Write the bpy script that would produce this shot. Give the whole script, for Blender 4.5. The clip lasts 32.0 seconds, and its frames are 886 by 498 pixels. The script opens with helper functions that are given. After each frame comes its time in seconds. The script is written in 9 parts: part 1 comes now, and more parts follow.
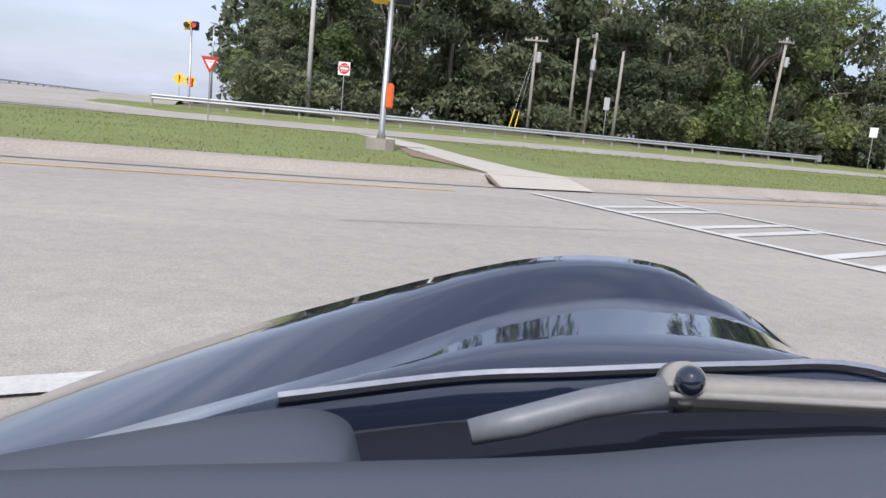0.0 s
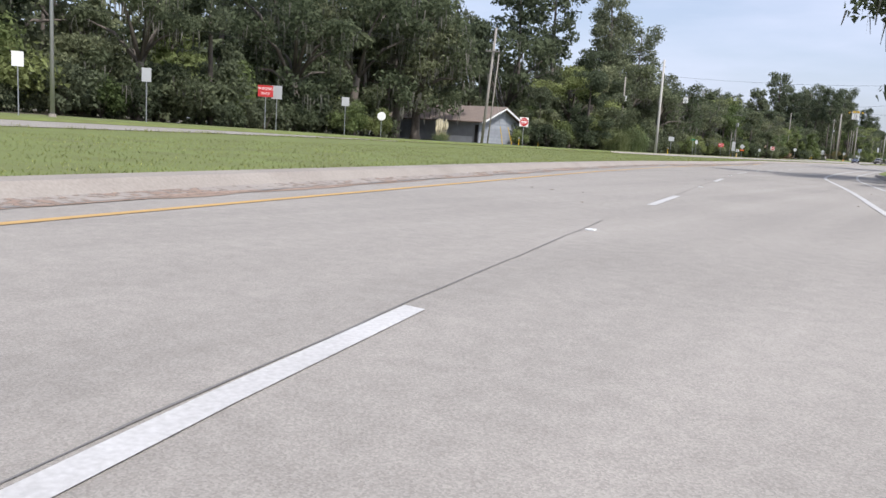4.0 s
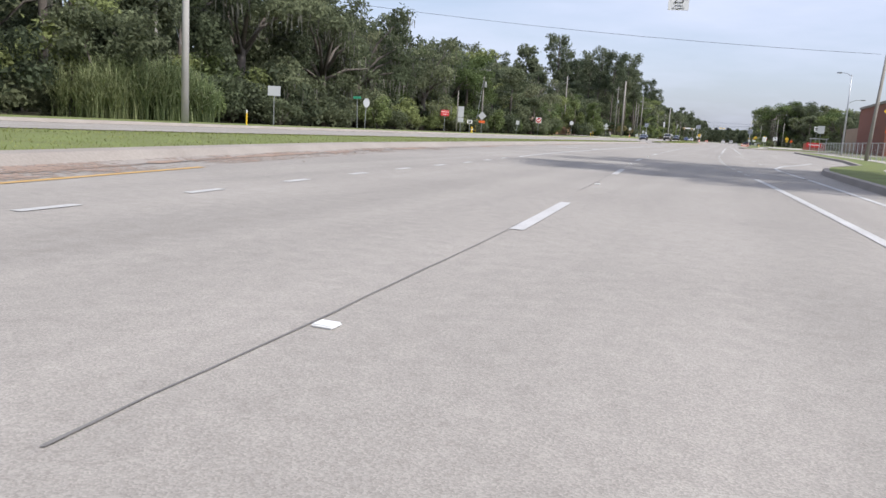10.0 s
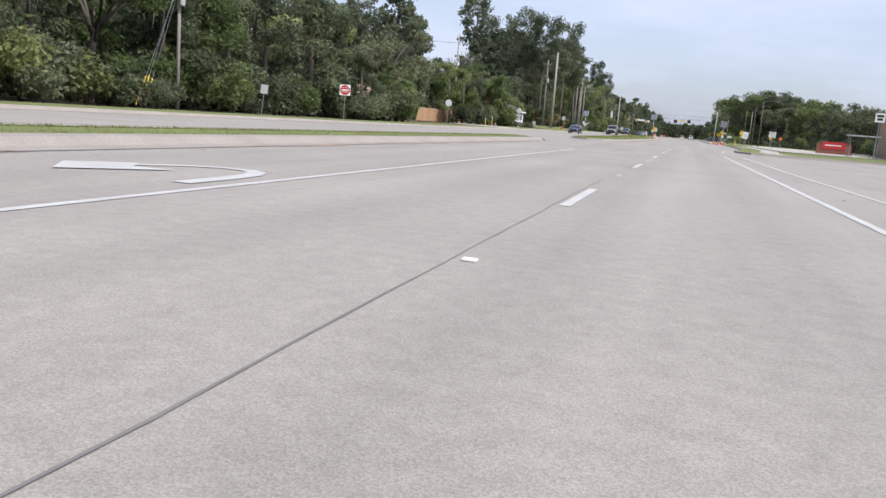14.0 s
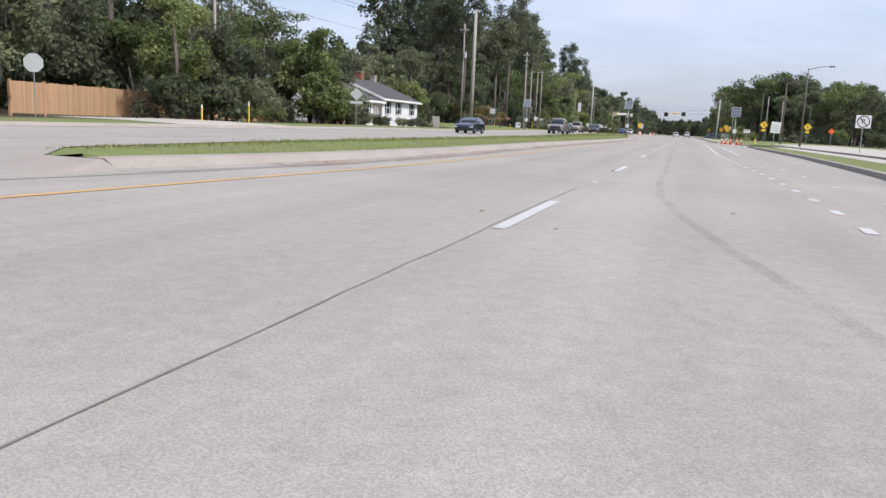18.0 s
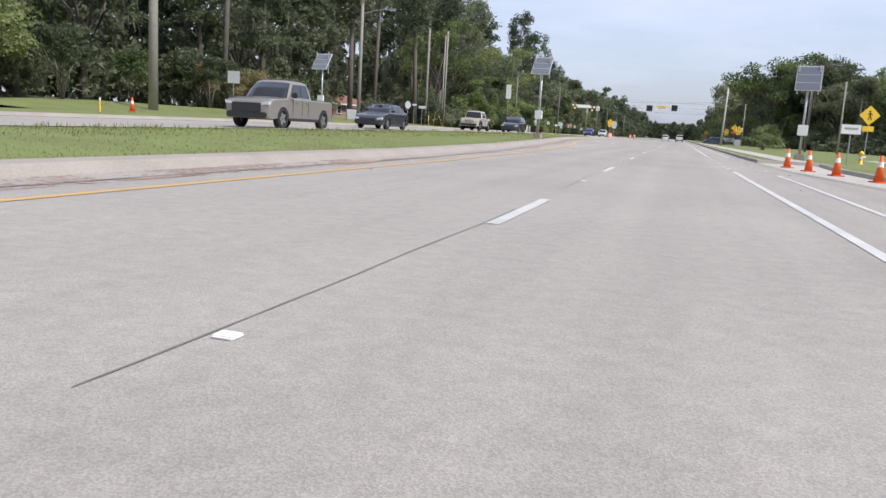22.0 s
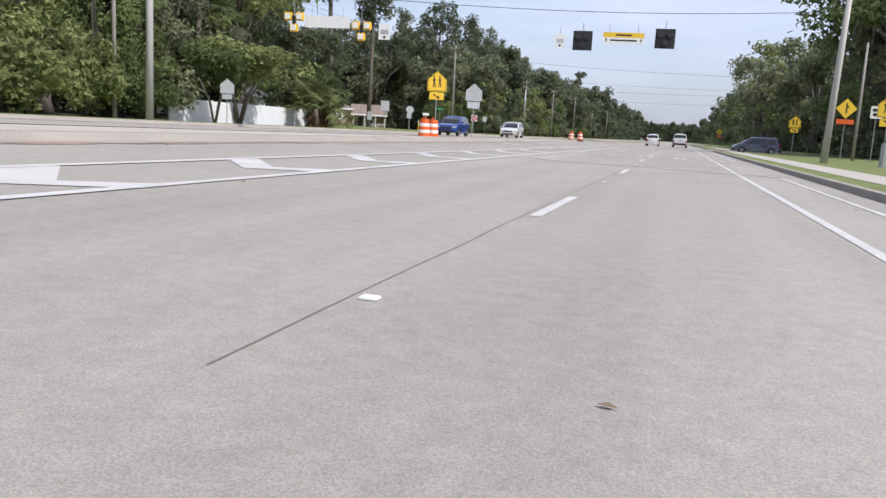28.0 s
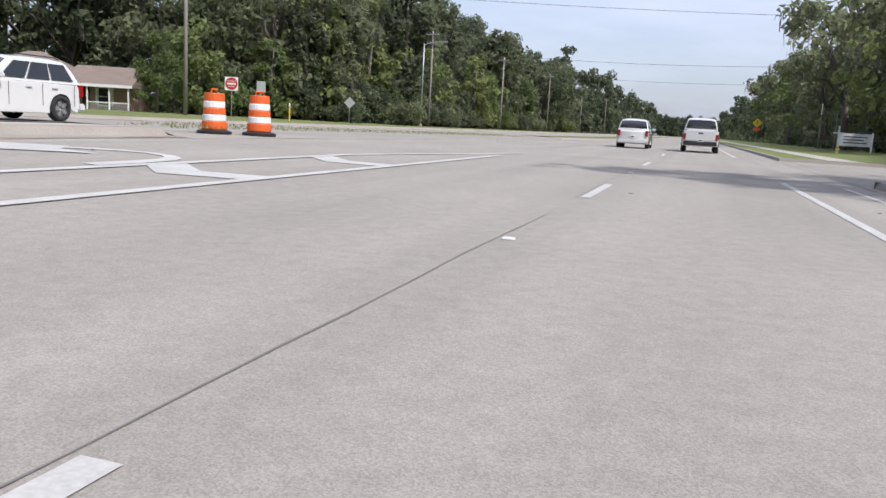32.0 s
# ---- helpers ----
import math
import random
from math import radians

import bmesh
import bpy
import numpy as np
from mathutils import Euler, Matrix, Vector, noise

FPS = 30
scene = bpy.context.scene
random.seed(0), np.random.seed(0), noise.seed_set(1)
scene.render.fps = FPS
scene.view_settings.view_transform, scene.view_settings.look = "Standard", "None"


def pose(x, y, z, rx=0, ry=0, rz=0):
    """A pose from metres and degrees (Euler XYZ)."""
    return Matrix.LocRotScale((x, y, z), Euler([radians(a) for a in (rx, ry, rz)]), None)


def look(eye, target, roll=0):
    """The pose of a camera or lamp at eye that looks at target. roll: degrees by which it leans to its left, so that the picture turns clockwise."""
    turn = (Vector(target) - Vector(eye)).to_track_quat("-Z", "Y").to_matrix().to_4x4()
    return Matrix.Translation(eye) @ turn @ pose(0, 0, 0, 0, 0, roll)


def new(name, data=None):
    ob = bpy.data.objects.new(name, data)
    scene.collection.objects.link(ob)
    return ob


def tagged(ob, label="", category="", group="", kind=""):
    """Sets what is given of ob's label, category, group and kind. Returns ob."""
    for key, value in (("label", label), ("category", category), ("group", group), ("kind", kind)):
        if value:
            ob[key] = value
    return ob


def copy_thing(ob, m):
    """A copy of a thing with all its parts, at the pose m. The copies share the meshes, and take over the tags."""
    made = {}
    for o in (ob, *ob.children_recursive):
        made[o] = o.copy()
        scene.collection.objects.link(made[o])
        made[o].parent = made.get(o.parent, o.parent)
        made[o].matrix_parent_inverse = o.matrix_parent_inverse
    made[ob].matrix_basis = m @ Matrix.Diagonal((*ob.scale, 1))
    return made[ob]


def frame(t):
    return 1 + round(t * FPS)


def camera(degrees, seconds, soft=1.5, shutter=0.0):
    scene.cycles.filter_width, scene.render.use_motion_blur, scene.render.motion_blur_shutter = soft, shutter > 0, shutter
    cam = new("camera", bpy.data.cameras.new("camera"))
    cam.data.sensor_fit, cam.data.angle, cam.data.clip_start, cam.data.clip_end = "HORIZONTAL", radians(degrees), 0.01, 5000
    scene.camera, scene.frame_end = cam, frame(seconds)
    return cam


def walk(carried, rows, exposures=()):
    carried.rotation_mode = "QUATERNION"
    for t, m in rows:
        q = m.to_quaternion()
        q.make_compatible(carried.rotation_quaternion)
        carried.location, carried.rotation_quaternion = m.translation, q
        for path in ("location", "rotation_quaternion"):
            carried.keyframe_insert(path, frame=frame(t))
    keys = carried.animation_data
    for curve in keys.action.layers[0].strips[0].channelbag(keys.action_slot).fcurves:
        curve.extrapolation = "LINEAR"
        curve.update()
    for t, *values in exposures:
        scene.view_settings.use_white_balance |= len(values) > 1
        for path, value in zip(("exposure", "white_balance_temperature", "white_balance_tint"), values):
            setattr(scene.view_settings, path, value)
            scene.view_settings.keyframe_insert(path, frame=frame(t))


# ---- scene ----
cam = camera(59.36, 32.0)
PATH = [
    (0, (16.675, -53.372, 0.888), (14.7380, -52.9846, 0.5721), 5.43),
    (0.5, (15.245, -52.180, 0.862), (13.3634, -51.5696, 0.5672), 5.92),
    (1, (13.451, -50.408, 0.853), (11.6566, -49.5723, 0.5681), 6.13),
    (1.5, (11.551, -48.271, 0.849), (9.8645, -47.2317, 0.5721), 5.96),
    (2, (9.778, -45.750, 0.843), (8.2283, -44.5171, 0.5640), 5.54),
    (2.5, (8.352, -42.980, 0.844), (6.9483, -41.5839, 0.5576), 4.97),
    (3, (7.436, -40.306, 0.863), (6.1780, -38.7792, 0.5724), 4.53),
    (3.5, (6.498, -37.049, 0.866), (5.3334, -35.4487, 0.5740), 4.07),
    (4, (5.581, -33.246, 0.867), (4.4754, -31.6045, 0.5769), 3.65),
    (4.5, (4.721, -28.569, 0.869), (3.6635, -26.8967, 0.5753), 3.56),
    (6.5, (-0.560, -4.875, 0.871), (-1.4540, -3.1104, 0.5726), 2.84),
    (7, (-1.386, 0.935, 0.875), (-2.2358, 2.7192, 0.5670), 2.88),
    (7.5, (-2.110, 6.726, 0.873), (-2.9172, 8.5288, 0.5584), 2.95),
    (8, (-2.758, 12.621, 0.864), (-3.5275, 14.4395, 0.5472), 2.94),
    (8.5, (-3.230, 18.618, 0.857), (-3.9670, 20.4495, 0.5378), 2.99),
    (9, (-3.657, 24.769, 0.853), (-4.3703, 26.6104, 0.5352), 2.99),
    (9.5, (-4.018, 31.126, 0.852), (-4.7123, 32.9754, 0.5398), 3.24),
    (10, (-4.387, 38.037, 0.852), (-5.0627, 39.8931, 0.5385), 3.41),
    (10.5, (-4.987, 45.477, 0.859), (-5.6439, 47.3400, 0.5482), 3.55),
    (11, (-5.663, 53.310, 0.864), (-6.2990, 55.1804, 0.5539), 3.91),
    (11.5, (-6.275, 61.805, 0.866), (-6.8953, 63.6809, 0.5541), 3.96),
    (12, (-6.782, 70.641, 0.871), (-7.3870, 72.5208, 0.5551), 4.25),
    (12.5, (-7.158, 79.599, 0.877), (-7.7498, 81.4818, 0.5553), 4.54),
    (13, (-7.386, 88.655, 0.875), (-7.9635, 90.5407, 0.5456), 4.81),
    (13.5, (-7.510, 97.685, 0.873), (-8.0839, 99.5716, 0.5417), 4.66),
    (14, (-7.648, 106.414, 0.875), (-8.2160, 108.3026, 0.5459), 4.47),
    (14.5, (-7.740, 115.058, 0.871), (-8.3037, 116.9477, 0.5385), 4.24),
    (16.5, (-7.650, 146.757, 0.869), (-8.2185, 148.6468, 0.5448), 2.55),
    (17, (-7.493, 154.803, 0.872), (-8.0639, 156.6927, 0.5524), 2.43),
    (17.5, (-7.314, 162.951, 0.877), (-7.8858, 164.8399, 0.5544), 2.50),
    (18, (-7.201, 171.250, 0.889), (-7.7727, 173.1403, 0.5722), 2.59),
    (18.5, (-7.205, 179.771, 0.889), (-7.7748, 181.6625, 0.5735), 2.73),
    (19, (-7.300, 188.527, 0.888), (-7.8668, 190.4196, 0.5767), 2.90),
    (19.5, (-7.378, 197.843, 0.886), (-7.9424, 199.7366, 0.5736), 2.90),
    (20, (-7.360, 207.155, 0.891), (-7.9216, 209.0485, 0.5760), 3.05),
    (20.5, (-7.297, 215.970, 0.875), (-7.8565, 217.8642, 0.5574), 3.07),
    (21, (-7.161, 224.911, 0.870), (-7.7187, 226.8045, 0.5492), 3.19),
    (21.5, (-7.023, 233.840, 0.869), (-7.5803, 235.7350, 0.5528), 3.20),
    (22, (-6.995, 242.674, 0.872), (-7.5478, 244.5697, 0.5572), 3.43),
    (22.5, (-7.128, 251.618, 0.865), (-7.6885, 253.5120, 0.5510), 3.40),
    (23, (-7.244, 260.746, 0.864), (-7.8057, 262.6394, 0.5507), 3.46),
    (23.5, (-7.348, 269.917, 0.867), (-7.9084, 271.8114, 0.5576), 3.57),
    (24, (-7.361, 279.122, 0.867), (-7.9230, 281.0166, 0.5609), 3.43),
    (25, (-7.181, 297.984, 0.870), (-7.7399, 299.8803, 0.5684), 2.94),
    (27.5, (-7.234, 343.310, 0.871), (-7.7835, 345.2086, 0.5662), 2.90),
    (28, (-7.182, 352.276, 0.876), (-7.7356, 354.1732, 0.5696), 3.23),
    (28.5, (-7.159, 361.291, 0.878), (-7.7200, 363.1854, 0.5657), 3.13),
    (29, (-7.206, 370.267, 0.876), (-7.7727, 372.1584, 0.5584), 3.23),
    (29.5, (-7.308, 379.263, 0.870), (-7.8798, 381.1526, 0.5507), 3.12),
    (30, (-7.362, 388.103, 0.870), (-7.9333, 389.9928, 0.5467), 3.15),
    (30.5, (-7.361, 396.771, 0.870), (-7.9335, 398.6596, 0.5483), 3.30),
    (31, (-7.360, 405.389, 0.871), (-7.9330, 407.2785, 0.5505), 3.57),
    (32, (-7.284, 422.567, 0.876), (-7.8733, 424.4509, 0.5551), 3.28),
]
EXPOSURES = ((0.0, 0.68, 6130, 12.0), (32.0, 0.68, 6130, 12.0))
walk(cam, [(t, look(eye, target, roll)) for t, eye, target, roll in PATH], EXPOSURES)

# ---- sky, sun ----
SUN_EL, SUN_AZ = 52.0, 112.0        # elevation; azimuth clockwise from the road's direction


def make_world():
    w = bpy.data.worlds.new("sky")
    w.use_nodes = True
    nt = w.node_tree
    n = nt.nodes
    bg = n["Background"]
    sky = n.new("ShaderNodeTexSky")
    sky.sky_type = "NISHITA"
    sky.sun_disc = False
    sky.sun_elevation = radians(SUN_EL)
    sky.sun_rotation = radians(SUN_AZ)
    sky.air_density, sky.dust_density, sky.ozone_density = 1.0, 2.5, 1.0
    co = n.new("ShaderNodeTexCoord")
    mp = n.new("ShaderNodeMapping")
    mp.inputs["Scale"].default_value = (1.0, 1.0, 4.5)
    no = n.new("ShaderNodeTexNoise")
    no.inputs["Scale"].default_value = 2.3
    no.inputs["Detail"].default_value = 7.0
    no.inputs["Roughness"].default_value = 0.55
    ra = n.new("ShaderNodeValToRGB")
    ra.color_ramp.elements[0].position = 0.42
    ra.color_ramp.elements[1].position = 0.72
    ra.color_ramp.elements[0].color = (0.40, 0.40, 0.40, 1)
    ra.color_ramp.elements[1].color = (0.85, 0.85, 0.85, 1)
    mx = n.new("ShaderNodeMixRGB")
    mx.inputs[2].default_value = (5.5, 5.75, 6.75, 1)
    nt.links.new(co.outputs["Generated"], mp.inputs[0])
    nt.links.new(mp.outputs[0], no.inputs["Vector"])
    nt.links.new(no.outputs["Fac"], ra.inputs[0])
    nt.links.new(ra.outputs[0], mx.inputs[0])
    nt.links.new(sky.outputs[0], mx.inputs[1])
    nt.links.new(mx.outputs[0], bg.inputs["Color"])
    bg.inputs["Strength"].default_value = 0.098
    scene.world = w


make_world()
sun_data = bpy.data.lights.new("sun", "SUN")
sun_data.energy, sun_data.angle, sun_data.color = 2.8, radians(1.2), (1.0, 0.95, 0.87)
sun = new("sun", sun_data)
_a, _e = radians(SUN_AZ), radians(SUN_EL)
sun.matrix_world = look((math.sin(_a) * math.cos(_e) * 100, math.cos(_a) * math.cos(_e) * 100, math.sin(_e) * 100), (0, 0, 0))

# ---- materials ----


def material(name, base, rough=0.8, metal=0.0, dark=None, scale=4.0, fine=60.0, bump=0.0, spread=0.5, coat=0.0, obj=0.0, island=0.0, emit=0.0):
    """Principled surface: base colour varied by a coarse and a fine noise towards dark, with bump."""
    m = bpy.data.materials.new(name)
    m.use_nodes = True
    nt = m.node_tree
    n, li = nt.nodes, nt.links
    p = n["Principled BSDF"]
    p.inputs["Roughness"].default_value = rough
    p.inputs["Metallic"].default_value = metal
    p.inputs["Coat Weight"].default_value = coat
    dark = dark or tuple(c * 0.75 for c in base)
    co = n.new("ShaderNodeTexCoord")
    a = n.new("ShaderNodeTexNoise")
    a.inputs["Scale"].default_value, a.inputs["Detail"].default_value = scale, 6.0
    b = n.new("ShaderNodeTexNoise")
    b.inputs["Scale"].default_value, b.inputs["Detail"].default_value = fine, 3.0
    ad = n.new("ShaderNodeMath")
    ad.operation = "ADD"
    mr = n.new("ShaderNodeMapRange")
    mr.inputs["From Min"].default_value, mr.inputs["From Max"].default_value = 1.0 - spread, 1.0 + spread
    mx = n.new("ShaderNodeMixRGB")
    mx.inputs[1].default_value, mx.inputs[2].default_value = (*dark, 1), (*base, 1)
    geo = n.new("ShaderNodeNewGeometry")
    src = geo.outputs["Position"]
    for t in (a, b):
        li.new(src, t.inputs["Vector"])
    li.new(a.outputs["Fac"], ad.inputs[0])
    li.new(b.outputs["Fac"], ad.inputs[1])
    li.new(ad.outputs[0], mr.inputs["Value"])
    li.new(mr.outputs[0], mx.inputs[0])
    out = mx.outputs[0]
    for amount, sock in ((obj, "obj"), (island, "isl")):
        if amount:
            hv = n.new("ShaderNodeHueSaturation")
            r = n.new("ShaderNodeObjectInfo").outputs["Random"] if sock == "obj" else geo.outputs["Random Per Island"]
            k = n.new("ShaderNodeMapRange")
            k.inputs["To Min"].default_value, k.inputs["To Max"].default_value = 1 - amount, 1 + amount
            li.new(r, k.inputs["Value"])
            li.new(k.outputs[0], hv.inputs["Value"])
            li.new(out, hv.inputs["Color"])
            out = hv.outputs[0]
    li.new(out, p.inputs["Base Color"])
    if bump:
        bp = n.new("ShaderNodeBump")
        bp.inputs["Strength"].default_value, bp.inputs["Distance"].default_value = bump, 0.02
        li.new(b.outputs["Fac"], bp.inputs["Height"])
        li.new(bp.outputs[0], p.inputs["Normal"])
    if emit:
        li.new(out, p.inputs["Emission Color"])
        p.inputs["Emission Strength"].default_value = emit
    return m


def leaf_material(name, base, light, island=0.45):
    """Leaves: diffuse and translucent, each leaf and each plant a little different."""
    m = bpy.data.materials.new(name)
    m.use_nodes = True
    nt = m.node_tree
    n, li = nt.nodes, nt.links
    n.remove(n["Principled BSDF"])
    geo, inf = n.new("ShaderNodeNewGeometry"), n.new("ShaderNodeObjectInfo")
    mx = n.new("ShaderNodeMixRGB")
    mx.inputs[1].default_value, mx.inputs[2].default_value = (*base, 1), (*light, 1)
    li.new(geo.outputs["Random Per Island"], mx.inputs[0])
    hv = n.new("ShaderNodeHueSaturation")
    k = n.new("ShaderNodeMapRange")
    k.inputs["To Min"].default_value, k.inputs["To Max"].default_value = 1 - island, 1 + island
    li.new(inf.outputs["Random"], k.inputs["Value"])
    li.new(k.outputs[0], hv.inputs["Value"])
    kh = n.new("ShaderNodeMapRange")
    kh.inputs["To Min"].default_value, kh.inputs["To Max"].default_value = 0.518, 0.475
    li.new(inf.outputs["Random"], kh.inputs["Value"])
    li.new(kh.outputs[0], hv.inputs["Hue"])
    li.new(mx.outputs[0], hv.inputs["Color"])
    out = hv.outputs[0]
    for scale, lo, hi in ((11.0, 0.6, 1.42), (0.33, 0.76, 1.24)):
        no = n.new("ShaderNodeTexNoise")
        no.inputs["Scale"].default_value, no.inputs["Detail"].default_value = scale, 2.0
        li.new(geo.outputs["Position"], no.inputs["Vector"])
        kv = n.new("ShaderNodeMapRange")
        kv.inputs["From Min"].default_value, kv.inputs["From Max"].default_value = 0.3, 0.7
        kv.inputs["To Min"].default_value, kv.inputs["To Max"].default_value = lo, hi
        li.new(no.outputs["Fac"], kv.inputs["Value"])
        h2 = n.new("ShaderNodeHueSaturation")
        li.new(kv.outputs[0], h2.inputs["Value"])
        li.new(out, h2.inputs["Color"])
        out = h2.outputs[0]
    d, t = n.new("ShaderNodeBsdfDiffuse"), n.new("ShaderNodeBsdfTranslucent")
    s = n.new("ShaderNodeMixShader")
    s.inputs[0].default_value = 0.5
    li.new(out, d.inputs["Color"])
    li.new(out, t.inputs["Color"])
    li.new(d.outputs[0], s.inputs[1])
    li.new(t.outputs[0], s.inputs[2])
    li.new(s.outputs[0], n["Material Output"].inputs["Surface"])
    return m


def asphalt_material():
    """Worn asphalt: broad stains, wheel-track bands along the road, and coarse pale and dark stones."""
    m = material("asphalt", (0.338, 0.312, 0.278), 0.93, dark=(0.262, 0.241, 0.215), scale=0.3, fine=7, bump=0.0, spread=0.36)
    nt = m.node_tree
    n, li = nt.nodes, nt.links
    p = n["Principled BSDF"]
    geo = n.new("ShaderNodeNewGeometry")
    base = p.inputs["Base Color"].links[0].from_socket
    v = n.new("ShaderNodeTexVoronoi")
    v.inputs["Scale"].default_value = 150.0
    li.new(geo.outputs["Position"], v.inputs["Vector"])
    r = n.new("ShaderNodeMapRange")
    r.inputs["To Min"].default_value, r.inputs["To Max"].default_value = 0.80, 1.16
    sep = n.new("ShaderNodeSeparateColor")
    li.new(v.outputs["Color"], sep.inputs[0])
    li.new(sep.outputs[0], r.inputs["Value"])
    st = n.new("ShaderNodeMapping")
    st.inputs["Scale"].default_value = (1.1, 0.035, 1.0)
    li.new(geo.outputs["Position"], st.inputs["Vector"])
    t = n.new("ShaderNodeTexNoise")
    t.inputs["Scale"].default_value, t.inputs["Detail"].default_value = 1.0, 4.0
    li.new(st.outputs[0], t.inputs["Vector"])
    tr = n.new("ShaderNodeMapRange")
    tr.inputs["From Min"].default_value, tr.inputs["From Max"].default_value = 0.3, 0.7
    tr.inputs["To Min"].default_value, tr.inputs["To Max"].default_value = 0.90, 1.08
    li.new(t.outputs["Fac"], tr.inputs["Value"])
    mu = n.new("ShaderNodeMath")
    mu.operation = "MULTIPLY"
    li.new(r.outputs[0], mu.inputs[0])
    li.new(tr.outputs[0], mu.inputs[1])
    hv = n.new("ShaderNodeHueSaturation")
    li.new(base, hv.inputs["Color"])
    li.new(mu.outputs[0], hv.inputs["Value"])
    li.new(hv.outputs[0], p.inputs["Base Color"])
    bp = n.new("ShaderNodeBump")
    bp.inputs["Strength"].default_value, bp.inputs["Distance"].default_value = 0.3, 0.005
    li.new(v.outputs["Distance"], bp.inputs["Height"])
    li.new(bp.outputs[0], p.inputs["Normal"])
    return m


M_ASPHALT = asphalt_material()
M_SEAM = material("tar_seam", (0.20, 0.19, 0.18), 0.85, scale=3, fine=30)
M_CONCRETE = material("concrete", (0.36, 0.325, 0.285), 0.9, dark=(0.22, 0.19, 0.165), scale=0.8, fine=25, bump=0.2)
M_WALK = material("pavement_concrete", (0.46, 0.43, 0.385), 0.9, dark=(0.33, 0.30, 0.26), scale=0.7, fine=25, bump=0.2)
M_GRASS = material("lawn", (0.168, 0.212, 0.058), 1.0, dark=(0.118, 0.124, 0.044), scale=0.7, fine=34, bump=0.8, spread=0.34)
M_DIRT = material("dirt", (0.23, 0.165, 0.11), 1.0, dark=(0.15, 0.11, 0.075), scale=1.5, fine=20, bump=0.5)
M_MARK = material("tyre_rubber_mark", (0.215, 0.195, 0.176), 0.93, dark=(0.26, 0.236, 0.213), scale=1.5, fine=30)
def track_material(name, base, dark, lo, hi, most, fine, coarse):
    """Rubber or dirt caught on the stones of the road, the surface bare between them."""
    m = material(name, base, 0.93, dark=dark, scale=1.5, fine=30)
    nt = m.node_tree
    n, li = nt.nodes, nt.links
    geo, a, b = n.new("ShaderNodeNewGeometry"), n.new("ShaderNodeTexNoise"), n.new("ShaderNodeTexNoise")
    a.inputs["Scale"].default_value, a.inputs["Detail"].default_value = fine, 2.0
    b.inputs["Scale"].default_value, b.inputs["Detail"].default_value = coarse, 3.0
    ad, k = n.new("ShaderNodeMath"), n.new("ShaderNodeMapRange")
    k.inputs["From Min"].default_value, k.inputs["From Max"].default_value = lo, hi
    k.inputs["To Min"].default_value, k.inputs["To Max"].default_value = 0.0, most
    for t in (a, b):
        li.new(geo.outputs["Position"], t.inputs["Vector"])
    li.new(a.outputs["Fac"], ad.inputs[0])
    li.new(b.outputs["Fac"], ad.inputs[1])
    li.new(ad.outputs[0], k.inputs["Value"])
    li.new(k.outputs[0], n["Principled BSDF"].inputs["Alpha"])
    return m


M_TRACK = track_material("rubber_track", (0.19, 0.175, 0.16), (0.24, 0.22, 0.20), 0.92, 1.4, 0.4, 75.0, 0.8)
M_STAIN = track_material("oil_stain", (0.13, 0.12, 0.112), (0.19, 0.175, 0.16), 0.85, 1.25, 0.42, 30.0, 1.1)
M_SILT = track_material("red_brown_silt", (0.38, 0.28, 0.215), (0.26, 0.19, 0.15), 0.98, 1.15, 0.8, 7.0, 0.6)
M_GRIT = material("gutter_grit", (0.36, 0.262, 0.198), 1.0, dark=(0.22, 0.162, 0.13), scale=2.5, fine=30, bump=0.08)
M_WHITE = material("road_paint_white", (0.56, 0.55, 0.535), 0.7, dark=(0.38, 0.37, 0.355), scale=1.3, fine=45, spread=0.35)
M_YELLOW = material("road_paint_yellow", (0.56, 0.335, 0.085), 0.7, dark=(0.42, 0.28, 0.13), scale=1.2, fine=45, spread=0.35)
M_FLOOR = material("forest_floor", (0.10, 0.088, 0.055), 1.0, scale=0.3, fine=8, bump=0.5)
M_BARK = material("bark", (0.17, 0.147, 0.125), 0.95, dark=(0.09, 0.076, 0.065), scale=3, fine=22, bump=0.8)
M_POLE = material("weathered_wood_pole", (0.35, 0.325, 0.29), 0.9, dark=(0.22, 0.20, 0.178), scale=2, fine=40, bump=0.4, obj=0.15)
M_CONC_POLE = material("concrete_pole", (0.50, 0.485, 0.455), 0.85, dark=(0.40, 0.385, 0.36), scale=1, fine=30, bump=0.15)
M_STEEL = material("galvanised_steel", (0.48, 0.49, 0.50), 0.45, 0.75, dark=(0.38, 0.39, 0.40), scale=3, fine=50)
M_ALU = material("sign_back_aluminium", (0.52, 0.53, 0.53), 0.5, 0.4, dark=(0.44, 0.45, 0.45), scale=2, fine=30, obj=0.12)
M_BLACK = material("black_plastic", (0.018, 0.018, 0.02), 0.5, scale=3, fine=50)
M_SWHITE = material("sign_white", (0.78, 0.78, 0.76), 0.5, dark=(0.70, 0.70, 0.68), scale=2, fine=40)
M_RED = material("sign_red", (0.50, 0.03, 0.03), 0.5, dark=(0.42, 0.03, 0.03), scale=2, fine=40)
M_SYELLOW = material("sign_yellow", (0.80, 0.52, 0.03), 0.5, dark=(0.72, 0.46, 0.03), scale=2, fine=40)
M_ORANGE = material("safety_orange", (0.78, 0.13, 0.015), 0.55, dark=(0.58, 0.10, 0.02), scale=3, fine=30)
M_GREEN = material("sign_green", (0.02, 0.22, 0.12), 0.5)
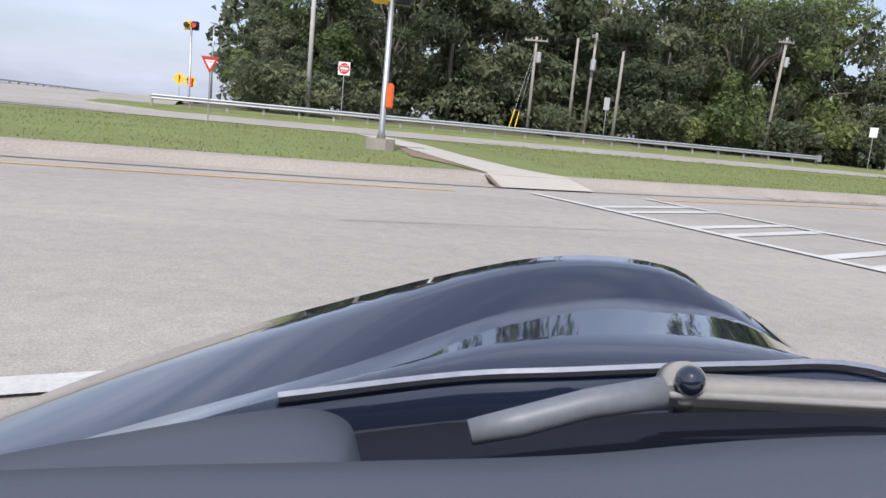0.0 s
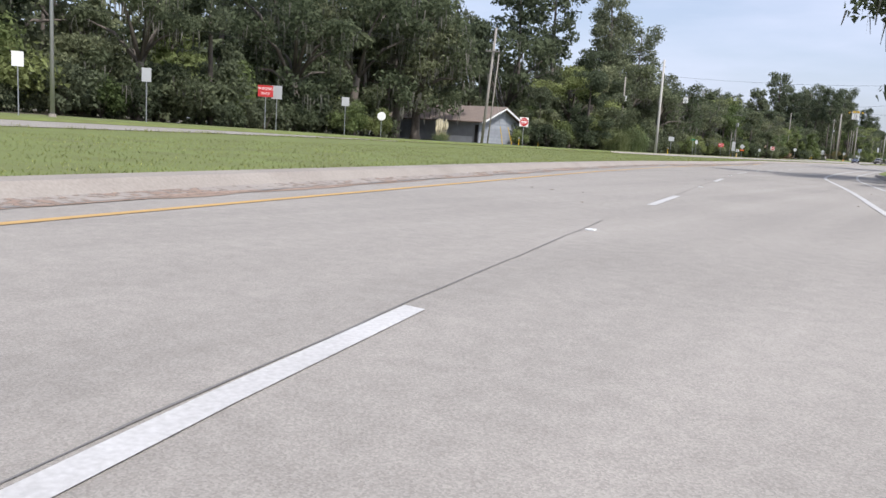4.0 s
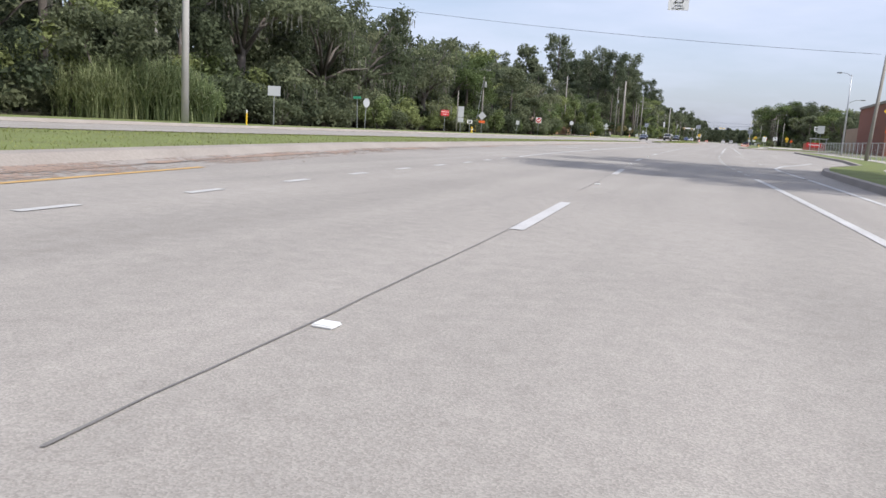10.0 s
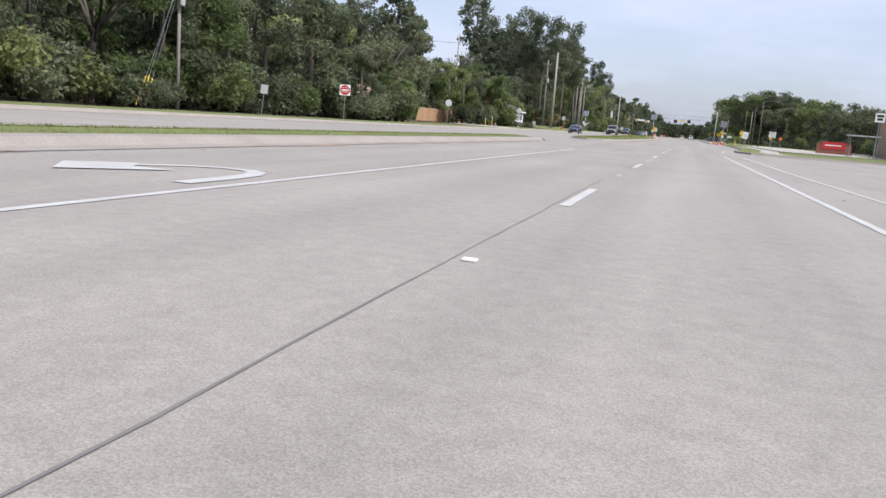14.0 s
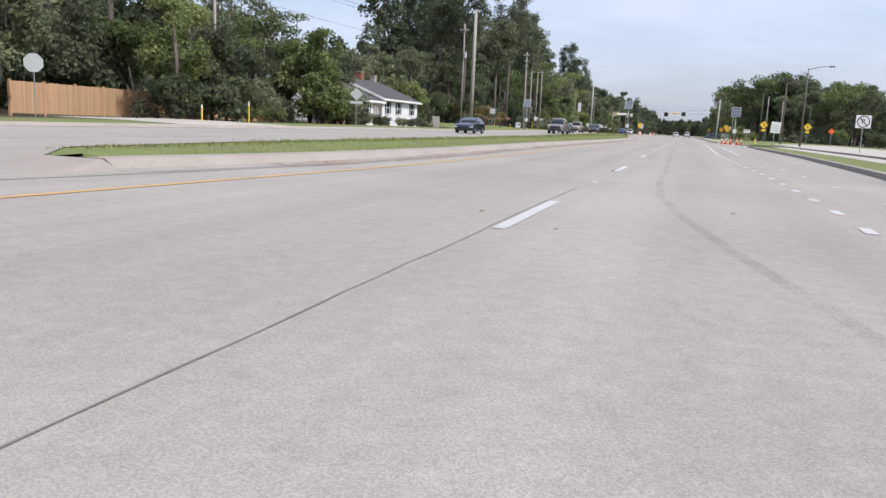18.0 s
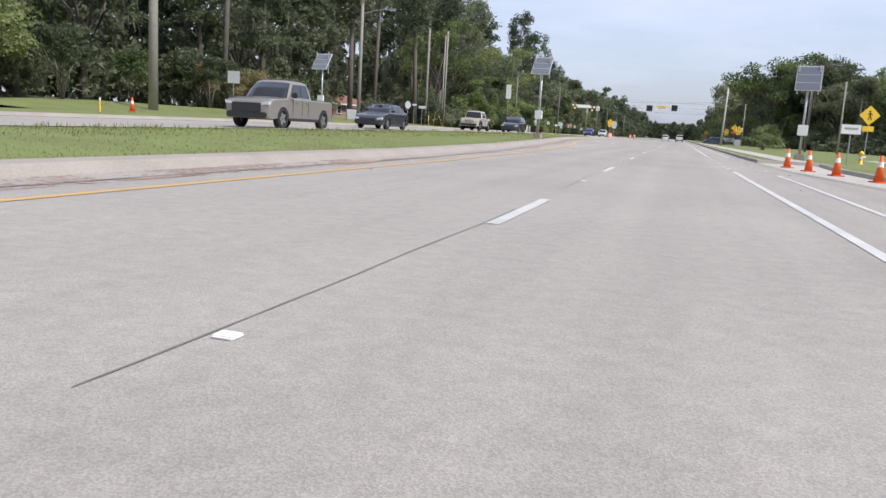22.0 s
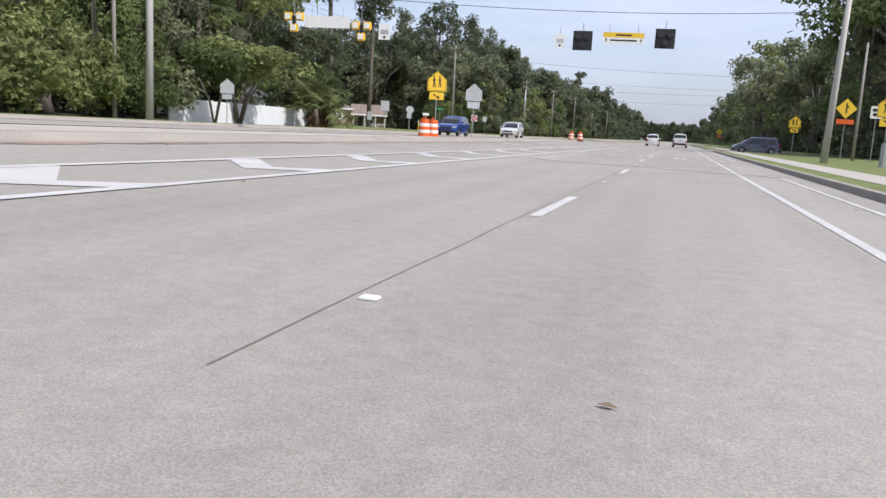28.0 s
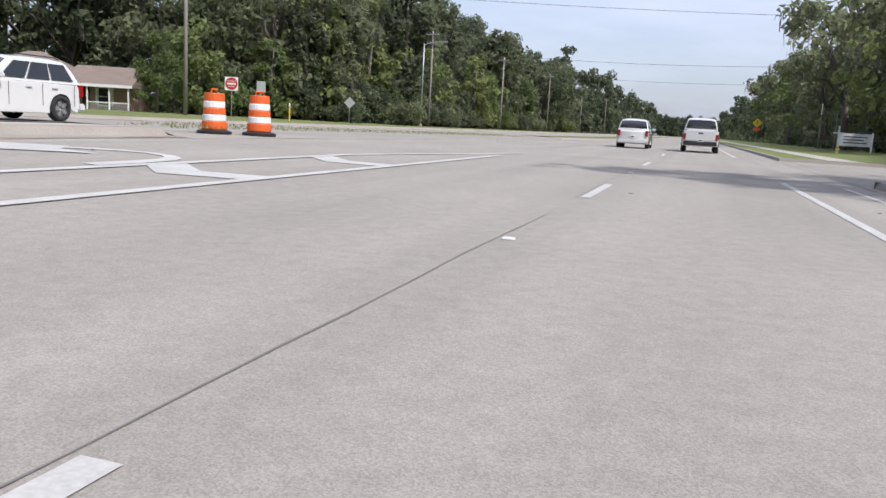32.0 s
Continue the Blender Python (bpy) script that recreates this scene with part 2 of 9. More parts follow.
# leaf and moss colours are paled and greyed, with haze put into them
M_LEAF = leaf_material("oak_leaves", (0.113, 0.132, 0.079), (0.205, 0.232, 0.135), 0.33)
M_LEAF_L = leaf_material("bright_leaves", (0.127, 0.16, 0.066), (0.232, 0.282, 0.119), 0.36)
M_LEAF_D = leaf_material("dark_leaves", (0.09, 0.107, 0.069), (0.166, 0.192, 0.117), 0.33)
M_LEAF_Y = leaf_material("yellowing_leaves", (0.17, 0.155, 0.075), (0.29, 0.26, 0.13), 0.2)
M_NEEDLE = leaf_material("pine_needles", (0.105, 0.126, 0.08), (0.185, 0.21, 0.132), 0.28)
M_MOSS = leaf_material("spanish_moss", (0.16, 0.16, 0.13), (0.25, 0.245, 0.205), 0.15)
M_REED = leaf_material("cane_leaves", (0.145, 0.185, 0.085), (0.31, 0.35, 0.185), 0.15)
M_PALM = leaf_material("palm_leaves", (0.11, 0.14, 0.06), (0.22, 0.26, 0.12), 0.15)
M_DEAD = leaf_material("dry_leaves", (0.16, 0.11, 0.06), (0.30, 0.23, 0.14), 0.15)
M_BLADE = leaf_material("grass_blades", (0.155, 0.19, 0.058), (0.31, 0.335, 0.125), 0.12)

# ---- plan: edges along the road, as functions of y ----


def table(rows):
    ys, xs = [r[0] for r in rows], [r[1] for r in rows]
    return lambda y: float(np.interp(y, ys, xs))


def smooth(f, r=6.0):
    return lambda y: (f(y - r) + 2 * f(y - r / 2) + 3 * f(y) + 2 * f(y + r / 2) + f(y + r)) / 9


LANE = smooth(table([(-120, 17), (-80, 13), (-57, 10.9), (-50, 9.6), (-44.7, 7.75), (-42, 7.0), (-33, 4.0), (-30, 3.3), (-21.6, 1.5), (-18.5, 0.95), (2.6, -3.2), (13, -4.15),
                     (23.5, -4.98), (34.2, -5.6), (44.5, -6.06), (56, -6.87), (67, -7.72), (79, -8.27), (92, -8.64), (104, -8.83), (120, -8.95), (150, -8.87), (164, -8.84), (178, -8.71), (190, -8.65),
                     (214, -8.8), (238, -8.72), (250, -8.54), (262, -8.64), (286, -8.81), (298, -8.73), (324, -8.76), (350, -8.64), (373, -8.5), (386, -8.6), (420, -8.6), (1200, -8.6)]), 3)
KERB_M = smooth(table([(-120, 12.5), (-80, 8.5), (-57, 6.4), (-50.7, 5.4), (-44.8, 3.0), (-38, 0.5), (-30, -1.3), (-10, -5.4), (5.6, -8.0), (28.8, -10.2), (40, -11.6), (50, -13.2),
                       (60, -14.6), (97, -16.2), (172, -16.4), (178, -15.2), (186, -13.8), (194, -13.5), (213, -13.75), (249, -13.4), (266, -13.25), (275.3, -13.35), (285.4, -13.95), (294, -14.4), (306, -15.8), (320, -16.7), (440, -17.0), (470, -16.5), (520, -14.4), (1200, -14.4)]), 3)
NEAR = smooth(table([(-120, -6), (-64, -14.6), (-41, -19.5), (-19, -22.5), (0, -25.6), (20, -27.4), (42, -24.6), (52, -21.6), (100, -19.9), (237, -20.3), (1200, -20.3)]))
FAR = smooth(table([(-120, -22), (-64, -25.5), (-41, -27.5), (-19, -29.3), (0, -31.2), (20, -33), (42, -32), (60, -30), (80, -29.6), (150, -30), (235, -30.2), (330, -30), (450, -29.4), (1200, -29.4)]))
KERB_R = table([(-120, 60), (-48, 60), (-44, 40), (-36, 17), (-25, 9.2), (-10, 5.0), (10, 2.0), (22, 0.3), (37.5, -0.75), (48, -1.35), (57, -1.6), (66, -1.75), (71, -1.2), (80, 1.2), (95, 2.2), (166, 2.2), (168.5, -3.0), (172, -4.0),
                (178, -3.9), (194, -2.3), (213, -1.7), (256, -1.6), (272, -3.4), (290, -3.6), (440, -3.6), (1200, -3.5)])
FALL = table([(-120, 0.035), (-30, 0.03), (-10, 0.025), (20, 0.008), (60, 0.004), (170, 0.006), (230, 0.020), (450, 0.016), (600, 0.008), (1200, 0.0)])


RISE = table([(-120, 0), (262, 0), (275, 0.08), (285.5, 0.15), (294, 0.2), (306, 0.2), (330, 0.28), (440, 0.28), (500, 0.0), (1200, 0)])

UP = table([(-120, 0), (205, 0), (240, 0.10), (285, 0.40), (315, 0.50), (345, 0.44), (400, 0.30), (440, 0.25), (480, 0.1), (520, 0), (1200, 0)])


def level(x, y):
    """Height of the ground: flat under the road, rising gently away to the far side, with banked turning lanes before the school."""
    bank = RISE(y) * max(0.0, min(1.0, (-11.5 - x) / (-11.5 - KERB_M(y)))) if 262 < y < 500 else 0.0
    mound = UP(y) * max(0.0, min(1.0, (KERB_M(y) - 1.0 - x) / (KERB_M(y) - 1.0 - NEAR(y)))) if 200 < y < 520 else 0.0
    dip = 0.03 * max(0.0, min(-41 - x, 26)) * max(0.0, min(1.0, (y - 440) / 20, (525 - y) / 20))
    lawn = 0.05 * max(0.0, min(FAR(y) - 1.0 - x, 11.0)) * max(0.0, min(1.0, (y - 272) / 12, (334 - y) / 12)) if 270 < y < 336 else 0.0
    reach = 36 - 20 * max(0.0, min(1.0, (-57 - y) / 6))
    return max(bank, mound, max(0.0, min(-20 - x, reach)) * 1.25 * FALL(y)) - dip + lawn


def rows_y(a, b, step=4.0):
    return [a + (b - a) * i / max(1, round((b - a) / step)) for i in range(max(1, round((b - a) / step)) + 1)]


def mesh_object(name, verts, faces, mat, parent=None, smooth_faces=False):
    me = bpy.data.meshes.new(name)
    me.from_pydata(verts, [], faces)
    me.materials.append(mat)
    if smooth_faces:
        me.polygons.foreach_set("use_smooth", [True] * len(me.polygons))
    ob = new(name, me)
    if parent:
        ob.parent = parent
    return ob


def strip(name, a, b, lines, mat, label="", step=4.0, thick=0.0, parent=None):
    """A band along the road from y=a to y=b: lines are (x(y), dz) from one side to the other."""
    ys = rows_y(a, b, step)
    v, f, k = [], [], len(lines)
    for y in ys:
        for fx, dz in lines:
            x = fx(y)
            v.append((x, y, level(x, y) + dz))
    for i in range(len(ys) - 1):
        for j in range(k - 1):
            f.append((i * k + j, i * k + j + 1, (i + 1) * k + j + 1, (i + 1) * k + j))
    ob = mesh_object(name, v, f, mat, parent)
    return tagged(ob, label, kind="structure") if not parent else ob


def off(fn, d):
    return lambda y: fn(y) + d


def lerp(f, g, k):
    return lambda y: f(y) * (1 - k) + g(y) * k


def const(x):
    return lambda y: x


# ground sheet to the horizon
gx = [-2500, -900, -400, -200, -120] + list(range(-90, 40, 6)) + [60, 100, 200, 500, 2500]
gy = [-2500, -800, -300, -160] + list(range(-100, 620, 12)) + [700, 850, 1100, 1600, 3500]
gv = [(x, y, level(x, y) - 0.12) for y in gy for x in gx]
gf = [(j * len(gx) + i, j * len(gx) + i + 1, (j + 1) * len(gx) + i + 1, (j + 1) * len(gx) + i) for j in range(len(gy) - 1) for i in range(len(gx) - 1)]
tagged(mesh_object("ground", gv, gf, M_FLOOR), "dark leaf-littered ground under the woods", kind="structure")

strip("road", -110, 1150, [(off(KERB_M, -0.3), 0.0), (off(KERB_M, 0.0), 0.0), (lambda y: max(-11.5, KERB_M(y) + 1.0), 0.0), (lerp(KERB_M, KERB_R, 0.6), 0.0), (off(KERB_R, 0.15), 0.0)], M_ASPHALT, "worn grey asphalt carriageway with faint cracks and seams", 3)
strip("road_oncoming", -110, 1150, [(off(FAR, -0.1), 0.0), (lerp(FAR, NEAR, 0.5), 0.0), (off(NEAR, 0.1), 0.0)], M_ASPHALT, "pale worn asphalt of the oncoming carriageway", 3)
rx, ry = [-21, -24, -28, -34, -40, -50, -65, -90, -140], [-130, -110, -95, -82, -74, -68, -64, -59.5]
tagged(mesh_object("road_ramp", [(x, y - 0.10 * (-21 - x), level(x, y) + (0.17 - 0.14 * (x == -21)) * (y < -60)) for y in ry for x in rx],
                   [(j * 9 + i, j * 9 + i + 1, j * 9 + i + 10, j * 9 + i + 9) for j in range(7) for i in range(8)], M_ASPHALT), "pale asphalt of the ramp that climbs to the bridge", kind="structure")
# openings between the carriageways
for a, b in ((158, 206), (436, 480)):
    strip("road_opening", a, b, [(off(NEAR, -0.2), 0.006), (off(KERB_M, 0.2), 0.006)], M_ASPHALT, "asphalt opening in the median between the carriageways")
# grass median with its kerbs, tapered to a nose where it begins again
NOSE = table([(-120, -99), (178.9, -99), (179, -15.4), (180.4, -16.5), (183.3, -18.7), (190, -19.4), (204, -20.2), (206, -99), (1200, -99)])
NEAR_M = lambda y: max(NEAR(y), NOSE(y))
for a, b in ((-110, 158), (180.8, 188), (188, 346), (346, 436), (480, 1150)):
    step = 0.4 if a == 180.8 else 3
    strip("median", a, b, [(off(NEAR_M, 0.25), 0.13), (lerp(NEAR_M, KERB_M, 0.5), 0.22 if a != 346 else 0.16), (off(KERB_M, -1.05), 0.16)], M_GRASS if a != 346 else M_WALK,
          "mown grass median, green with dry patches" if a != 346 else "narrow raised concrete median", step)
    for e in (a, b):
        if -40 < e < 500 and e != 188:
            xs = [NEAR_M(e) + (KERB_M(e) - NEAR_M(e)) * k / 12 for k in range(13)]
            s = 0.14 if e == a else -0.14
            v = [(x, e, level(x, e) + float(np.interp(x - KERB_M(e), (-0.66, -0.45, 0.0), (0.16, 0.028, 0.005)))) for x in xs] + [(x, e - s * 2 - (1.3 * math.sin(math.pi * k / 12) if e == 180.8 else 0.0), level(x, e) - 0.02) for k, x in enumerate(xs)]
            tagged(mesh_object("median_end", v, [(k, k + 1, k + 14, k + 13) for k in range(12)], M_CONCRETE), "worn sloping end of the median", kind="structure")
    strip("kerb", a, b, [(off(KERB_M, -1.1), 0.172), (off(KERB_M, -0.66), 0.165), (off(KERB_M, -0.45), 0.03), (off(KERB_M, 0.0), 0.006)], M_CONCRETE, "pale concrete kerb and gutter with dirt along the joint", step)
    strip("kerb", a, b, [(off(NEAR_M, 0.0), 0.01), (off(NEAR_M, 0.12), 0.15), (off(NEAR_M, 0.3), 0.15)], M_CONCRETE, "pale concrete kerb along the grass", step)
    strip("gutter_joint", a, b, [(off(KERB_M, -0.03), 0.0095), (off(KERB_M, 0.04), 0.0085)], M_SEAM, "dark dirty joint between gutter and asphalt", step)


def laid(name, left, right, rise, mat, label, n=26):
    """A path laid over the median from its far edge to the gutter; left and right give y at a share k of the way."""
    v = []
    for i in range(n + 1):
        k = i / n
        for j in range(5):
            y = left(k) + (right(k) - left(k)) * j / 4
            x = NEAR(y) + 0.1 + (KERB_M(y) + 0.05 - NEAR(y) - 0.1) * k
            u = x - KERB_M(y)
            z = float(np.interp(u, (NEAR(y) - KERB_M(y), NEAR(y) + 0.25 - KERB_M(y), (NEAR(y) - KERB_M(y)) / 2, -1.1, -0.66, -0.3, 0.05), (0.06, 0.13, 0.22, 0.172, 0.168, 0.05, 0.008)))
            v.append((x, y, level(x, y) + z + rise))
    f = [(5 * i + j, 5 * i + j + 1, 5 * i + j + 6, 5 * i + j + 5) for i in range(n) for j in range(4)]
    return tagged(mesh_object(name, v, f, mat), label, kind="structure")


laid("footway", table([(0, -50.9), (0.7, -50.6), (1, -50.25)]), table([(0, -49.9), (0.75, -49.5), (0.9, -49.2), (1, -48.5)]), 0.016, M_WALK, "pale concrete path laid through the grass median")
laid("worn_ground", table([(0, -50.85), (0.6, -50.8), (0.8, -51.1), (0.9, -50.5), (1, -50.3)]), table([(0, -50.7), (0.72, -50.5), (0.9, -50.4), (1, -50.2)]), 0.007, M_DIRT, "bare brown soil worn beside the path")
for a, b, x0, x1 in ((8, 66, -0.42, 0.75), (184, 258, -0.42, 0.25), (-44, 8, -0.4, 0.12)):
    strip("gutter_silt", a, b, [(off(KERB_M, x0), 0.034), (off(KERB_M, -0.06), 0.0125), (off(KERB_M, x1), 0.0095)], M_SILT, "patches of red-brown silt washed into the gutter", 2)
# far verge
strip("verge", -110, 1150, [(off(FAR, -7.5), 0.0), (off(FAR, -4), 0.14), (off(FAR, -0.35), 0.15)], M_GRASS, "grass verge in front of the woods")
strip("verge", -110, 55, [(off(FAR, -0.36), 0.15), (off(FAR, -0.04), 0.012)], M_GRASS, "grassy edge of the far carriageway", 3)
strip("lawn", 274, 332, [(off(FAR, -15), -0.02), (off(FAR, -12), 0.03), (off(FAR, -7.4), 0.01)], M_GRASS, "rising lawn below small trees")
strip("lawn", 415, 505, [(off(FAR, -50), 0.05), (off(FAR, -34), 0.06), (off(FAR, -18), 0.08), (off(FAR, -7.4), 0.02)], M_GRASS, "open lawn in front of the brick house")
strip("kerb", 55, 1150, [(off(FAR, -0.4), 0.15), (off(FAR, -0.15), 0.15), (off(FAR, 0.0), 0.01)], M_CONCRETE, "low concrete kerb beside the verge")
# near side: kerb, grass strip, pavement, lawn
for a, b in ((-36, 140), (169, 251), (281, 441), (461, 1150)):
    strip("kerb", a, b, [(KERB_R, 0.0), (off(KERB_R, 0.05), 0.14), (off(KERB_R, 0.22), 0.15)], M_CONCRETE, "weathered concrete kerb", 3)
    w = 1.0 if a == 281 else 2.0
    strip("verge", a, b, [(off(KERB_R, 0.2), 0.14), (off(KERB_R, w), 0.15)], M_GRASS, "narrow grass strip between kerb and pavement", 3)
    strip("pavement", a, b, [(off(KERB_R, w), 0.16), (off(KERB_R, w + 1.6), 0.16)], M_WALK, "pale concrete pavement", 3)
    strip("lawn", a, b, [(off(KERB_R, w + 1.6), 0.14), (off(KERB_R, 14), 0.2), (off(KERB_R, 30), 0.1)], M_GRASS, "lawn beside the pavement", 6)
    for e, s in ((a, -1), (b, 1)):
        if -30 < e < 500:
            x0, v = KERB_R(e), []
            for k in range(16):
                x = x0 + k * 2.0
                v += [(x, e - s * 0.2, 0.152), (x, e, 0.15), (x, e + s * 0.06, 0.0)]
            tagged(mesh_object("kerb", v, [f for k in range(15) for f in ((3 * k, 3 * k + 1, 3 * k + 4, 3 * k + 3), (3 * k + 1, 3 * k + 2, 3 * k + 5, 3 * k + 4))], M_CONCRETE), "weathered concrete kerb round the corner", kind="structure")
for a, b in ((138, 177), (249, 283), (439, 463)):
    strip("side_street", a, b, [(off(KERB_R, -0.2), 0.008), (off(KERB_R, 45), 0.008)], M_ASPHALT, "asphalt mouth of a side street")

ISLE = table([(262, -0.6), (263, -1.3), (273, -1.5), (282, -0.9), (284, -0.9)])
strip("island", 262, 283, [(ISLE, 0.01), (off(ISLE, 0.1), 0.14), (off(ISLE, 0.25), 0.15)], M_CONCRETE, "weathered concrete kerb round a grass island", 1)
strip("lawn", 262.1, 283, [(off(ISLE, 0.24), 0.14), (const(2.6), 0.16), (const(4.6), 0.15)], M_GRASS, "grass island beside the parking bay", 2)
strip("apron", 251, 281, [(lambda y: KERB_R(y) + 0.1, 0.011), (ISLE, 0.014)], M_WALK, "pale concrete apron of the bay", 2)
strip("forecourt", 196, 262, [(off(KERB_R, 3.7), 0.222), (const(9.0), 0.222), (const(14.0), 0.222)], M_WALK, "pale concrete forecourt behind the pavement", 4)
strip("forecourt", 262, 300, [(const(4.6), 0.17), (const(9.0), 0.222), (const(14.0), 0.222)], M_WALK, "pale concrete forecourt behind the grass island", 4)
strip("kerb", 196, 250, [(off(KERB_R, 3.6), 0.16), (off(KERB_R, 3.62), 0.26), (off(KERB_R, 3.8), 0.26), (off(KERB_R, 3.82), 0.2)], M_CONCRETE, "low dark kerb behind the pavement", 3)
strip("driveway", 203.5, 214.5, [(off(FAR, -8.2), 0.10), (off(FAR, -4), 0.165), (off(FAR, -0.4), 0.166), (off(FAR, -0.05), 0.014)], M_WALK, "pale concrete drive across the far verge", 1)
# ---- painted lines ----


def line(name, fx, a, b, mat, width=0.12, label="", step=3.0):
    return strip(name, a, b, [(off(fx, -width / 2), 0.006), (off(fx, width / 2), 0.006)], mat, label, step)


DASHES = [-45.0, -33.2, -21.6, -9.5, 2.6, 13.0, 23.6, 34.1, 44.5, 55.7, 67.1, 78.8, 91.6, 103.9, 115.3, 127.3, 138.3, 149.4, 160.9, 177.9, 189.4, 201.2, 213.9, 225.8, 237.9, 249.6, 261.6, 273.4,
          286.4, 298.3, 310.9, 323.3, 336.0, 348.2, 360.5, 372.4, 385.0, 397.1, 409.6, 421.0, 432.9] + [445.1 + 12.2 * k for k in range(32)]
for y in DASHES:
    line("lane_dash", LANE, y, y + 3.05, M_WHITE, 0.13, "white lane dash, worn at the edges", 1.5)
line("yellow_line", off(KERB_M, 0.85), -47.6, 48, M_YELLOW, 0.13, "faded yellow edge line beside the median")
line("yellow_line", off(KERB_M, 0.85), -100, -51.2, M_YELLOW, 0.13, "faded yellow edge line beside the median")
line("yellow_line", table([(177, -13.45), (185, -12.85), (194, -12.6), (212, -12.8), (248, -12.52), (266, -12.5), (275, -12.55), (285.4, -13.1), (294, -13.55), (306, -14.95), (320, -15.9)]), 177, 318, M_YELLOW, 0.13,
     "faded yellow edge line beside the median")
# both stripes of the bicycle lane, dotted where turning traffic crosses it
EDGE = smooth(table([(-40, 8.6), (-24, 5.5), (-17.8, 4.34), (-9, 2.8), (5, 0.0), (10.5, -0.69), (16.3, -1.18), (21.7, -1.68), (27.5, -2.03), (33.4, -2.36), (40, -2.64), (46.4, -2.98), (54, -3.48), (70, -4.75), (80, -5.1), (90, -5.3), (104, -5.33),
                     (122, -5.5), (155, -5.7), (166, -5.68), (175, -5.5), (182, -5.28), (190, -5.26), (206, -5.58), (214, -5.62), (224, -5.52), (241, -5.33), (250, -5.26), (262, -5.33), (290, -5.42), (440, -5.42), (1200, -5.4)]), 2)
OUTER = smooth(table([(-40, 9.9), (-17.8, 5.6), (5, 1.35), (14, 0.27), (18.4, -0.18), (24, -0.5), (29, -0.88), (35, -1.12), (40.4, -1.4), (46, -1.7), (52, -2.05), (60, -2.47), (68, -3.05), (90, -4.1), (104, -4.0), (122, -4.2), (133, -4.45), (155, -4.6),
                      (180, -4.2), (214, -4.55), (228, -4.5), (246, -4.25), (262, -4.18), (292, -4.28), (440, -4.3), (1200, -4.25)]), 2)
for a, b in ((-30, 58.5), (104.8, 153.2), (212.8, 267.4), (288.8, 391.6), (393.7, 440.8), (462, 900)):
    line("edge_line", EDGE, a, b, M_WHITE, 0.13, "solid white line beside the bicycle lane")
for a, b in ((-30, 66), (104.5, 153), (213.5, 266.8), (289, 376), (394, 440)):
    line("shoulder_line", OUTER, a, b, M_WHITE, 0.11, "solid white outer line of the bicycle lane")
for a, b, step_ in ((60.6, 104, 2.15), (155.2, 212, 2.05), (269.8, 288.2, 2.45)):
    for k in range(int((b - a) / step_) + 1):
        y = a + step_ * k
        line("lane_dot", EDGE, y, y + 0.55, M_WHITE, 0.13, "short white dotted line where traffic turns", 1)
        if k % 2 == 0:
            line("lane_dot", OUTER, y, y + 0.45, M_WHITE, 0.11, "short white dotted line where traffic turns", 1)
line("shoulder_line", table([(66, -2.95), (69, -2.95), (73, -2.5), (78, -1.4), (83, -0.6)]), 66, 83, M_WHITE, 0.13, "solid white line that curves round the kerb", 1)
line("shoulder_line", table([(166.7, -5.2), (170, -5.1), (173, -4.9), (178, -4.55), (184, -3.7)]), 166.7, 184, M_WHITE, 0.12, "solid white line that curves round the kerb", 1)
line("turn_lane_line", table([(62, -10.85), (67, -11.2), (75, -11.55), (86, -11.8), (93, -12.02), (110, -12.2), (131, -12.4), (142, -12.5)]), 62.6, 142, M_WHITE, 0.12, "solid white line of the turning lane")
TURN = table([(22, -8.5), (25.2, -8.7), (35.5, -9.25), (44, -9.62), (51, -10.2), (56, -10.43), (61, -10.85)])
for k in range(18):
    line("turn_lane_dash", TURN, 22.7 + 2.2 * k, 23.35 + 2.2 * k, M_WHITE, 0.12, "short white dash of the turning lane", 1)
for k in range(9):
    line("turn_lane_dash", table([(285, -12.7), (297, -12.85), (308, -13.15), (315, -13.45)]), 285.9 + 2.55 * k, 286.8 + 2.55 * k, M_WHITE, 0.12, "short white dash of the turning lane", 1)

# ---- plants ----


def quads_mesh(name, quads, mat, more=None):
    """A mesh of loose faces, quads being an array (n, corners, 3)."""
    n, k = len(quads), len(quads[0])
    me = bpy.data.meshes.new(name)
    me.vertices.add(n * k)
    me.vertices.foreach_set("co", np.ascontiguousarray(quads, dtype=np.float32).ravel())
    me.loops.add(n * k)
    me.loops.foreach_set("vertex_index", np.arange(n * k, dtype=np.int32))
    me.polygons.add(n)
    me.polygons.foreach_set("loop_start", np.arange(0, n * k, k, dtype=np.int32))
    me.polygons.foreach_set("loop_total", np.full(n, k, dtype=np.int32))
    me.update(calc_edges=True)
    me.materials.append(mat)
    return me


def unit(v):
    return v / (np.linalg.norm(v, axis=-1, keepdims=True) + 1e-9)


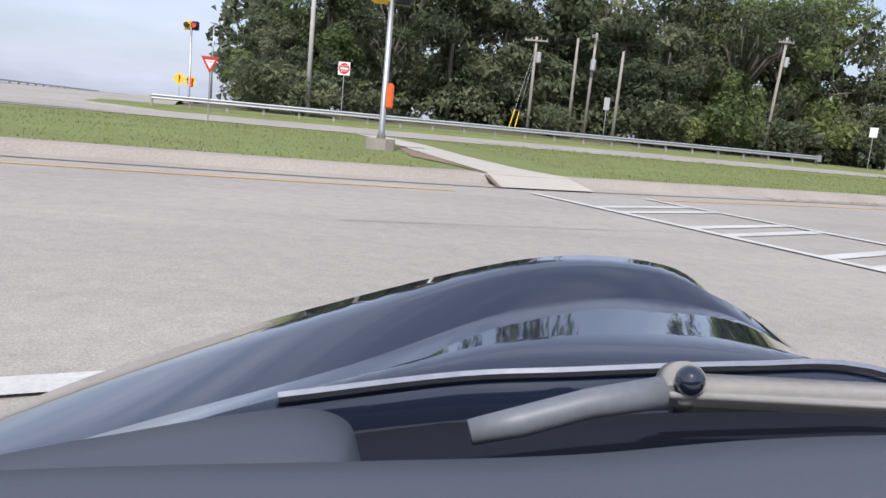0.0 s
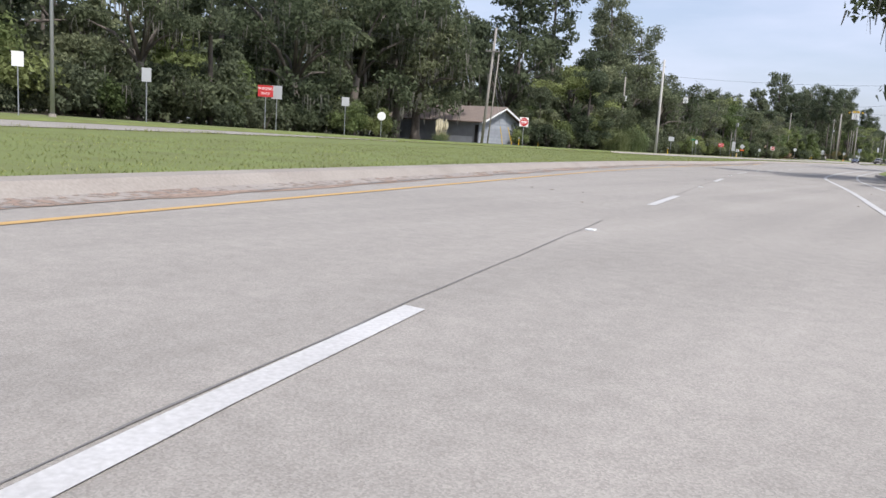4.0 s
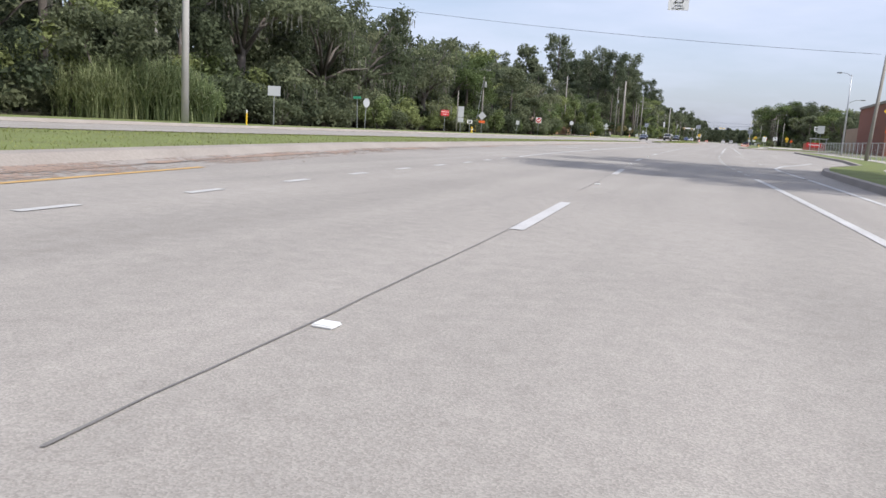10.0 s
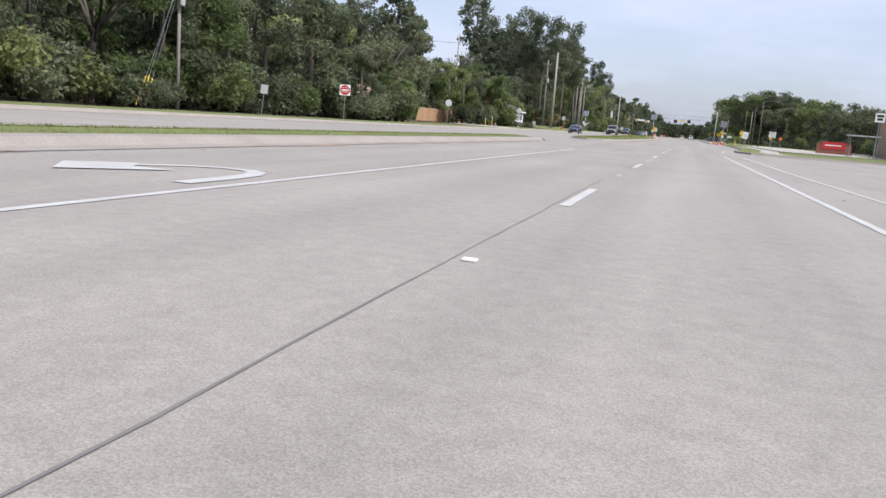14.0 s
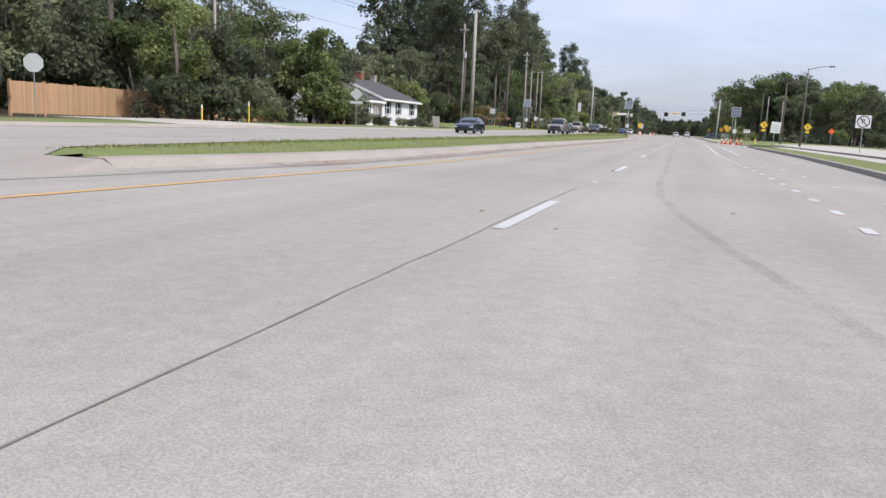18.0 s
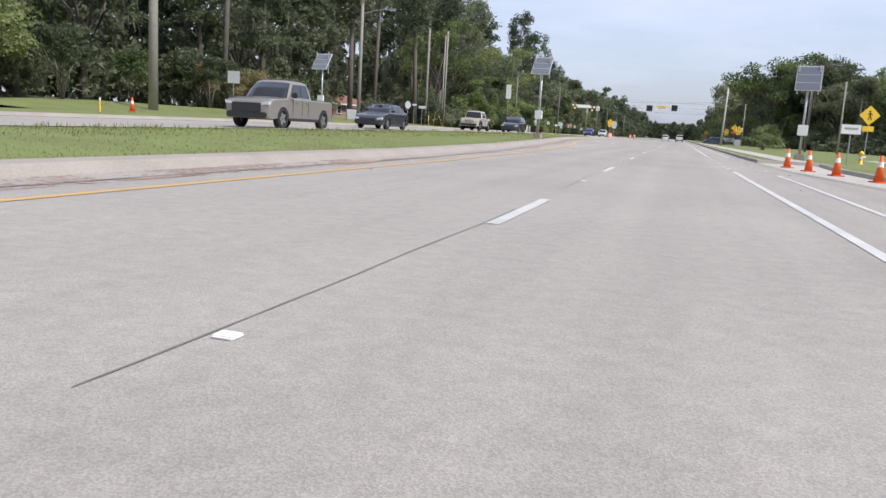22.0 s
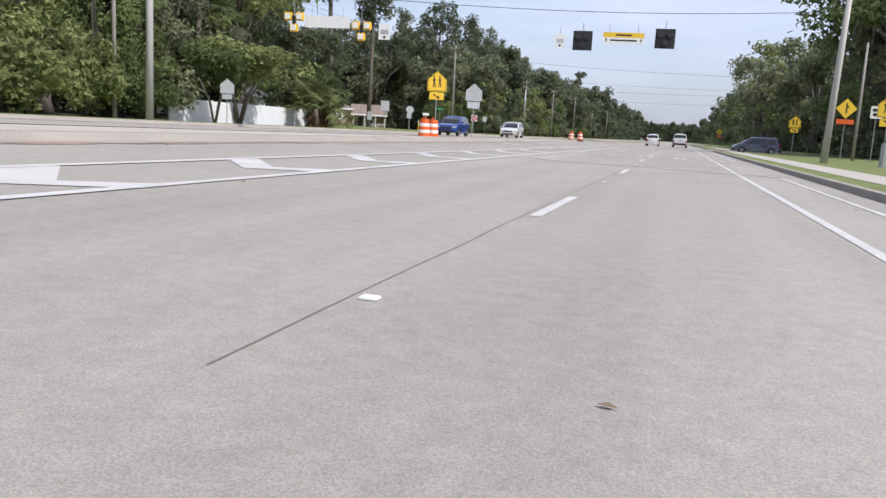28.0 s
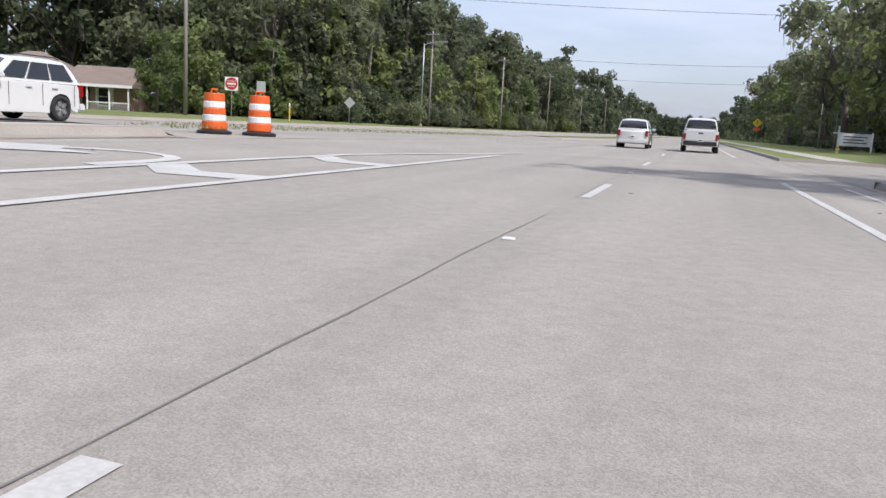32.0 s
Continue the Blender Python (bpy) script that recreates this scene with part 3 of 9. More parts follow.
def leaf_quads(clumps, n, size, rng, flat=0.3, shell=0.5):
    """n leaf sprays spread over ellipsoid clumps (x, y, z, rx, ry, rz), denser near their skin."""
    c = np.array(clumps, float)
    w = (c[:, 3] * c[:, 4] * c[:, 5]) ** 0.66
    i = rng.choice(len(c), n, p=w / w.sum())
    d = unit(rng.normal(size=(n, 3)))
    r = shell + (1 - shell) * rng.random(n) ** 0.6
    r *= 1 + 0.22 * rng.normal(size=n) * (rng.random(n) < 0.2)
    p = c[i, :3] + d * c[i, 3:] * r[:, None]
    nrm = unit(d + rng.normal(size=(n, 3)) * 0.7 + np.array([0, 0, flat]))
    a = unit(np.cross(nrm, rng.normal(size=(n, 3))))
    b = np.cross(nrm, a)
    s = size * (0.55 + 0.9 * rng.random(n))[:, None]
    a, b = a * s, b * s * (0.45 + 0.4 * rng.random(n))[:, None]
    return np.stack([p - a * 0.85 - b, p - a * 0.7 + b, p + a * 1.15], axis=1)


def moss_quads(clumps, n, rng):
    """Hanging strands below the clumps."""
    c = np.array(clumps, float)
    i = rng.integers(len(c), size=n)
    ang = rng.random(n) * 2 * np.pi
    rad = 0.95 * np.sqrt(rng.random(n))
    p = c[i, :3] + np.stack([np.cos(ang) * c[i, 3] * rad, np.sin(ang) * c[i, 4] * rad, -c[i, 5] * np.sqrt(1 - rad ** 2) * 0.9], 1)
    ln = 0.4 + 1.1 * rng.random(n)
    wd = 0.03 + 0.06 * rng.random(n)
    ang = rng.random(n) * np.pi
    w = np.stack([np.cos(ang) * wd, np.sin(ang) * wd, 0 * wd], 1)
    dn = np.stack([0.12 * rng.normal(size=n), 0.12 * rng.normal(size=n), -ln], 1)
    return np.stack([p - w, p + w, p + dn + w * 0.3, p + dn - w * 0.3], axis=1)


def limb_tube(bm, pts, radii, sides=7):
    """A tapered, bent limb through pts."""
    rings = []
    for k, (p, r) in enumerate(zip(pts, radii)):
        q = Vector(pts[min(k + 1, len(pts) - 1)]) - Vector(pts[max(k - 1, 0)])
        u = q.orthogonal().normalized()
        v = q.normalized().cross(u)
        rings.append([bm.verts.new(Vector(p) + (u * math.cos(6.2832 * s / sides) + v * math.sin(6.2832 * s / sides)) * r) for s in range(sides)])
    for a, b in zip(rings, rings[1:]):
        for s in range(sides):
            bm.faces.new((a[s], a[(s + 1) % sides], b[(s + 1) % sides], b[s]))
    bm.faces.new(rings[0][::-1])
    bm.faces.new(rings[-1])


def bm_mesh(name, bm, mat, smooth_faces=False):
    bmesh.ops.recalc_face_normals(bm, faces=bm.faces)
    me = bpy.data.meshes.new(name)
    bm.to_mesh(me)
    bm.free()
    me.materials.append(mat)
    if smooth_faces:
        me.polygons.foreach_set("use_smooth", [True] * len(me.polygons))
    return me


def part(name, bm, mat, parent, label="", smooth_faces=False):
    ob = new(name, bm_mesh(name, bm, mat, smooth_faces))
    ob.parent = parent
    return tagged(ob, label)


def tree_base(seed, kind):
    """Clumps and limbs of one tree of a kind, base at the origin."""
    r = random.Random(seed)
    bm = bmesh.new()
    clumps = []
    if kind == "oak":
        h, tr = r.uniform(12, 15), r.uniform(0.32, 0.5)
        top = (r.uniform(-0.5, 0.5), r.uniform(-0.5, 0.5), h * 0.4)
        limb_tube(bm, [(0, 0, -0.3), (0.05, 0, 0.5), (top[0] * 0.5, top[1] * 0.5, h * 0.22), top], [tr * 1.5, tr, tr * 0.85, tr * 0.7], 9)
        for k in range(r.randint(8, 11)):
            a, ln = k * 2.4 + r.uniform(-0.4, 0.4), r.uniform(2.8, 5.6)
            e = (top[0] + math.cos(a) * ln, top[1] + math.sin(a) * ln, h * r.uniform(0.42, 0.88))
            mid = ((top[0] + e[0]) / 2, (top[1] + e[1]) / 2, top[2] + (e[2] - top[2]) * 0.65)
            limb_tube(bm, [(top[0], top[1], top[2] * r.uniform(0.75, 1.0)), mid, e], [tr * 0.5, tr * 0.33, tr * 0.12], 5)
            for j in range(3):
                clumps.append((e[0] + r.uniform(-1.6, 1.6), e[1] + r.uniform(-1.6, 1.6), e[2] + r.uniform(-0.8, 1.4), r.uniform(1.1, 2.2), r.uniform(1.1, 2.2), r.uniform(0.7, 1.3)))
        clumps.append((top[0], top[1], h * 0.85, 2.4, 2.4, 1.6))
        for k in range(7):
            a, ln = k * 0.9 + r.uniform(-0.3, 0.3), r.uniform(3.2, 5.4)
            clumps.append((top[0] + math.cos(a) * ln, top[1] + math.sin(a) * ln, h * r.uniform(0.2, 0.4), r.uniform(1.0, 1.8), r.uniform(1.0, 1.8), r.uniform(0.8, 1.3)))
    elif kind == "pine":
        h, tr = r.uniform(21, 26), r.uniform(0.2, 0.3)
        lean = (r.uniform(-1, 1), r.uniform(-1, 1))
        limb_tube(bm, [(0, 0, -0.3), (lean[0] * 0.3, lean[1] * 0.3, h * 0.35), (lean[0] * 0.7, lean[1] * 0.7, h * 0.7), (lean[0], lean[1], h * 0.97)], [tr * 1.2, tr, tr * 0.7, 0.05], 8)
        for k in range(30):
            f = 0.52 + 0.46 * (k + r.random()) / 30
            wide = 3.3 * math.sin(math.pi * min(1.0, 0.20 + 0.80 * (1.0 - f) / 0.48)) ** 0.6 + 0.5
            a, ln = k * 2.4 + r.uniform(-0.5, 0.5), wide * r.uniform(0.45, 1.0)
            z = h * f
            e = (lean[0] * f + math.cos(a) * ln, lean[1] * f + math.sin(a) * ln, z + r.uniform(0.0, 0.8))
            if k % 2 == 0:
                limb_tube(bm, [(lean[0] * f, lean[1] * f, z - 0.8), e], [0.08, 0.02], 4)
            clumps.append((*e, r.uniform(1.1, 1.9), r.uniform(1.1, 1.9), r.uniform(0.9, 1.4)))
        for k in range(3):
            f = r.uniform(0.12, 0.5)
            a, ln = r.uniform(0, 6.28), r.uniform(0.6, 1.8)
            limb_tube(bm, [(lean[0] * f, lean[1] * f, h * f), (lean[0] * f + math.cos(a) * ln, lean[1] * f + math.sin(a) * ln, h * f + 0.3)], [0.05, 0.015], 4)
    elif kind == "thicket":
        h, tr = r.uniform(11, 16), 0.22
        limb_tube(bm, [(0, 0, -0.3), (0.1, 0.1, h * 0.5), (0.2, -0.2, h * 0.9)], [tr * 1.2, tr, 0.05], 7)
        for k in range(26):
            z = h * r.uniform(0.1, 0.98)
            rad = (1.0 - 0.62 * (z / h) ** 1.6) * r.uniform(1.4, 3.9)
            a = r.uniform(0, 6.28)
            e = (math.cos(a) * rad, math.sin(a) * rad, z)
            if k % 3 == 0:
                limb_tube(bm, [(0.1, 0, max(0.5, z - 1.2)), e], [0.07, 0.02], 4)
            clumps.append((*e, r.uniform(0.9, 1.8), r.uniform(0.9, 1.8), r.uniform(0.7, 1.5)))
    elif kind == "small":
        h, tr = r.uniform(4.2, 6.0), 0.09
        for k in range(4):
            a = k * 1.57 + r.uniform(-0.3, 0.3)
            e = (math.cos(a) * 1.2, math.sin(a) * 1.2, h * 0.6)
            limb_tube(bm, [(0, 0, -0.2), (e[0] * 0.3, e[1] * 0.3, h * 0.3), e], [tr, tr * 0.7, 0.02], 5)
            for j in range(3):
                clumps.append((e[0] * r.uniform(0.6, 1.7), e[1] * r.uniform(0.6, 1.7), h * r.uniform(0.5, 0.95), r.uniform(0.6, 1.1), r.uniform(0.6, 1.1), r.uniform(0.45, 0.8)))
    else:   # bush
        h = r.uniform(1.8, 3.0)
        for k in range(5):
            a = k * 1.25
            limb_tube(bm, [(0, 0, -0.1), (math.cos(a) * 0.6, math.sin(a) * 0.6, h * 0.6)], [0.035, 0.012], 4)
        for k in range(11):
            a, rr, z = r.uniform(0, 6.28), r.uniform(0.2, 1.5), r.uniform(0.2, 0.85)
            clumps.append((math.cos(a) * rr, math.sin(a) * rr, h * z, r.uniform(0.5, 0.9), r.uniform(0.5, 0.9), r.uniform(0.4, 0.8)))
    return bm, clumps


# leaves, their size, material and hollow of the crown: trees at the road, then those behind them
SPEC = {"oak": (6500, 0.19, M_LEAF, 0.2), "pine": (5800, 0.195, M_NEEDLE, 0.1), "thicket": (6500, 0.18, M_LEAF_D, 0.2), "small": (2400, 0.125, M_LEAF_L, 0.3), "bush": (1800, 0.115, M_LEAF, 0.35)}
FAR_SPEC = {"oak": (2500, 0.30, M_LEAF, 0.3), "pine": (2900, 0.28, M_NEEDLE, 0.15), "thicket": (2400, 0.31, M_LEAF_D, 0.3)}
LABEL = {"oak": "broad live oak with grey moss hanging from its limbs", "pine": "tall bare-stemmed pine with a tufted crown", "thicket": "dense dark broadleaf tree at the wood's edge",
         "small": "small light green tree with several thin stems", "bush": "rough dark green bush on the verge"}
CATEGORY = {"oak": "tree", "pine": "tree", "thicket": "tree", "small": "tree", "bush": "bush"}
PLANT = {}
CLUMPS = {}


def make_plant(kind, seed, mat=None, moss=0, spec=None):
    rng = np.random.default_rng(seed)
    bm, clumps = tree_base(seed, kind)
    n, size, m, shell = (spec or SPEC)[kind]
    root = new(kind if kind in ("bush",) else kind + "_tree" if kind in ("oak", "pine", "small") else "woodland_tree")
    part("trunk" if kind != "bush" else "stem", bm, M_BARK, root, smooth_faces=True)
    crown = new("crown", quads_mesh("crown", leaf_quads(clumps, n, size, rng, shell=shell), mat or m))
    crown.parent = root
    if moss:
        mo = new("hanging_moss", quads_mesh("hanging_moss", moss_quads(clumps, moss, rng), M_MOSS))
        mo.parent = root
        tagged(mo, "grey hanging moss", kind="stuff")
    tagged(root, LABEL[kind], CATEGORY[kind], {"bush": "bushes on the verges"}.get(kind, "trees of the roadside woods"))
    return root


# real hanging moss, thickened here to pale the oaks as haze would
FIRST = {("oak", 0): make_plant("oak", 11, moss=340), ("oak", 1): make_plant("oak", 12, moss=260), ("oak", 2): make_plant("oak", 15, M_LEAF_L, 60), ("oak", 3): make_plant("oak", 19, moss=380),
         ("pine", 0): make_plant("pine", 21), ("pine", 1): make_plant("pine", 22), ("pine", 2): make_plant("pine", 27),
         ("thicket", 0): make_plant("thicket", 31), ("thicket", 1): make_plant("thicket", 32, M_LEAF), ("thicket", 2): make_plant("thicket", 33), ("thicket", 3): make_plant("thicket", 36, M_LEAF_L),
         ("small", 0): make_plant("small", 41), ("small", 1): make_plant("small", 42, M_LEAF), ("small", 2): make_plant("small", 43, M_LEAF_Y),
         ("bush", 0): make_plant("bush", 51), ("bush", 1): make_plant("bush", 52, M_LEAF_L), ("bush", 2): make_plant("bush", 53, M_LEAF_D)}
for key in [k for k in FIRST if k[0] in FAR_SPEC]:
    FIRST[("far_" + key[0], key[1])] = make_plant(key[0], 111 + key[1] * 7 + len(key[0]), {("oak", 2): M_LEAF_L, ("thicket", 1): M_LEAF, ("thicket", 3): M_LEAF_L}.get(key), 160 if key[0] == "oak" else 0, FAR_SPEC)
USED = set()
COUNT = {k: sum(1 for a in FIRST if a[0] == k and a != ("small", 2)) for k in SPEC}


def plant(kind, x, y, s=1.0, variant=None, z=None):
    r = random.Random(round(x * 13.7 + y * 7.3))
    v = r.randrange(COUNT[kind]) if variant is None else variant
    if kind in FAR_SPEC and (y > 475 or x < FAR(y) - 21 or x > 26):
        kind = "far_" + kind
    ob = FIRST[(kind, v)]
    m = pose(x, y, (level(x, y) - 0.05) if z is None else z, 0, 0, r.uniform(0, 360))
    if (kind, v) in USED:
        ob = copy_thing(ob, m)
    else:
        USED.add((kind, v))
        ob.matrix_basis = m
    k = s * r.uniform(0.88, 1.12) * (0.74 if 236 < y < 300 and x > -68 and kind[-4:] in ("_oak", "cket", "oak") else 0.86 if 116 < y < 152 and x < -40 else 1.0)
    ob.scale = (k, k, k * r.uniform(0.92, 1.08))
    return ob


def pine_at(x, y, top):
    """A tall pine whose top stands at that height."""
    ob = plant("pine", x, y, 1.0, int(x) % 3)
    k = (top - ob.location.z) / (max(v.co.z for v in ob.children[1].data.vertices))
    ob.scale = (1.0, 1.0, k)
    return ob


def blocked(x, y):
    """Plots kept free of trees: houses, lawns and drives."""
    for x0, x1, y0, y1 in ((-62, -36, 30, 62), (-52, -34, 186, 232), (-60, -34, 240, 276), (-47, -30, 276, 318), (-58, -34, 322, 352), (-71, -45, 346, 376), (-80, -30, 430, 492), (-58, -34, 420, 466), (-45, -34, 384, 420)):
        if x0 < x < x1 and y0 < y < y1:
            return True
    return False


rt = random.Random(5)
# the wood's edge on the far side, then two rows behind it
y = -75.0
while y < 640:
    x = FAR(y) - rt.uniform(13.0, 17.5) - (4 if y < 0 else 0)
    if not blocked(x, y) and y > -52:
        plant(rt.choice(["thicket", "thicket", "thicket", "oak", "oak"]), x, y, rt.uniform(0.75, 1.05) * (1.0 if y < 330 else 1.2))
    if y > -57 and not blocked(x + 5, y + 3) and rt.random() < 0.75:
        plant("bush", x + rt.uniform(4, 6), y + rt.uniform(1, 4), rt.uniform(0.7, 1.25))
    y += rt.uniform(4.6, 6.6)
y = -75.0
while y < 640:
    x = FAR(y) - rt.uniform(22, 29)
    if y > -50 and not blocked(x + 2, y):
        k = rt.choice(["oak", "thicket", "pine", "oak"] if y < 118 else ["oak", "thicket", "oak", "thicket"] if y < 312 else ["pine", "oak", "pine", "pine"])
        plant(k, x, y, rt.uniform(1.0, 1.2) * (1.0 if y < 312 else 0.82 if k == "pine" and y > 485 else 1.05 if k == "pine" else 1.35 if y < 485 else 1.15))
    y += rt.uniform(5.5, 8.5)
y = -70.0
while y < 640:
    if y > -50 and not 281 < y < 304:
        plant(rt.choice(["pine", "thicket", "pine"]), FAR(y) - rt.uniform(33, 42) - (21 if 452 < y < 495 else 0), y, rt.uniform(0.75, 0.95) * (0.9 if 118 < y < 312 else 1.0 if y < 312 or y > 485 else 1.3))
    y += rt.uniform(6, 9)
# stand of oaks and pines on the near side
# unseen pines at y 54 and 60 are added to shade the road
for x, y, k, s in ((12, 476, "oak", 1.1), (15, 490, "oak", 1.15), (11, 508, "oak", 1.15), (19, 458, "oak", 1.0), (24, 470, "thicket", 1.3), (14, 440, "oak", 0.9), (20, 428, "thicket", 1.1), (27, 445, "oak", 1.3),
                   (30, 415, "oak", 1.2), (24, 402, "thicket", 1.0), (36, 430, "oak", 0.95), (34, 392, "oak", 1.05), (42, 405, "thicket", 1.1), (40, 372, "oak", 1.0), (48, 388, "oak", 0.8),
                   (10, 525, "oak", 1.4), (18, 515, "oak", 1.0), (8, 548, "oak", 1.4), (16, 540, "thicket", 1.4), (9, 575, "oak", 1.4), (17, 566, "oak", 1.0), (10, 600, "oak", 1.35), (19, 590, "thicket", 1.4),
                   (28, 500, "oak", 1.0), (27, 530, "oak", 1.4), (28, 560, "thicket", 1.4), (46, 350, "oak", 0.95), (54, 362, "thicket", 1.0), (52, 335, "oak", 0.9), (60, 345, "oak", 0.7), (9, 630, "oak", 1.3), (18, 620, "oak", 1.0),
                   (12, 665, "oak", 1.3), (22, 650, "thicket", 1.4), (50, 310, "small", 1.2), (44, 322, "bush", 1.5), (38, 300, "bush", 1.6), (32, 310, "bush", 1.4), (30, 296, "bush", 1.3), (26, 330, "bush", 1.4), (22, 345, "small", 0.8),
                   (58, 280, "oak", 0.85), (66, 300, "thicket", 0.9), (62, 260, "small", 1.1), (6.6, 7.6, "oak", 1.0), (10.5, 12.5, "oak", 0.9), (15, 24, "oak", 1.0), (19, -6, "oak", 1.1), (9.2, 54, "pine", 1.0), (12, 60, "pine", 1.0), (20, 74, "small", 1.2), (22, 120, "small", 1.0), (26, 128, "small", 0.9)):
    plant(k, x + (5 if y > 452 else 0), y, s * (1.15 if y > 452 else 0.95 if x > 22 else 1.2 if y > 300 and k in ("oak", "thicket") else 1.0))
for x, y, k, s in ((13.5, 436, "oak", 1.35), (22, 441, "oak", 1.4), (20, 429, "oak", 1.3), (25, 436, "thicket", 1.4), (24, 420, "oak", 1.3)):
    plant(k, x, y, s)
# fuller stand behind them, and the big oaks beside the old house
rr_ = random.Random(31)
for yy in range(345, 640, 11):
    x0 = 19 + max(0, 440 - yy) * 0.24
    for d in (0, 9, 19):
        plant(rr_.choice(["oak", "thicket", "oak"] if d else ["oak", "oak", "thicket"]), x0 + d + rr_.uniform(0, 5), yy + rr_.uniform(-4, 4), rr_.uniform(1.15, 1.45) if yy > 430 else rr_.uniform(0.85, 1.05))
for x, y, k, s in ((-49, 36.5, "oak", 1.25), (-49, 40.5, "oak", 1.3), (-55, 30, "oak", 1.2), (-43, 59.5, "thicket", 0.55), (-41, 62, "bush", 1.3), (-42.5, 53.5, "bush", 0.8), (-42.8, 56, "bush", 1.1), (-41, 58.5, "bush", 1.2),
                   (-39, 66, "thicket", 0.75), (-38, 73, "small", 1.3), (-40, 79, "thicket", 0.8), (-38.6, 235.6, "thicket", 0.66), (-43, 238, "thicket", 0.8), (-39.0, 239.2, "thicket", 0.7), (-41.2, 243.4, "thicket", 0.5), (-38.6, 237.3, "bush", 1.5), (-40, 246, "bush", 0.8), (-40, 247.8, "bush", 0.7), (-40.2, 249, "bush", 0.55), (-46.5, 481, "thicket", 0.75), (-44.5, 486.5, "thicket", 0.7), (-43.5, 491, "thicket", 0.75), (-43, 497, "thicket", 0.8), (-93, 491, "oak", 1.6), (-97, 480, "thicket", 1.7), (-85, 500, "oak", 1.6), (-92, 469, "thicket", 1.7), (-70, 511, "oak", 1.6), (-62, 509, "thicket", 1.6), (-79, 507, "oak", 1.6), (-50, 486, "thicket", 0.8), (-45.5, 479.5, "bush", 1.4), (-47.5, 484, "bush", 1.6), (-48, 493, "oak", 1.2), (-48, 500, "thicket", 1.0), (-79, 462, "oak", 1.4), (-85, 489, "pine", 1.1), (-76, 496, "oak", 1.4), (-78, 470, "pine", 1.2), (-66, 501, "oak", 1.4), (-88, 477, "oak", 1.5), (-84, 458, "thicket", 1.6), (-76, 452, "oak", 1.3), (-66, 446, "thicket", 1.2), (-60, 436, "oak", 1.2), (-55, 428, "thicket", 1.1), (-46, 398, "thicket", 0.8), (-47, 405, "oak", 0.9), (-39.2, 215.5, "thicket", 0.62), (-38.6, 218.6, "thicket", 0.66), (-39.4, 221.6, "thicket", 0.58), (-38.2, 217, "bush", 1.6), (-38.2, 220.6, "bush", 1.5), (-39.6, 225.4, "bush", 0.55), (-39.0, 227.6, "bush", 0.5), (-40, 229.2, "bush", 0.6), (-38.8, 184, "bush", 1.5), (-40.4, 188.6, "bush", 1.35), (-40.9, 191.4, "bush", 1.5), (-40.2, 185.8, "thicket", 0.42), (-40.6, 190.0, "thicket", 0.36), (-38.0, 188.2, "bush", 1.3), (-38.2, 186.2, "bush", 1.3), (-38.3, 234.2, "bush", 1.4), (-38.2, 238.9, "bush", 1.5), (-38.4, 240.8, "bush", 1.4), (-40.8, 195.6, "bush", 0.9), (-40.6, 193.4, "bush", 1.2), (-40, 181, "thicket", 0.6), (-48, 205, "thicket", 0.8), (-47, 212, "thicket", 0.75), (-48, 219, "thicket", 0.8), (-64, 44, "oak", 1.3), (-64, 58, "oak", 1.3), (-60, 50, "thicket", 1.2)):
    plant(k, x, y, s)


# broad many-stemmed tree before the vinyl fence, and sunlit young trees along the wood's edge
plant("small", -38.4, 403.7, 1.0, 0).scale = (1.75, 1.75, 1.2)
# sunlight here is put into the colour: variants 3 and 1 have brighter leaves
for x, y, k in ((-39.6, 366.5, 0.62), (-39.0, 372.0, 0.7), (-38.6, 378.5, 0.72), (-38.4, 384.0, 0.7), (-39.0, 389.5, 0.66), (-39.8, 394.0, 0.6), (-44.5, 470.5, 0.5), (-45, 476, 0.6)):
    plant("thicket", x, y, k, 3)
for x, y, k in ((-37.6, 369, 1.3), (-37.4, 375.5, 1.5), (-37.2, 381.5, 1.4), (-37.6, 387, 1.4), (-38.0, 392, 1.2)):
    plant("bush", x, y, k, 1)
for x, y, k in ((-43.6, 297.5, 0.78), (-41.4, 299.5, 0.74), (-39.4, 298.0, 0.7), (-37.2, 300.4, 0.62), (-42.4, 303.5, 0.8)):
    plant("small", x, y, k, 2)
pine_at(-44.3, 301.5, 26.6)
for x, y, top in ((-49, 97, 25.5), (-52, 104, 24.0), (-50, 111, 22.5), (-46, 436, 27.5), (-45, 445, 24)):
    pine_at(x, y, top)
for x, y, k, s in ((-44, -57.6, "thicket", 0.34), (-50, -58.0, "thicket", 0.42), (-47, -55.0, "thicket", 0.55), (-56, -57.6, "thicket", 0.55), (-53, -53.5, "thicket", 0.75), (-40, -55.5, "bush", 1.4), (-37, -53.5, "bush", 1.3), (-62, -55, "thicket", 0.8), (-58, -51, "oak", 0.85), (-46, -51.5, "thicket", 0.85)):
    plant(k, x, y, s)
# shrubs filling the wood's edge
rb = random.Random(71)
for a, b in ((-25, 28), (64, 66), (80, 186), (352, 384), (492, 560)):
    yy = a
    while yy < b:
        xx = FAR(yy) - rb.uniform(13.2, 15.5)
        if not blocked(xx, yy):
            plant("bush", xx, yy, rb.uniform(1.1, 2.1))
        if rb.random() < 0.4 and not blocked(xx - 3, yy):
            plant("small", xx - 2.5, yy + 1, rb.uniform(0.9, 1.4))
        yy += rb.uniform(2.4, 4.2)


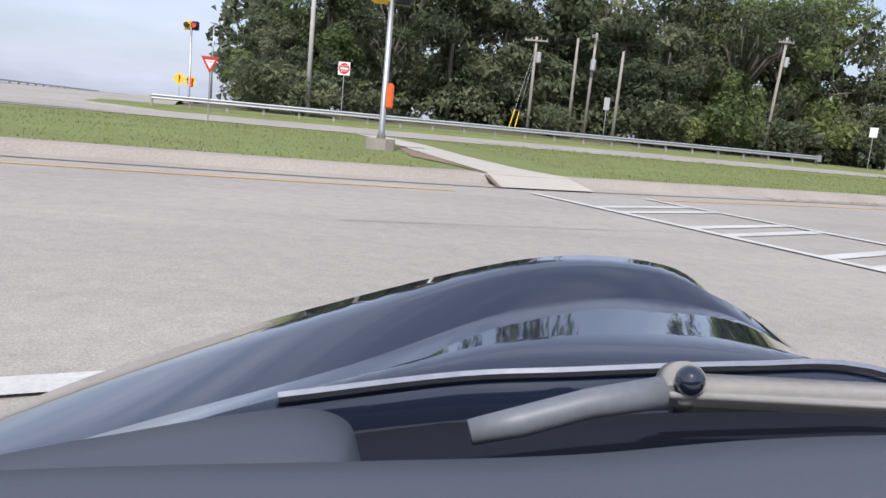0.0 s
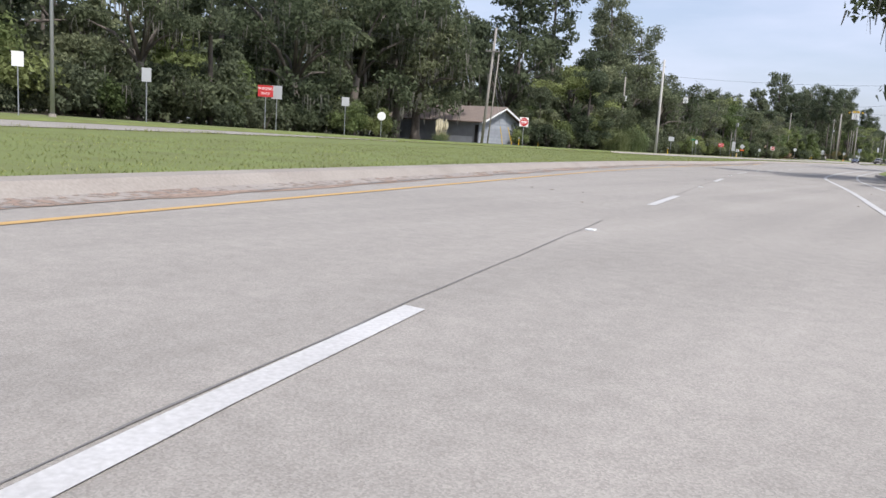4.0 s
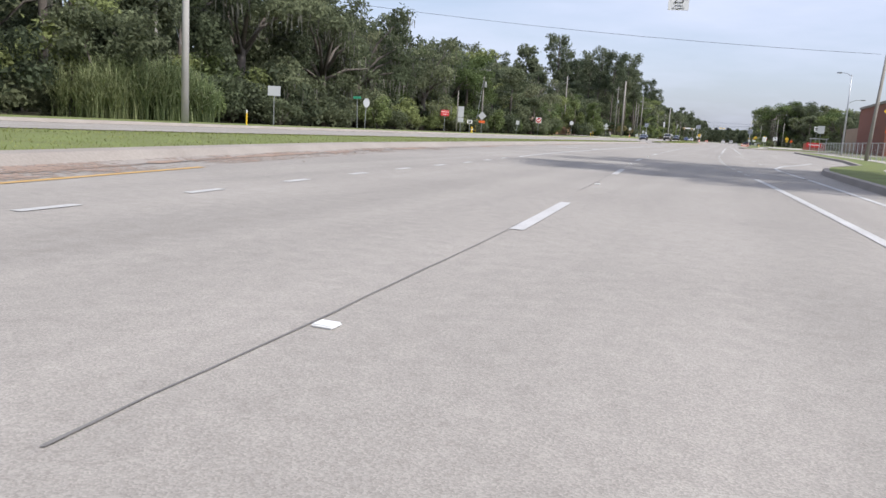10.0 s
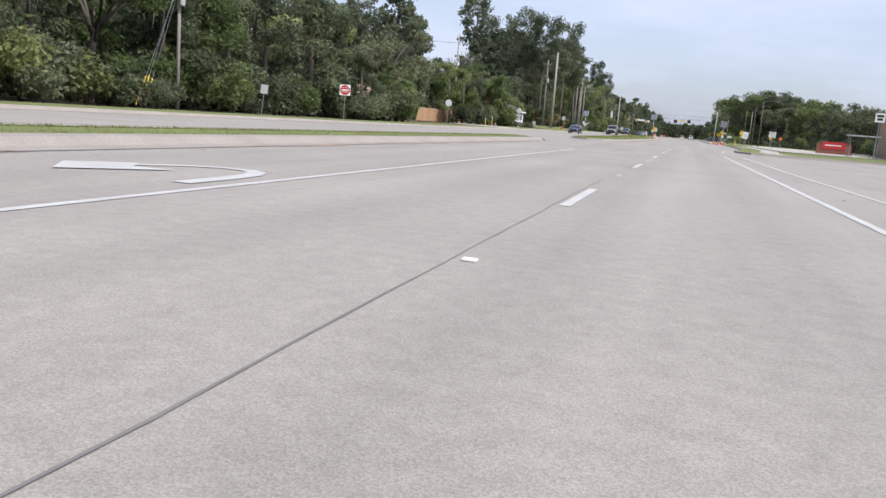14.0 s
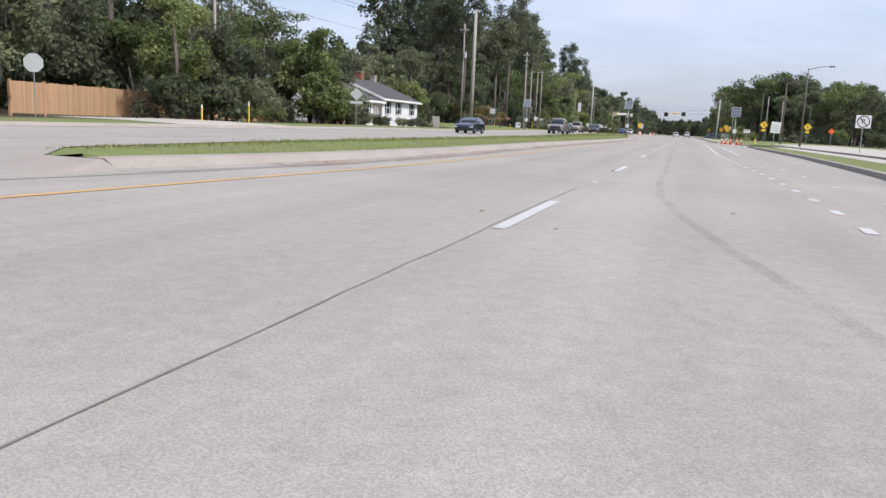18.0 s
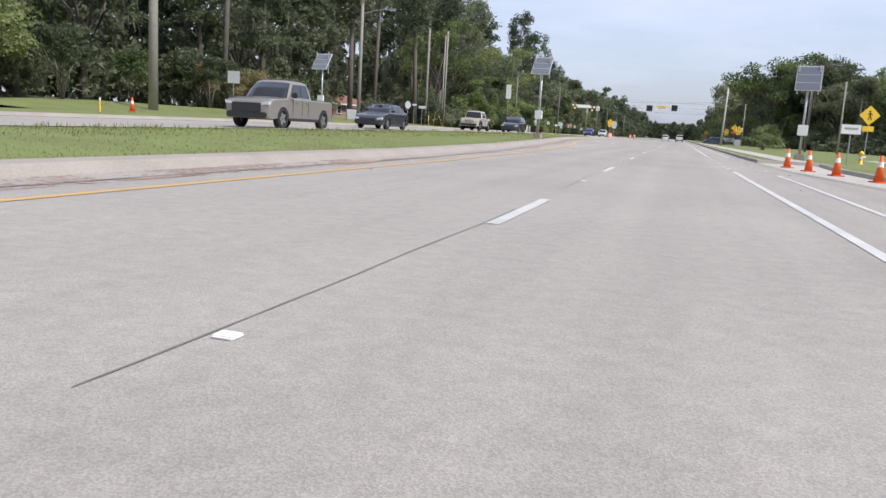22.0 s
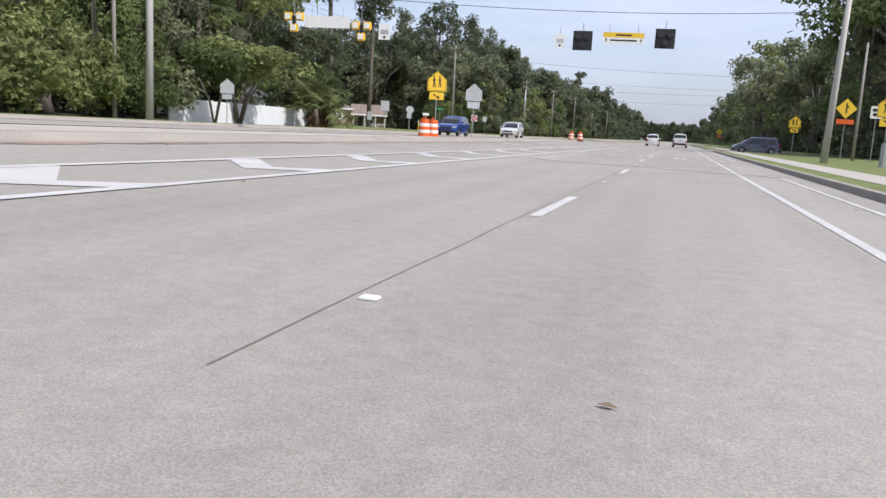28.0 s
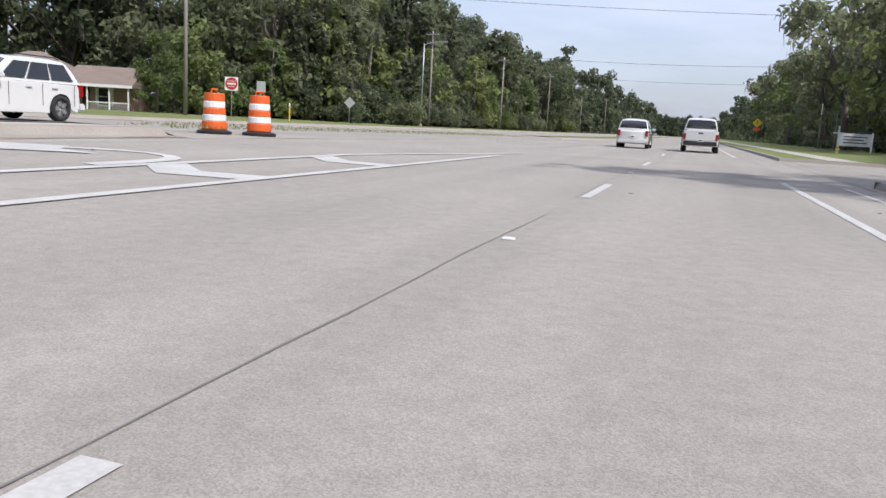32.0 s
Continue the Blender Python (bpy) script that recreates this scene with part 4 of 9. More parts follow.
def woods(name, spots, label):
    """Distant woods as one mass of leaf sprays and stems."""
    rng = np.random.default_rng(77)
    qs = []
    for x, y, h in spots:
        n = 7
        c = [(x + rng.uniform(-3, 3), y + rng.uniform(-3, 3), h * rng.uniform(0.08, 0.95), rng.uniform(1.5, 2.8), rng.uniform(1.5, 2.8), rng.uniform(1.2, 2.6)) for _ in range(n)]
        qs.append(leaf_quads(c, 470, 0.70, rng, shell=0.35))
        qs.append(np.array([[[x - 0.2, y, 0], [x + 0.2, y, 0], [x, y, h * 0.9]]]))
    ob = new(name, quads_mesh(name, np.concatenate(qs), M_LEAF_D))
    return tagged(ob, label, "woods", kind="stuff")


rw = random.Random(9)
woods("far_woods", [(rw.uniform(-95, -70), yy, rw.uniform(15, 20)) for yy in range(-58, 660, 4) if not 296 < yy < 410 or yy % 12 == 2]
      + [(rw.uniform(-75, -42), yy, rw.uniform(20, 27)) for yy in range(640, 1240, 5)]
      + [(rw.uniform(10, 45), yy, rw.uniform(19, 25)) for yy in range(640, 1240, 6)]
      + [(rw.uniform(60, 110), yy, rw.uniform(13, 18)) for yy in range(150, 640, 7)]
      + [(rw.uniform(-44, 24), rw.uniform(1120, 1290), rw.uniform(14, 20)) for _ in range(120)]
      + [(rw.uniform(-150, -98), yy, rw.uniform(15, 22)) for yy in range(-62, 640, 8) if not 310 < yy < 430]
      + [(rw.uniform(-80, 30), rw.uniform(-190, -130), rw.uniform(9, 14)) for _ in range(26)], "mixed dark green woods in the distance")

# grass blades on the median and verges
def blades(name, spots, h, label):
    rng = np.random.default_rng(3)
    p = np.array(spots)
    n = len(p)
    a = rng.random(n) * np.pi
    wd = 0.006 + 0.009 * rng.random(n)
    w = np.stack([np.cos(a) * wd, np.sin(a) * wd, 0 * a], 1)
    hh = h * (0.4 + 0.9 * rng.random(n))
    tip = np.stack([rng.normal(size=n) * 0.04, rng.normal(size=n) * 0.04, hh], 1)
    ob = new(name, quads_mesh(name, np.stack([p - w, p + w, p + tip + w * 0.2, p + tip - w * 0.2], 1), M_BLADE))
    return tagged(ob, label, "grass", kind="stuff")


rg = random.Random(2)
spots = []
for a, b, per in ((-48, -42, 1800), (-62, -51, 1800), (-42, 40, 1500), (40, 157, 620), (182.5, 345, 560), (437, 470, 200)):
    for _ in range(int((b - a) * per / 2)):
        yy = rg.uniform(a, b)
        x0, x1 = max(NEAR(yy) + 0.3, NOSE(yy)) , KERB_M(yy) - 1.12
        k = 1 - rg.random() ** 1.6
        xx = x0 + (x1 - x0) * k
        spots.append((xx, yy, level(xx, yy) + (0.115 + 0.18 * k if k < 0.5 else 0.205 - 0.14 * (k - 0.5))))
blades("grass", spots, 0.055, "short green grass of the median")
tufts = []
for _ in range(900):
    yy = rg.choice((rg.uniform(190, 346), rg.uniform(-45, 40), rg.uniform(190, 346)))
    cx = NEAR_M(yy) + rg.uniform(0.2, 1.6)
    for _k in range(14):
        xx = cx + rg.gauss(0, 0.22)
        tufts.append((xx, yy + rg.gauss(0, 0.15), level(xx, yy) + 0.13))
blades("tall_grass", tufts, 0.11, "taller unmown tufts along the median edge")

# ---- small building helpers ----


def box(bm, x0, y0, z0, x1, y1, z1, bevel=0.0):
    vs = [bm.verts.new(c) for c in ((x0, y0, z0), (x1, y0, z0), (x1, y1, z0), (x0, y1, z0), (x0, y0, z1), (x1, y0, z1), (x1, y1, z1), (x0, y1, z1))]
    fs = [bm.faces.new([vs[i] for i in q]) for q in ((3, 2, 1, 0), (4, 5, 6, 7), (0, 1, 5, 4), (1, 2, 6, 5), (2, 3, 7, 6), (3, 0, 4, 7))]
    if bevel:
        es = {e for f in fs for e in f.edges}
        bmesh.ops.bevel(bm, geom=list(es), offset=bevel, segments=2, affect="EDGES")
    return vs


def boxes(*specs, bevel=0.0):
    bm = bmesh.new()
    for s in specs:
        box(bm, *s, bevel=bevel)
    return bm


def tube(*runs, sides=8):
    """Tubes through points: each run is (points, radii)."""
    bm = bmesh.new()
    for pts, radii in runs:
        limb_tube(bm, pts, radii if isinstance(radii, (list, tuple)) else [radii] * len(pts), sides)
    return bm


def prism(poly, a, b, axis="y", bm=None):
    """A polygon of (u, w) points drawn out from a to b along an axis."""
    bm = bm or bmesh.new()
    put = {"y": lambda u, w, d: (u, d, w), "x": lambda u, w, d: (d, u, w), "z": lambda u, w, d: (u, w, d)}[axis]
    lo, hi = [bm.verts.new(put(u, w, a)) for u, w in poly], [bm.verts.new(put(u, w, b)) for u, w in poly]
    bm.faces.new(lo)
    bm.faces.new(hi[::-1])
    for i in range(len(poly)):
        j = (i + 1) % len(poly)
        bm.faces.new((lo[i], hi[i], hi[j], lo[j]))
    return bm


def ngon(n, r, turn=0.0):
    return [(r * math.sin(6.28318 * (k + turn) / n), r * math.cos(6.28318 * (k + turn) / n)) for k in range(n)]


def words(text, size, mat, parent, y, z, x=0.0, depth=0.002, name="lettering"):
    """Lettering in the built-in font, as a mesh that faces -y."""
    cu = bpy.data.curves.new(name, "FONT")
    cu.body, cu.size, cu.extrude, cu.align_x, cu.align_y = text, size, depth, "CENTER", "CENTER"
    tmp = bpy.data.objects.new(name, cu)
    scene.collection.objects.link(tmp)
    me = bpy.data.meshes.new_from_object(tmp.evaluated_get(bpy.context.evaluated_depsgraph_get()))
    bpy.data.objects.remove(tmp)
    me.transform(Matrix.Translation((x, y, z)) @ Matrix.Rotation(radians(90), 4, "X"))
    me.materials.clear()
    me.materials.append(mat)
    ob = new(name, me)
    ob.parent = parent
    return ob


def place(root, x, y, face=0.0, lean=0.0, z=None):
    """face: degrees by which the thing, built to face -y, is turned about its foot."""
    root.matrix_basis = pose(x, y, level(x, y) + 0.12 if z is None else z, 0, lean, face)
    return root


def plate(root, name, poly, y, thick, mat, label=""):
    return part(name, prism(poly, y, y + thick), mat, root, label)


def rect(w, h, z, x=0.0):
    return [(x - w / 2, z - h / 2), (x + w / 2, z - h / 2), (x + w / 2, z + h / 2), (x - w / 2, z + h / 2)]


def shape(kind, w, h, z, x=0.0):
    if kind == "rect":
        return rect(w, h, z, x)
    if kind == "oct":
        return [(x + a, z + b) for a, b in ngon(8, w / 2 / math.cos(math.pi / 8), 0.5)]
    if kind == "diamond":
        return [(x, z - w * 0.707), (x + w * 0.707, z), (x, z + w * 0.707), (x - w * 0.707, z)]
    if kind == "round":
        return [(x + a, z + b) for a, b in ngon(20, w / 2)]
    if kind == "pent":
        return [(x - w / 2, z - h / 2), (x + w / 2, z - h / 2), (x + w / 2, z + h * 0.08), (x, z + h / 2), (x - w / 2, z + h * 0.08)]
    return [(x - w / 2, z + h / 2), (x, z - h / 2), (x + w / 2, z + h / 2)]     # yield


def post(root, h, x=0.0, y=0.04, r=0.028, name="post"):
    return part(name, tube(([(x, y, -0.3), (x, y, h)], r), sides=6), M_STEEL, root)


def sign(kind, x, y, z, w=0.75, h=0.75, face=0.0, label="", name="road_sign", group="", mat=None, below=None, lean=0.0, art=None):
    """A plate on a steel post; seen from behind it is bare metal. below: (width, height, material) of a second plate."""
    root = new(name)
    g = level(x, y) + 0.12
    zc = z - g
    post(root, zc + h * 0.45)
    plate(root, "plate", shape(kind, w, h, zc), 0.0, 0.006, mat or M_ALU)
    if below:
        plate(root, "plate", rect(below[0], below[1], zc - (h if kind != "diamond" else w * 1.414) / 2 - below[1] / 2 - 0.05), 0.0, 0.006, below[2], below[3] if len(below) > 3 else "")
    if art:
        art(root, zc, w, h)
    place(root, x, y, face, lean)
    return tagged(root, label, "sign", group)


def art_dne(root, z, w, h):
    plate(root, "disc", shape("round", w * 0.92, h, z), -0.004, 0.004, M_RED, "red disc")
    plate(root, "bar", rect(w * 0.66, h * 0.13, z), -0.008, 0.004, M_SWHITE, "white bar")
    words("DO NOT", w * 0.17, M_SWHITE, root, -0.007, z + h * 0.2)
    words("ENTER", w * 0.17, M_SWHITE, root, -0.007, z - h * 0.2)


def art_wrong(root, z, w, h):
    words("WRONG", h * 0.34, M_SWHITE, root, -0.004, z + h * 0.2)
    words("WAY", h * 0.34, M_SWHITE, root, -0.004, z - h * 0.22)


def art_bars(n, mat):
    def f(root, z, w, h):
        for k in range(n):
            plate(root, "text_bar", rect(w * (0.7 - 0.12 * (k % 2)), h * 0.5 / n, z + h * (0.36 - 0.72 * (k + 0.5) / n)), -0.004, 0.004, mat, "unreadable line of writing")
    return f


def art_school(root, z, w, h):
    """Two dark walking figures as plain shapes, and an arrow plate below."""
    for dx in (-0.17, 0.13):
        x = dx * w
        plate(root, "figure", [(x - 0.07 * w, z - 0.3 * h), (x - 0.03 * w, z - 0.3 * h), (x + 0.01 * w, z - 0.1 * h), (x + 0.05 * w, z - 0.3 * h), (x + 0.1 * w, z - 0.3 * h), (x + 0.05 * w, z - 0.02 * h),
                               (x + 0.08 * w, z + 0.1 * h), (x, z + 0.16 * h), (x - 0.08 * w, z + 0.06 * h), (x - 0.02 * w, z - 0.04 * h)], -0.004, 0.004, M_BLACK, "black figure shape")
        plate(root, "figure", [(x + a, z + 0.21 * h + b) for a, b in ngon(8, 0.045 * w)], -0.004, 0.004, M_BLACK, "black figure shape")
    zb = z - h / 2 - 0.25
    plate(root, "arrow", [(-0.2 * w, zb + 0.07), (-0.16 * w, zb + 0.12), (0.06 * w, zb - 0.02), (0.1 * w, zb + 0.05), (0.17 * w, zb - 0.12), (-0.01 * w, zb - 0.11), (0.03 * w, zb - 0.06)], -0.004, 0.004, M_BLACK, "black slanting arrow")
    rim = shape("pent", w * 0.93, h * 0.93, z)
    bm = bmesh.new()
    for (a, b), (c, d) in zip(rim, rim[1:] + rim[:1]):
        prism([(a, b), (c, d), (c * 0.965, z + (d - z) * 0.965), (a * 0.965, z + (b - z) * 0.965)], -0.004, -0.001, "y", bm)
    part("border", bm, M_BLACK, root, "thin black border")


def art_arrow(root, z, w, h):
    plate(root, "arrow", [(-0.05 * w, z - 0.35 * w), (0.05 * w, z - 0.35 * w), (0.05 * w, z + 0.05 * w), (0.22 * w, z + 0.12 * w), (0.05 * w, z + 0.2 * w), (0.05 * w, z + 0.38 * w), (-0.05 * w, z + 0.38 * w)], -0.004, 0.004, M_BLACK, "black junction arrow")


def art_walk(root, z, w, h):
    """A dark walking pictogram as a plain shape."""
    plate(root, "figure", [(-0.14 * w, z - 0.34 * h), (-0.08 * w, z - 0.34 * h), (0.01 * w, z - 0.12 * h), (0.1 * w, z - 0.34 * h), (0.16 * w, z - 0.32 * h), (0.07 * w, z - 0.04 * h), (0.07 * w, z + 0.08 * h),
                           (0.18 * w, z), (0.2 * w, z + 0.04 * h), (0.05 * w, z + 0.2 * h), (-0.05 * w, z + 0.2 * h), (-0.16 * w, z + 0.06 * h), (-0.12 * w, z + 0.02 * h), (-0.04 * w, z + 0.1 * h), (-0.04 * w, z - 0.06 * h)], -0.004, 0.004, M_BLACK, "black walking shape")
    plate(root, "figure", [(a, z + 0.29 * h + b) for a, b in ngon(10, 0.065 * w)], -0.004, 0.004, M_BLACK, "black walking shape")


def art_no_parking(root, z, w, h):
    ring = ngon(28, w * 0.42)
    bm = bmesh.new()
    for (a, b), (c, d) in zip(ring, ring[1:] + ring[:1]):
        prism([(a, z + b), (c, z + d), (c * 0.84, z + d * 0.84), (a * 0.84, z + b * 0.84)], -0.004, -0.001, "y", bm)
    part("ring", bm, M_BLACK, root, "black ring")
    words("R", w * 0.52, M_BLACK, root, -0.007, z)
    plate(root, "bar", [(-0.25 * w, z + 0.29 * w), (-0.29 * w, z + 0.25 * w), (0.25 * w, z - 0.29 * w), (0.29 * w, z - 0.25 * w)], -0.009, 0.003, M_BLACK, "black slanting bar")


def art_yield(root, z, w, h):
    plate(root, "panel", [(-w * 0.27, z + h * 0.3), (0, z - h * 0.24), (w * 0.27, z + h * 0.3)], -0.004, 0.004, M_SWHITE, "white triangle")
    words("YIELD", w * 0.13, M_RED, root, -0.006, z + h * 0.18)


BACK = "bare grey back of a road sign on a steel post"
G_S = "signs along the road"
DNE = "red and white no-entry sign on a steel post"
sign("yield", -14.2, -56.7, 2.25, 0.7, 0.62, 78, "red and white triangular yield sign on a steel post", mat=M_RED, art=art_yield)
sign("rect", -28, -51, 3.42, 0.66, 0.72, 78, DNE, mat=M_SWHITE, art=art_dne)
sign("rect", -29.1, -34.9, 3.05, 0.35, 0.75, 55, BACK, group=G_S)
sign("rect", -31.5, -14.2, 3.1, 0.5, 0.68, 60, "plain white rectangular sign on a steel post", mat=M_SWHITE)
sign("rect", -32.7, -6.6, 3.1, 0.5, 0.75, 50, BACK, group=G_S)
sign("rect", -34.1, 3.4, 3.0, 1.0, 0.75, 40, "red wrong-way sign on a steel post", mat=M_RED, art=art_wrong)
sign("rect", -34.3, 4.6, 3.0, 0.7, 0.9, 40, BACK, group=G_S)
sign("rect", -36.8, 14.4, 3.0, 0.6, 0.7, 40, BACK, group=G_S)
sign("oct", -40, 23, 2.2, 0.75, 0.75, 40, "pale grey back of an octagonal sign", mat=M_SWHITE)
sign("rect", -27.0, 26.3, 2.4, 0.78, 0.78, 40, DNE, mat=M_SWHITE, art=art_dne)
sign("rect", -32.4, 81.7, 2.4, 0.8, 0.62, 25, BACK, group=G_S)
sign("oct", -33, 96.2, 2.3, 0.7, 0.7, 70, BACK, group=G_S, lean=2)
sign("rect", -33.1, 95.0, 2.65, 0.62, 0.2, 30, "small street name plate on a leaning post", mat=M_GREEN, lean=-2)
sign("rect", -33, 119.8, 2.45, 0.62, 1.15, 25, BACK, group=G_S, below=(0.62, 0.5, M_ALU))
sign("rect", -36.4, 123.9, 2.3, 1.0, 0.7, 38, "red wrong-way sign half hidden behind another sign", mat=M_RED, art=art_wrong)
sign("rect", -33, 123.0, 1.45, 0.6, 0.4, 25, "small white sign on a short post", mat=M_SWHITE, art=art_bars(2, M_BLACK))
sign("diamond", -34, 130.6, 2.3, 0.75, 0.75, 25, "grey back of a diamond sign with an orange plate below", below=(0.75, 0.28, M_ORANGE, "weathered orange plate"))
sign("rect", -36.2, 155, 1.95, 0.5, 0.62, 20, BACK, group=G_S, lean=5)
sign("rect", -36, 168.2, 2.65, 0.9, 0.9, 20, DNE, mat=M_SWHITE, art=art_dne)
sign("oct", -37, 201.5, 2.9, 0.85, 0.85, 35, BACK, group=G_S)
sign("diamond", -35, 235, 3.15, 0.8, 0.8, 25, "grey back of a diamond sign with a plate below", below=(1.1, 0.22, M_ALU))
sign("rect", -36, 289.6, 3.2, 0.8, 0.8, 20, BACK, group=G_S)
sign("rect", -33.6, 298.2, 1.35, 0.5, 0.75, 22, "small white sign on a short post", mat=M_SWHITE, art=art_bars(3, M_BLACK))
sign("oct", -35.8, 324.4, 2.8, 0.8, 0.8, 60, BACK, group=G_S)
sign("rect", -35.2, 327.6, 2.7, 0.8, 0.3, 30, "small pale street name plate on twin posts", mat=M_ALU)
sign("rect", -35.8, 326.6, 2.9, 0.6, 0.2, 60, "small pale street name blades on a pole", mat=M_ALU)
sign("rect", -31.5, 356, 6.2, 0.75, 2.0, 25, "tall narrow grey sign back on a high post")
sign("pent", -34, 395, 2.7, 0.85, 0.9, 22, BACK, group=G_S, below=(0.6, 0.3, M_ALU))
sign("round", -34, 429, 2.6, 0.7, 0.7, 22, BACK, group=G_S, below=(0.5, 0.5, M_ALU))
SCH = "yellow school crossing sign with an arrow plate"
sign("pent", -19.6, 392, 3.3, 1.0, 1.05, 20, SCH, mat=M_SYELLOW, below=(0.75, 0.38, M_SYELLOW), art=art_school)
sign("pent", -19.4, 399, 3.15, 1.0, 1.05, 20, "grey back of a school crossing sign", below=(0.75, 0.4, M_ALU))
sign("rect", -33, 419.4, 2.6, 0.75, 0.9, 20, BACK, group=G_S)
sign("rect", -40, 433, 1.8, 0.5, 0.9, 20, BACK, group=G_S)
sign("rect", -38, 446.8, 2.5, 0.75, 0.3, 30, "small white and blue sign by the drive", mat=M_SWHITE)
sign("rect", -37, 449.5, 3.3, 0.9, 0.24, 30, "green street name blades on a pole", mat=M_GREEN)
sign("oct", -40, 446.4, 2.95, 0.9, 0.9, 25, "pale grey back of an octagonal sign by the drive", mat=M_ALU)
sign("rect", -37.5, 469.2, 2.65, 0.9, 0.9, 18, DNE, mat=M_SWHITE, art=art_dne)
sign("rect", -36.3, 471, 2.6, 0.62, 0.75, 18, BACK, group=G_S)
sign("diamond", -36, 485, 2.1, 0.7, 0.7, 18, BACK, group=G_S)
sign("pent", 3.4, 399.5, 3.35, 1.15, 1.2, 5, SCH, mat=M_SYELLOW, below=(0.8, 0.42, M_SYELLOW), art=art_school)
sign("diamond", 3.4, 411, 3.7, 0.95, 0.95, 5, "yellow diamond junction sign with an orange plate", mat=M_SYELLOW, below=(1.1, 0.32, M_ORANGE), art=art_arrow)
sign("rect", 4.2, 406, 3.3, 0.7, 0.75, 5, "small white sign with dark writing", mat=M_SWHITE, art=art_bars(2, M_BLACK))
sign("pent", 3.0, 432, 3.3, 1.05, 1.1, 5, SCH, mat=M_SYELLOW, below=(0.7, 0.4, M_SYELLOW), art=art_school)
sign("diamond", 3.3, 293.0, 2.85, 0.8, 0.8, 5, "yellow diamond crossing sign beside the pavement", mat=M_SYELLOW, below=(0.6, 0.3, M_SYELLOW), art=art_walk)
sign("rect", 0.3, 281.6, 1.75, 0.8, 0.42, 0, "low white sign with a line of writing", mat=M_SWHITE, art=lambda root, z, w, h: plate(root, "text_bar", rect(w * 0.7, h * 0.22, z + h * 0.08), -0.004, 0.004, M_STEEL, "unreadable line of writing"))
sign("rect", 3.4, 279.5, 2.3, 0.5, 0.62, 0, "small orange sign back beside the pavement", mat=M_ORANGE)
sign("rect", 2.6, 271.5, 2.25, 1.05, 1.3, 0, "large leaning white notice with unreadable lines", mat=M_SWHITE, lean=4,
     art=lambda root, z, w, h: [plate(root, "panel", rect(w * 0.7, h * 0.06, z - h * 0.25 + k * h * 0.2), -0.004, 0.004, M_ALU, "unreadable line of writing") for k in range(3)])
sign("rect", 3.6, 227.7, 2.25, 0.9, 0.82, 0, "white sign with a ringed letter on a steel post", mat=M_SWHITE, art=art_no_parking)
sign("diamond", 9.9, 299.1, 2.9, 0.8, 0.8, 5, "yellow crossing sign beyond the forecourt", mat=M_SYELLOW, below=(0.6, 0.3, M_SYELLOW), art=art_walk)
sign("diamond", 10.0, 279.2, 2.15, 0.55, 0.55, 5, "small orange diamond sign beyond the forecourt", mat=M_ORANGE)
sign("rect", 8.0, 183.5, 3.9, 0.8, 0.8, 0, "white parking sign on a tall post", mat=M_SWHITE, art=art_bars(2, M_BLACK))
sign("rect", 8.0, 176.3, 3.7, 1.0, 1.2, 0, BACK, group=G_S)
sign("rect", 2.0, 73.0, 2.75, 1.0, 0.72, 5, "white rectangular sign with dark writing", mat=M_SWHITE, art=art_bars(2, M_BLACK))
sign("diamond", 2.1, 77.2, 2.6, 0.85, 0.85, 5, "yellow diamond bend sign with an orange plate", mat=M_SYELLOW, below=(0.85, 0.3, M_ORANGE), art=art_arrow)
sign("diamond", 3.0, 576, 4.0, 1.2, 1.2, 0, "yellow diamond sign far along the road", mat=M_SYELLOW, below=(1.2, 0.5, M_ORANGE), art=art_arrow)
sign("diamond", -60, -64.3, 2.75, 0.9, 0.9, 78, "yellow bend sign beside the ramp", mat=M_SYELLOW, art=art_arrow)
sign("rect", -59, -63.2, 2.6, 0.9, 0.8, 78, "yellow warning sign beside the ramp", mat=M_SYELLOW, art=art_bars(2, M_BLACK))

# ---- poles and wires ----


def crossarm(root, z, w, y=0.0):
    part("crossarm", boxes((-w / 2, y - 0.05, z - 0.06, w / 2, y + 0.05, z + 0.06)), M_POLE, root)
    for k in (-0.45, -0.2, 0.2, 0.45):
        part("insulator", tube(([(k * w, y, z + 0.05), (k * w, y, z + 0.2)], [0.035, 0.05]), sides=6), M_ALU, root)


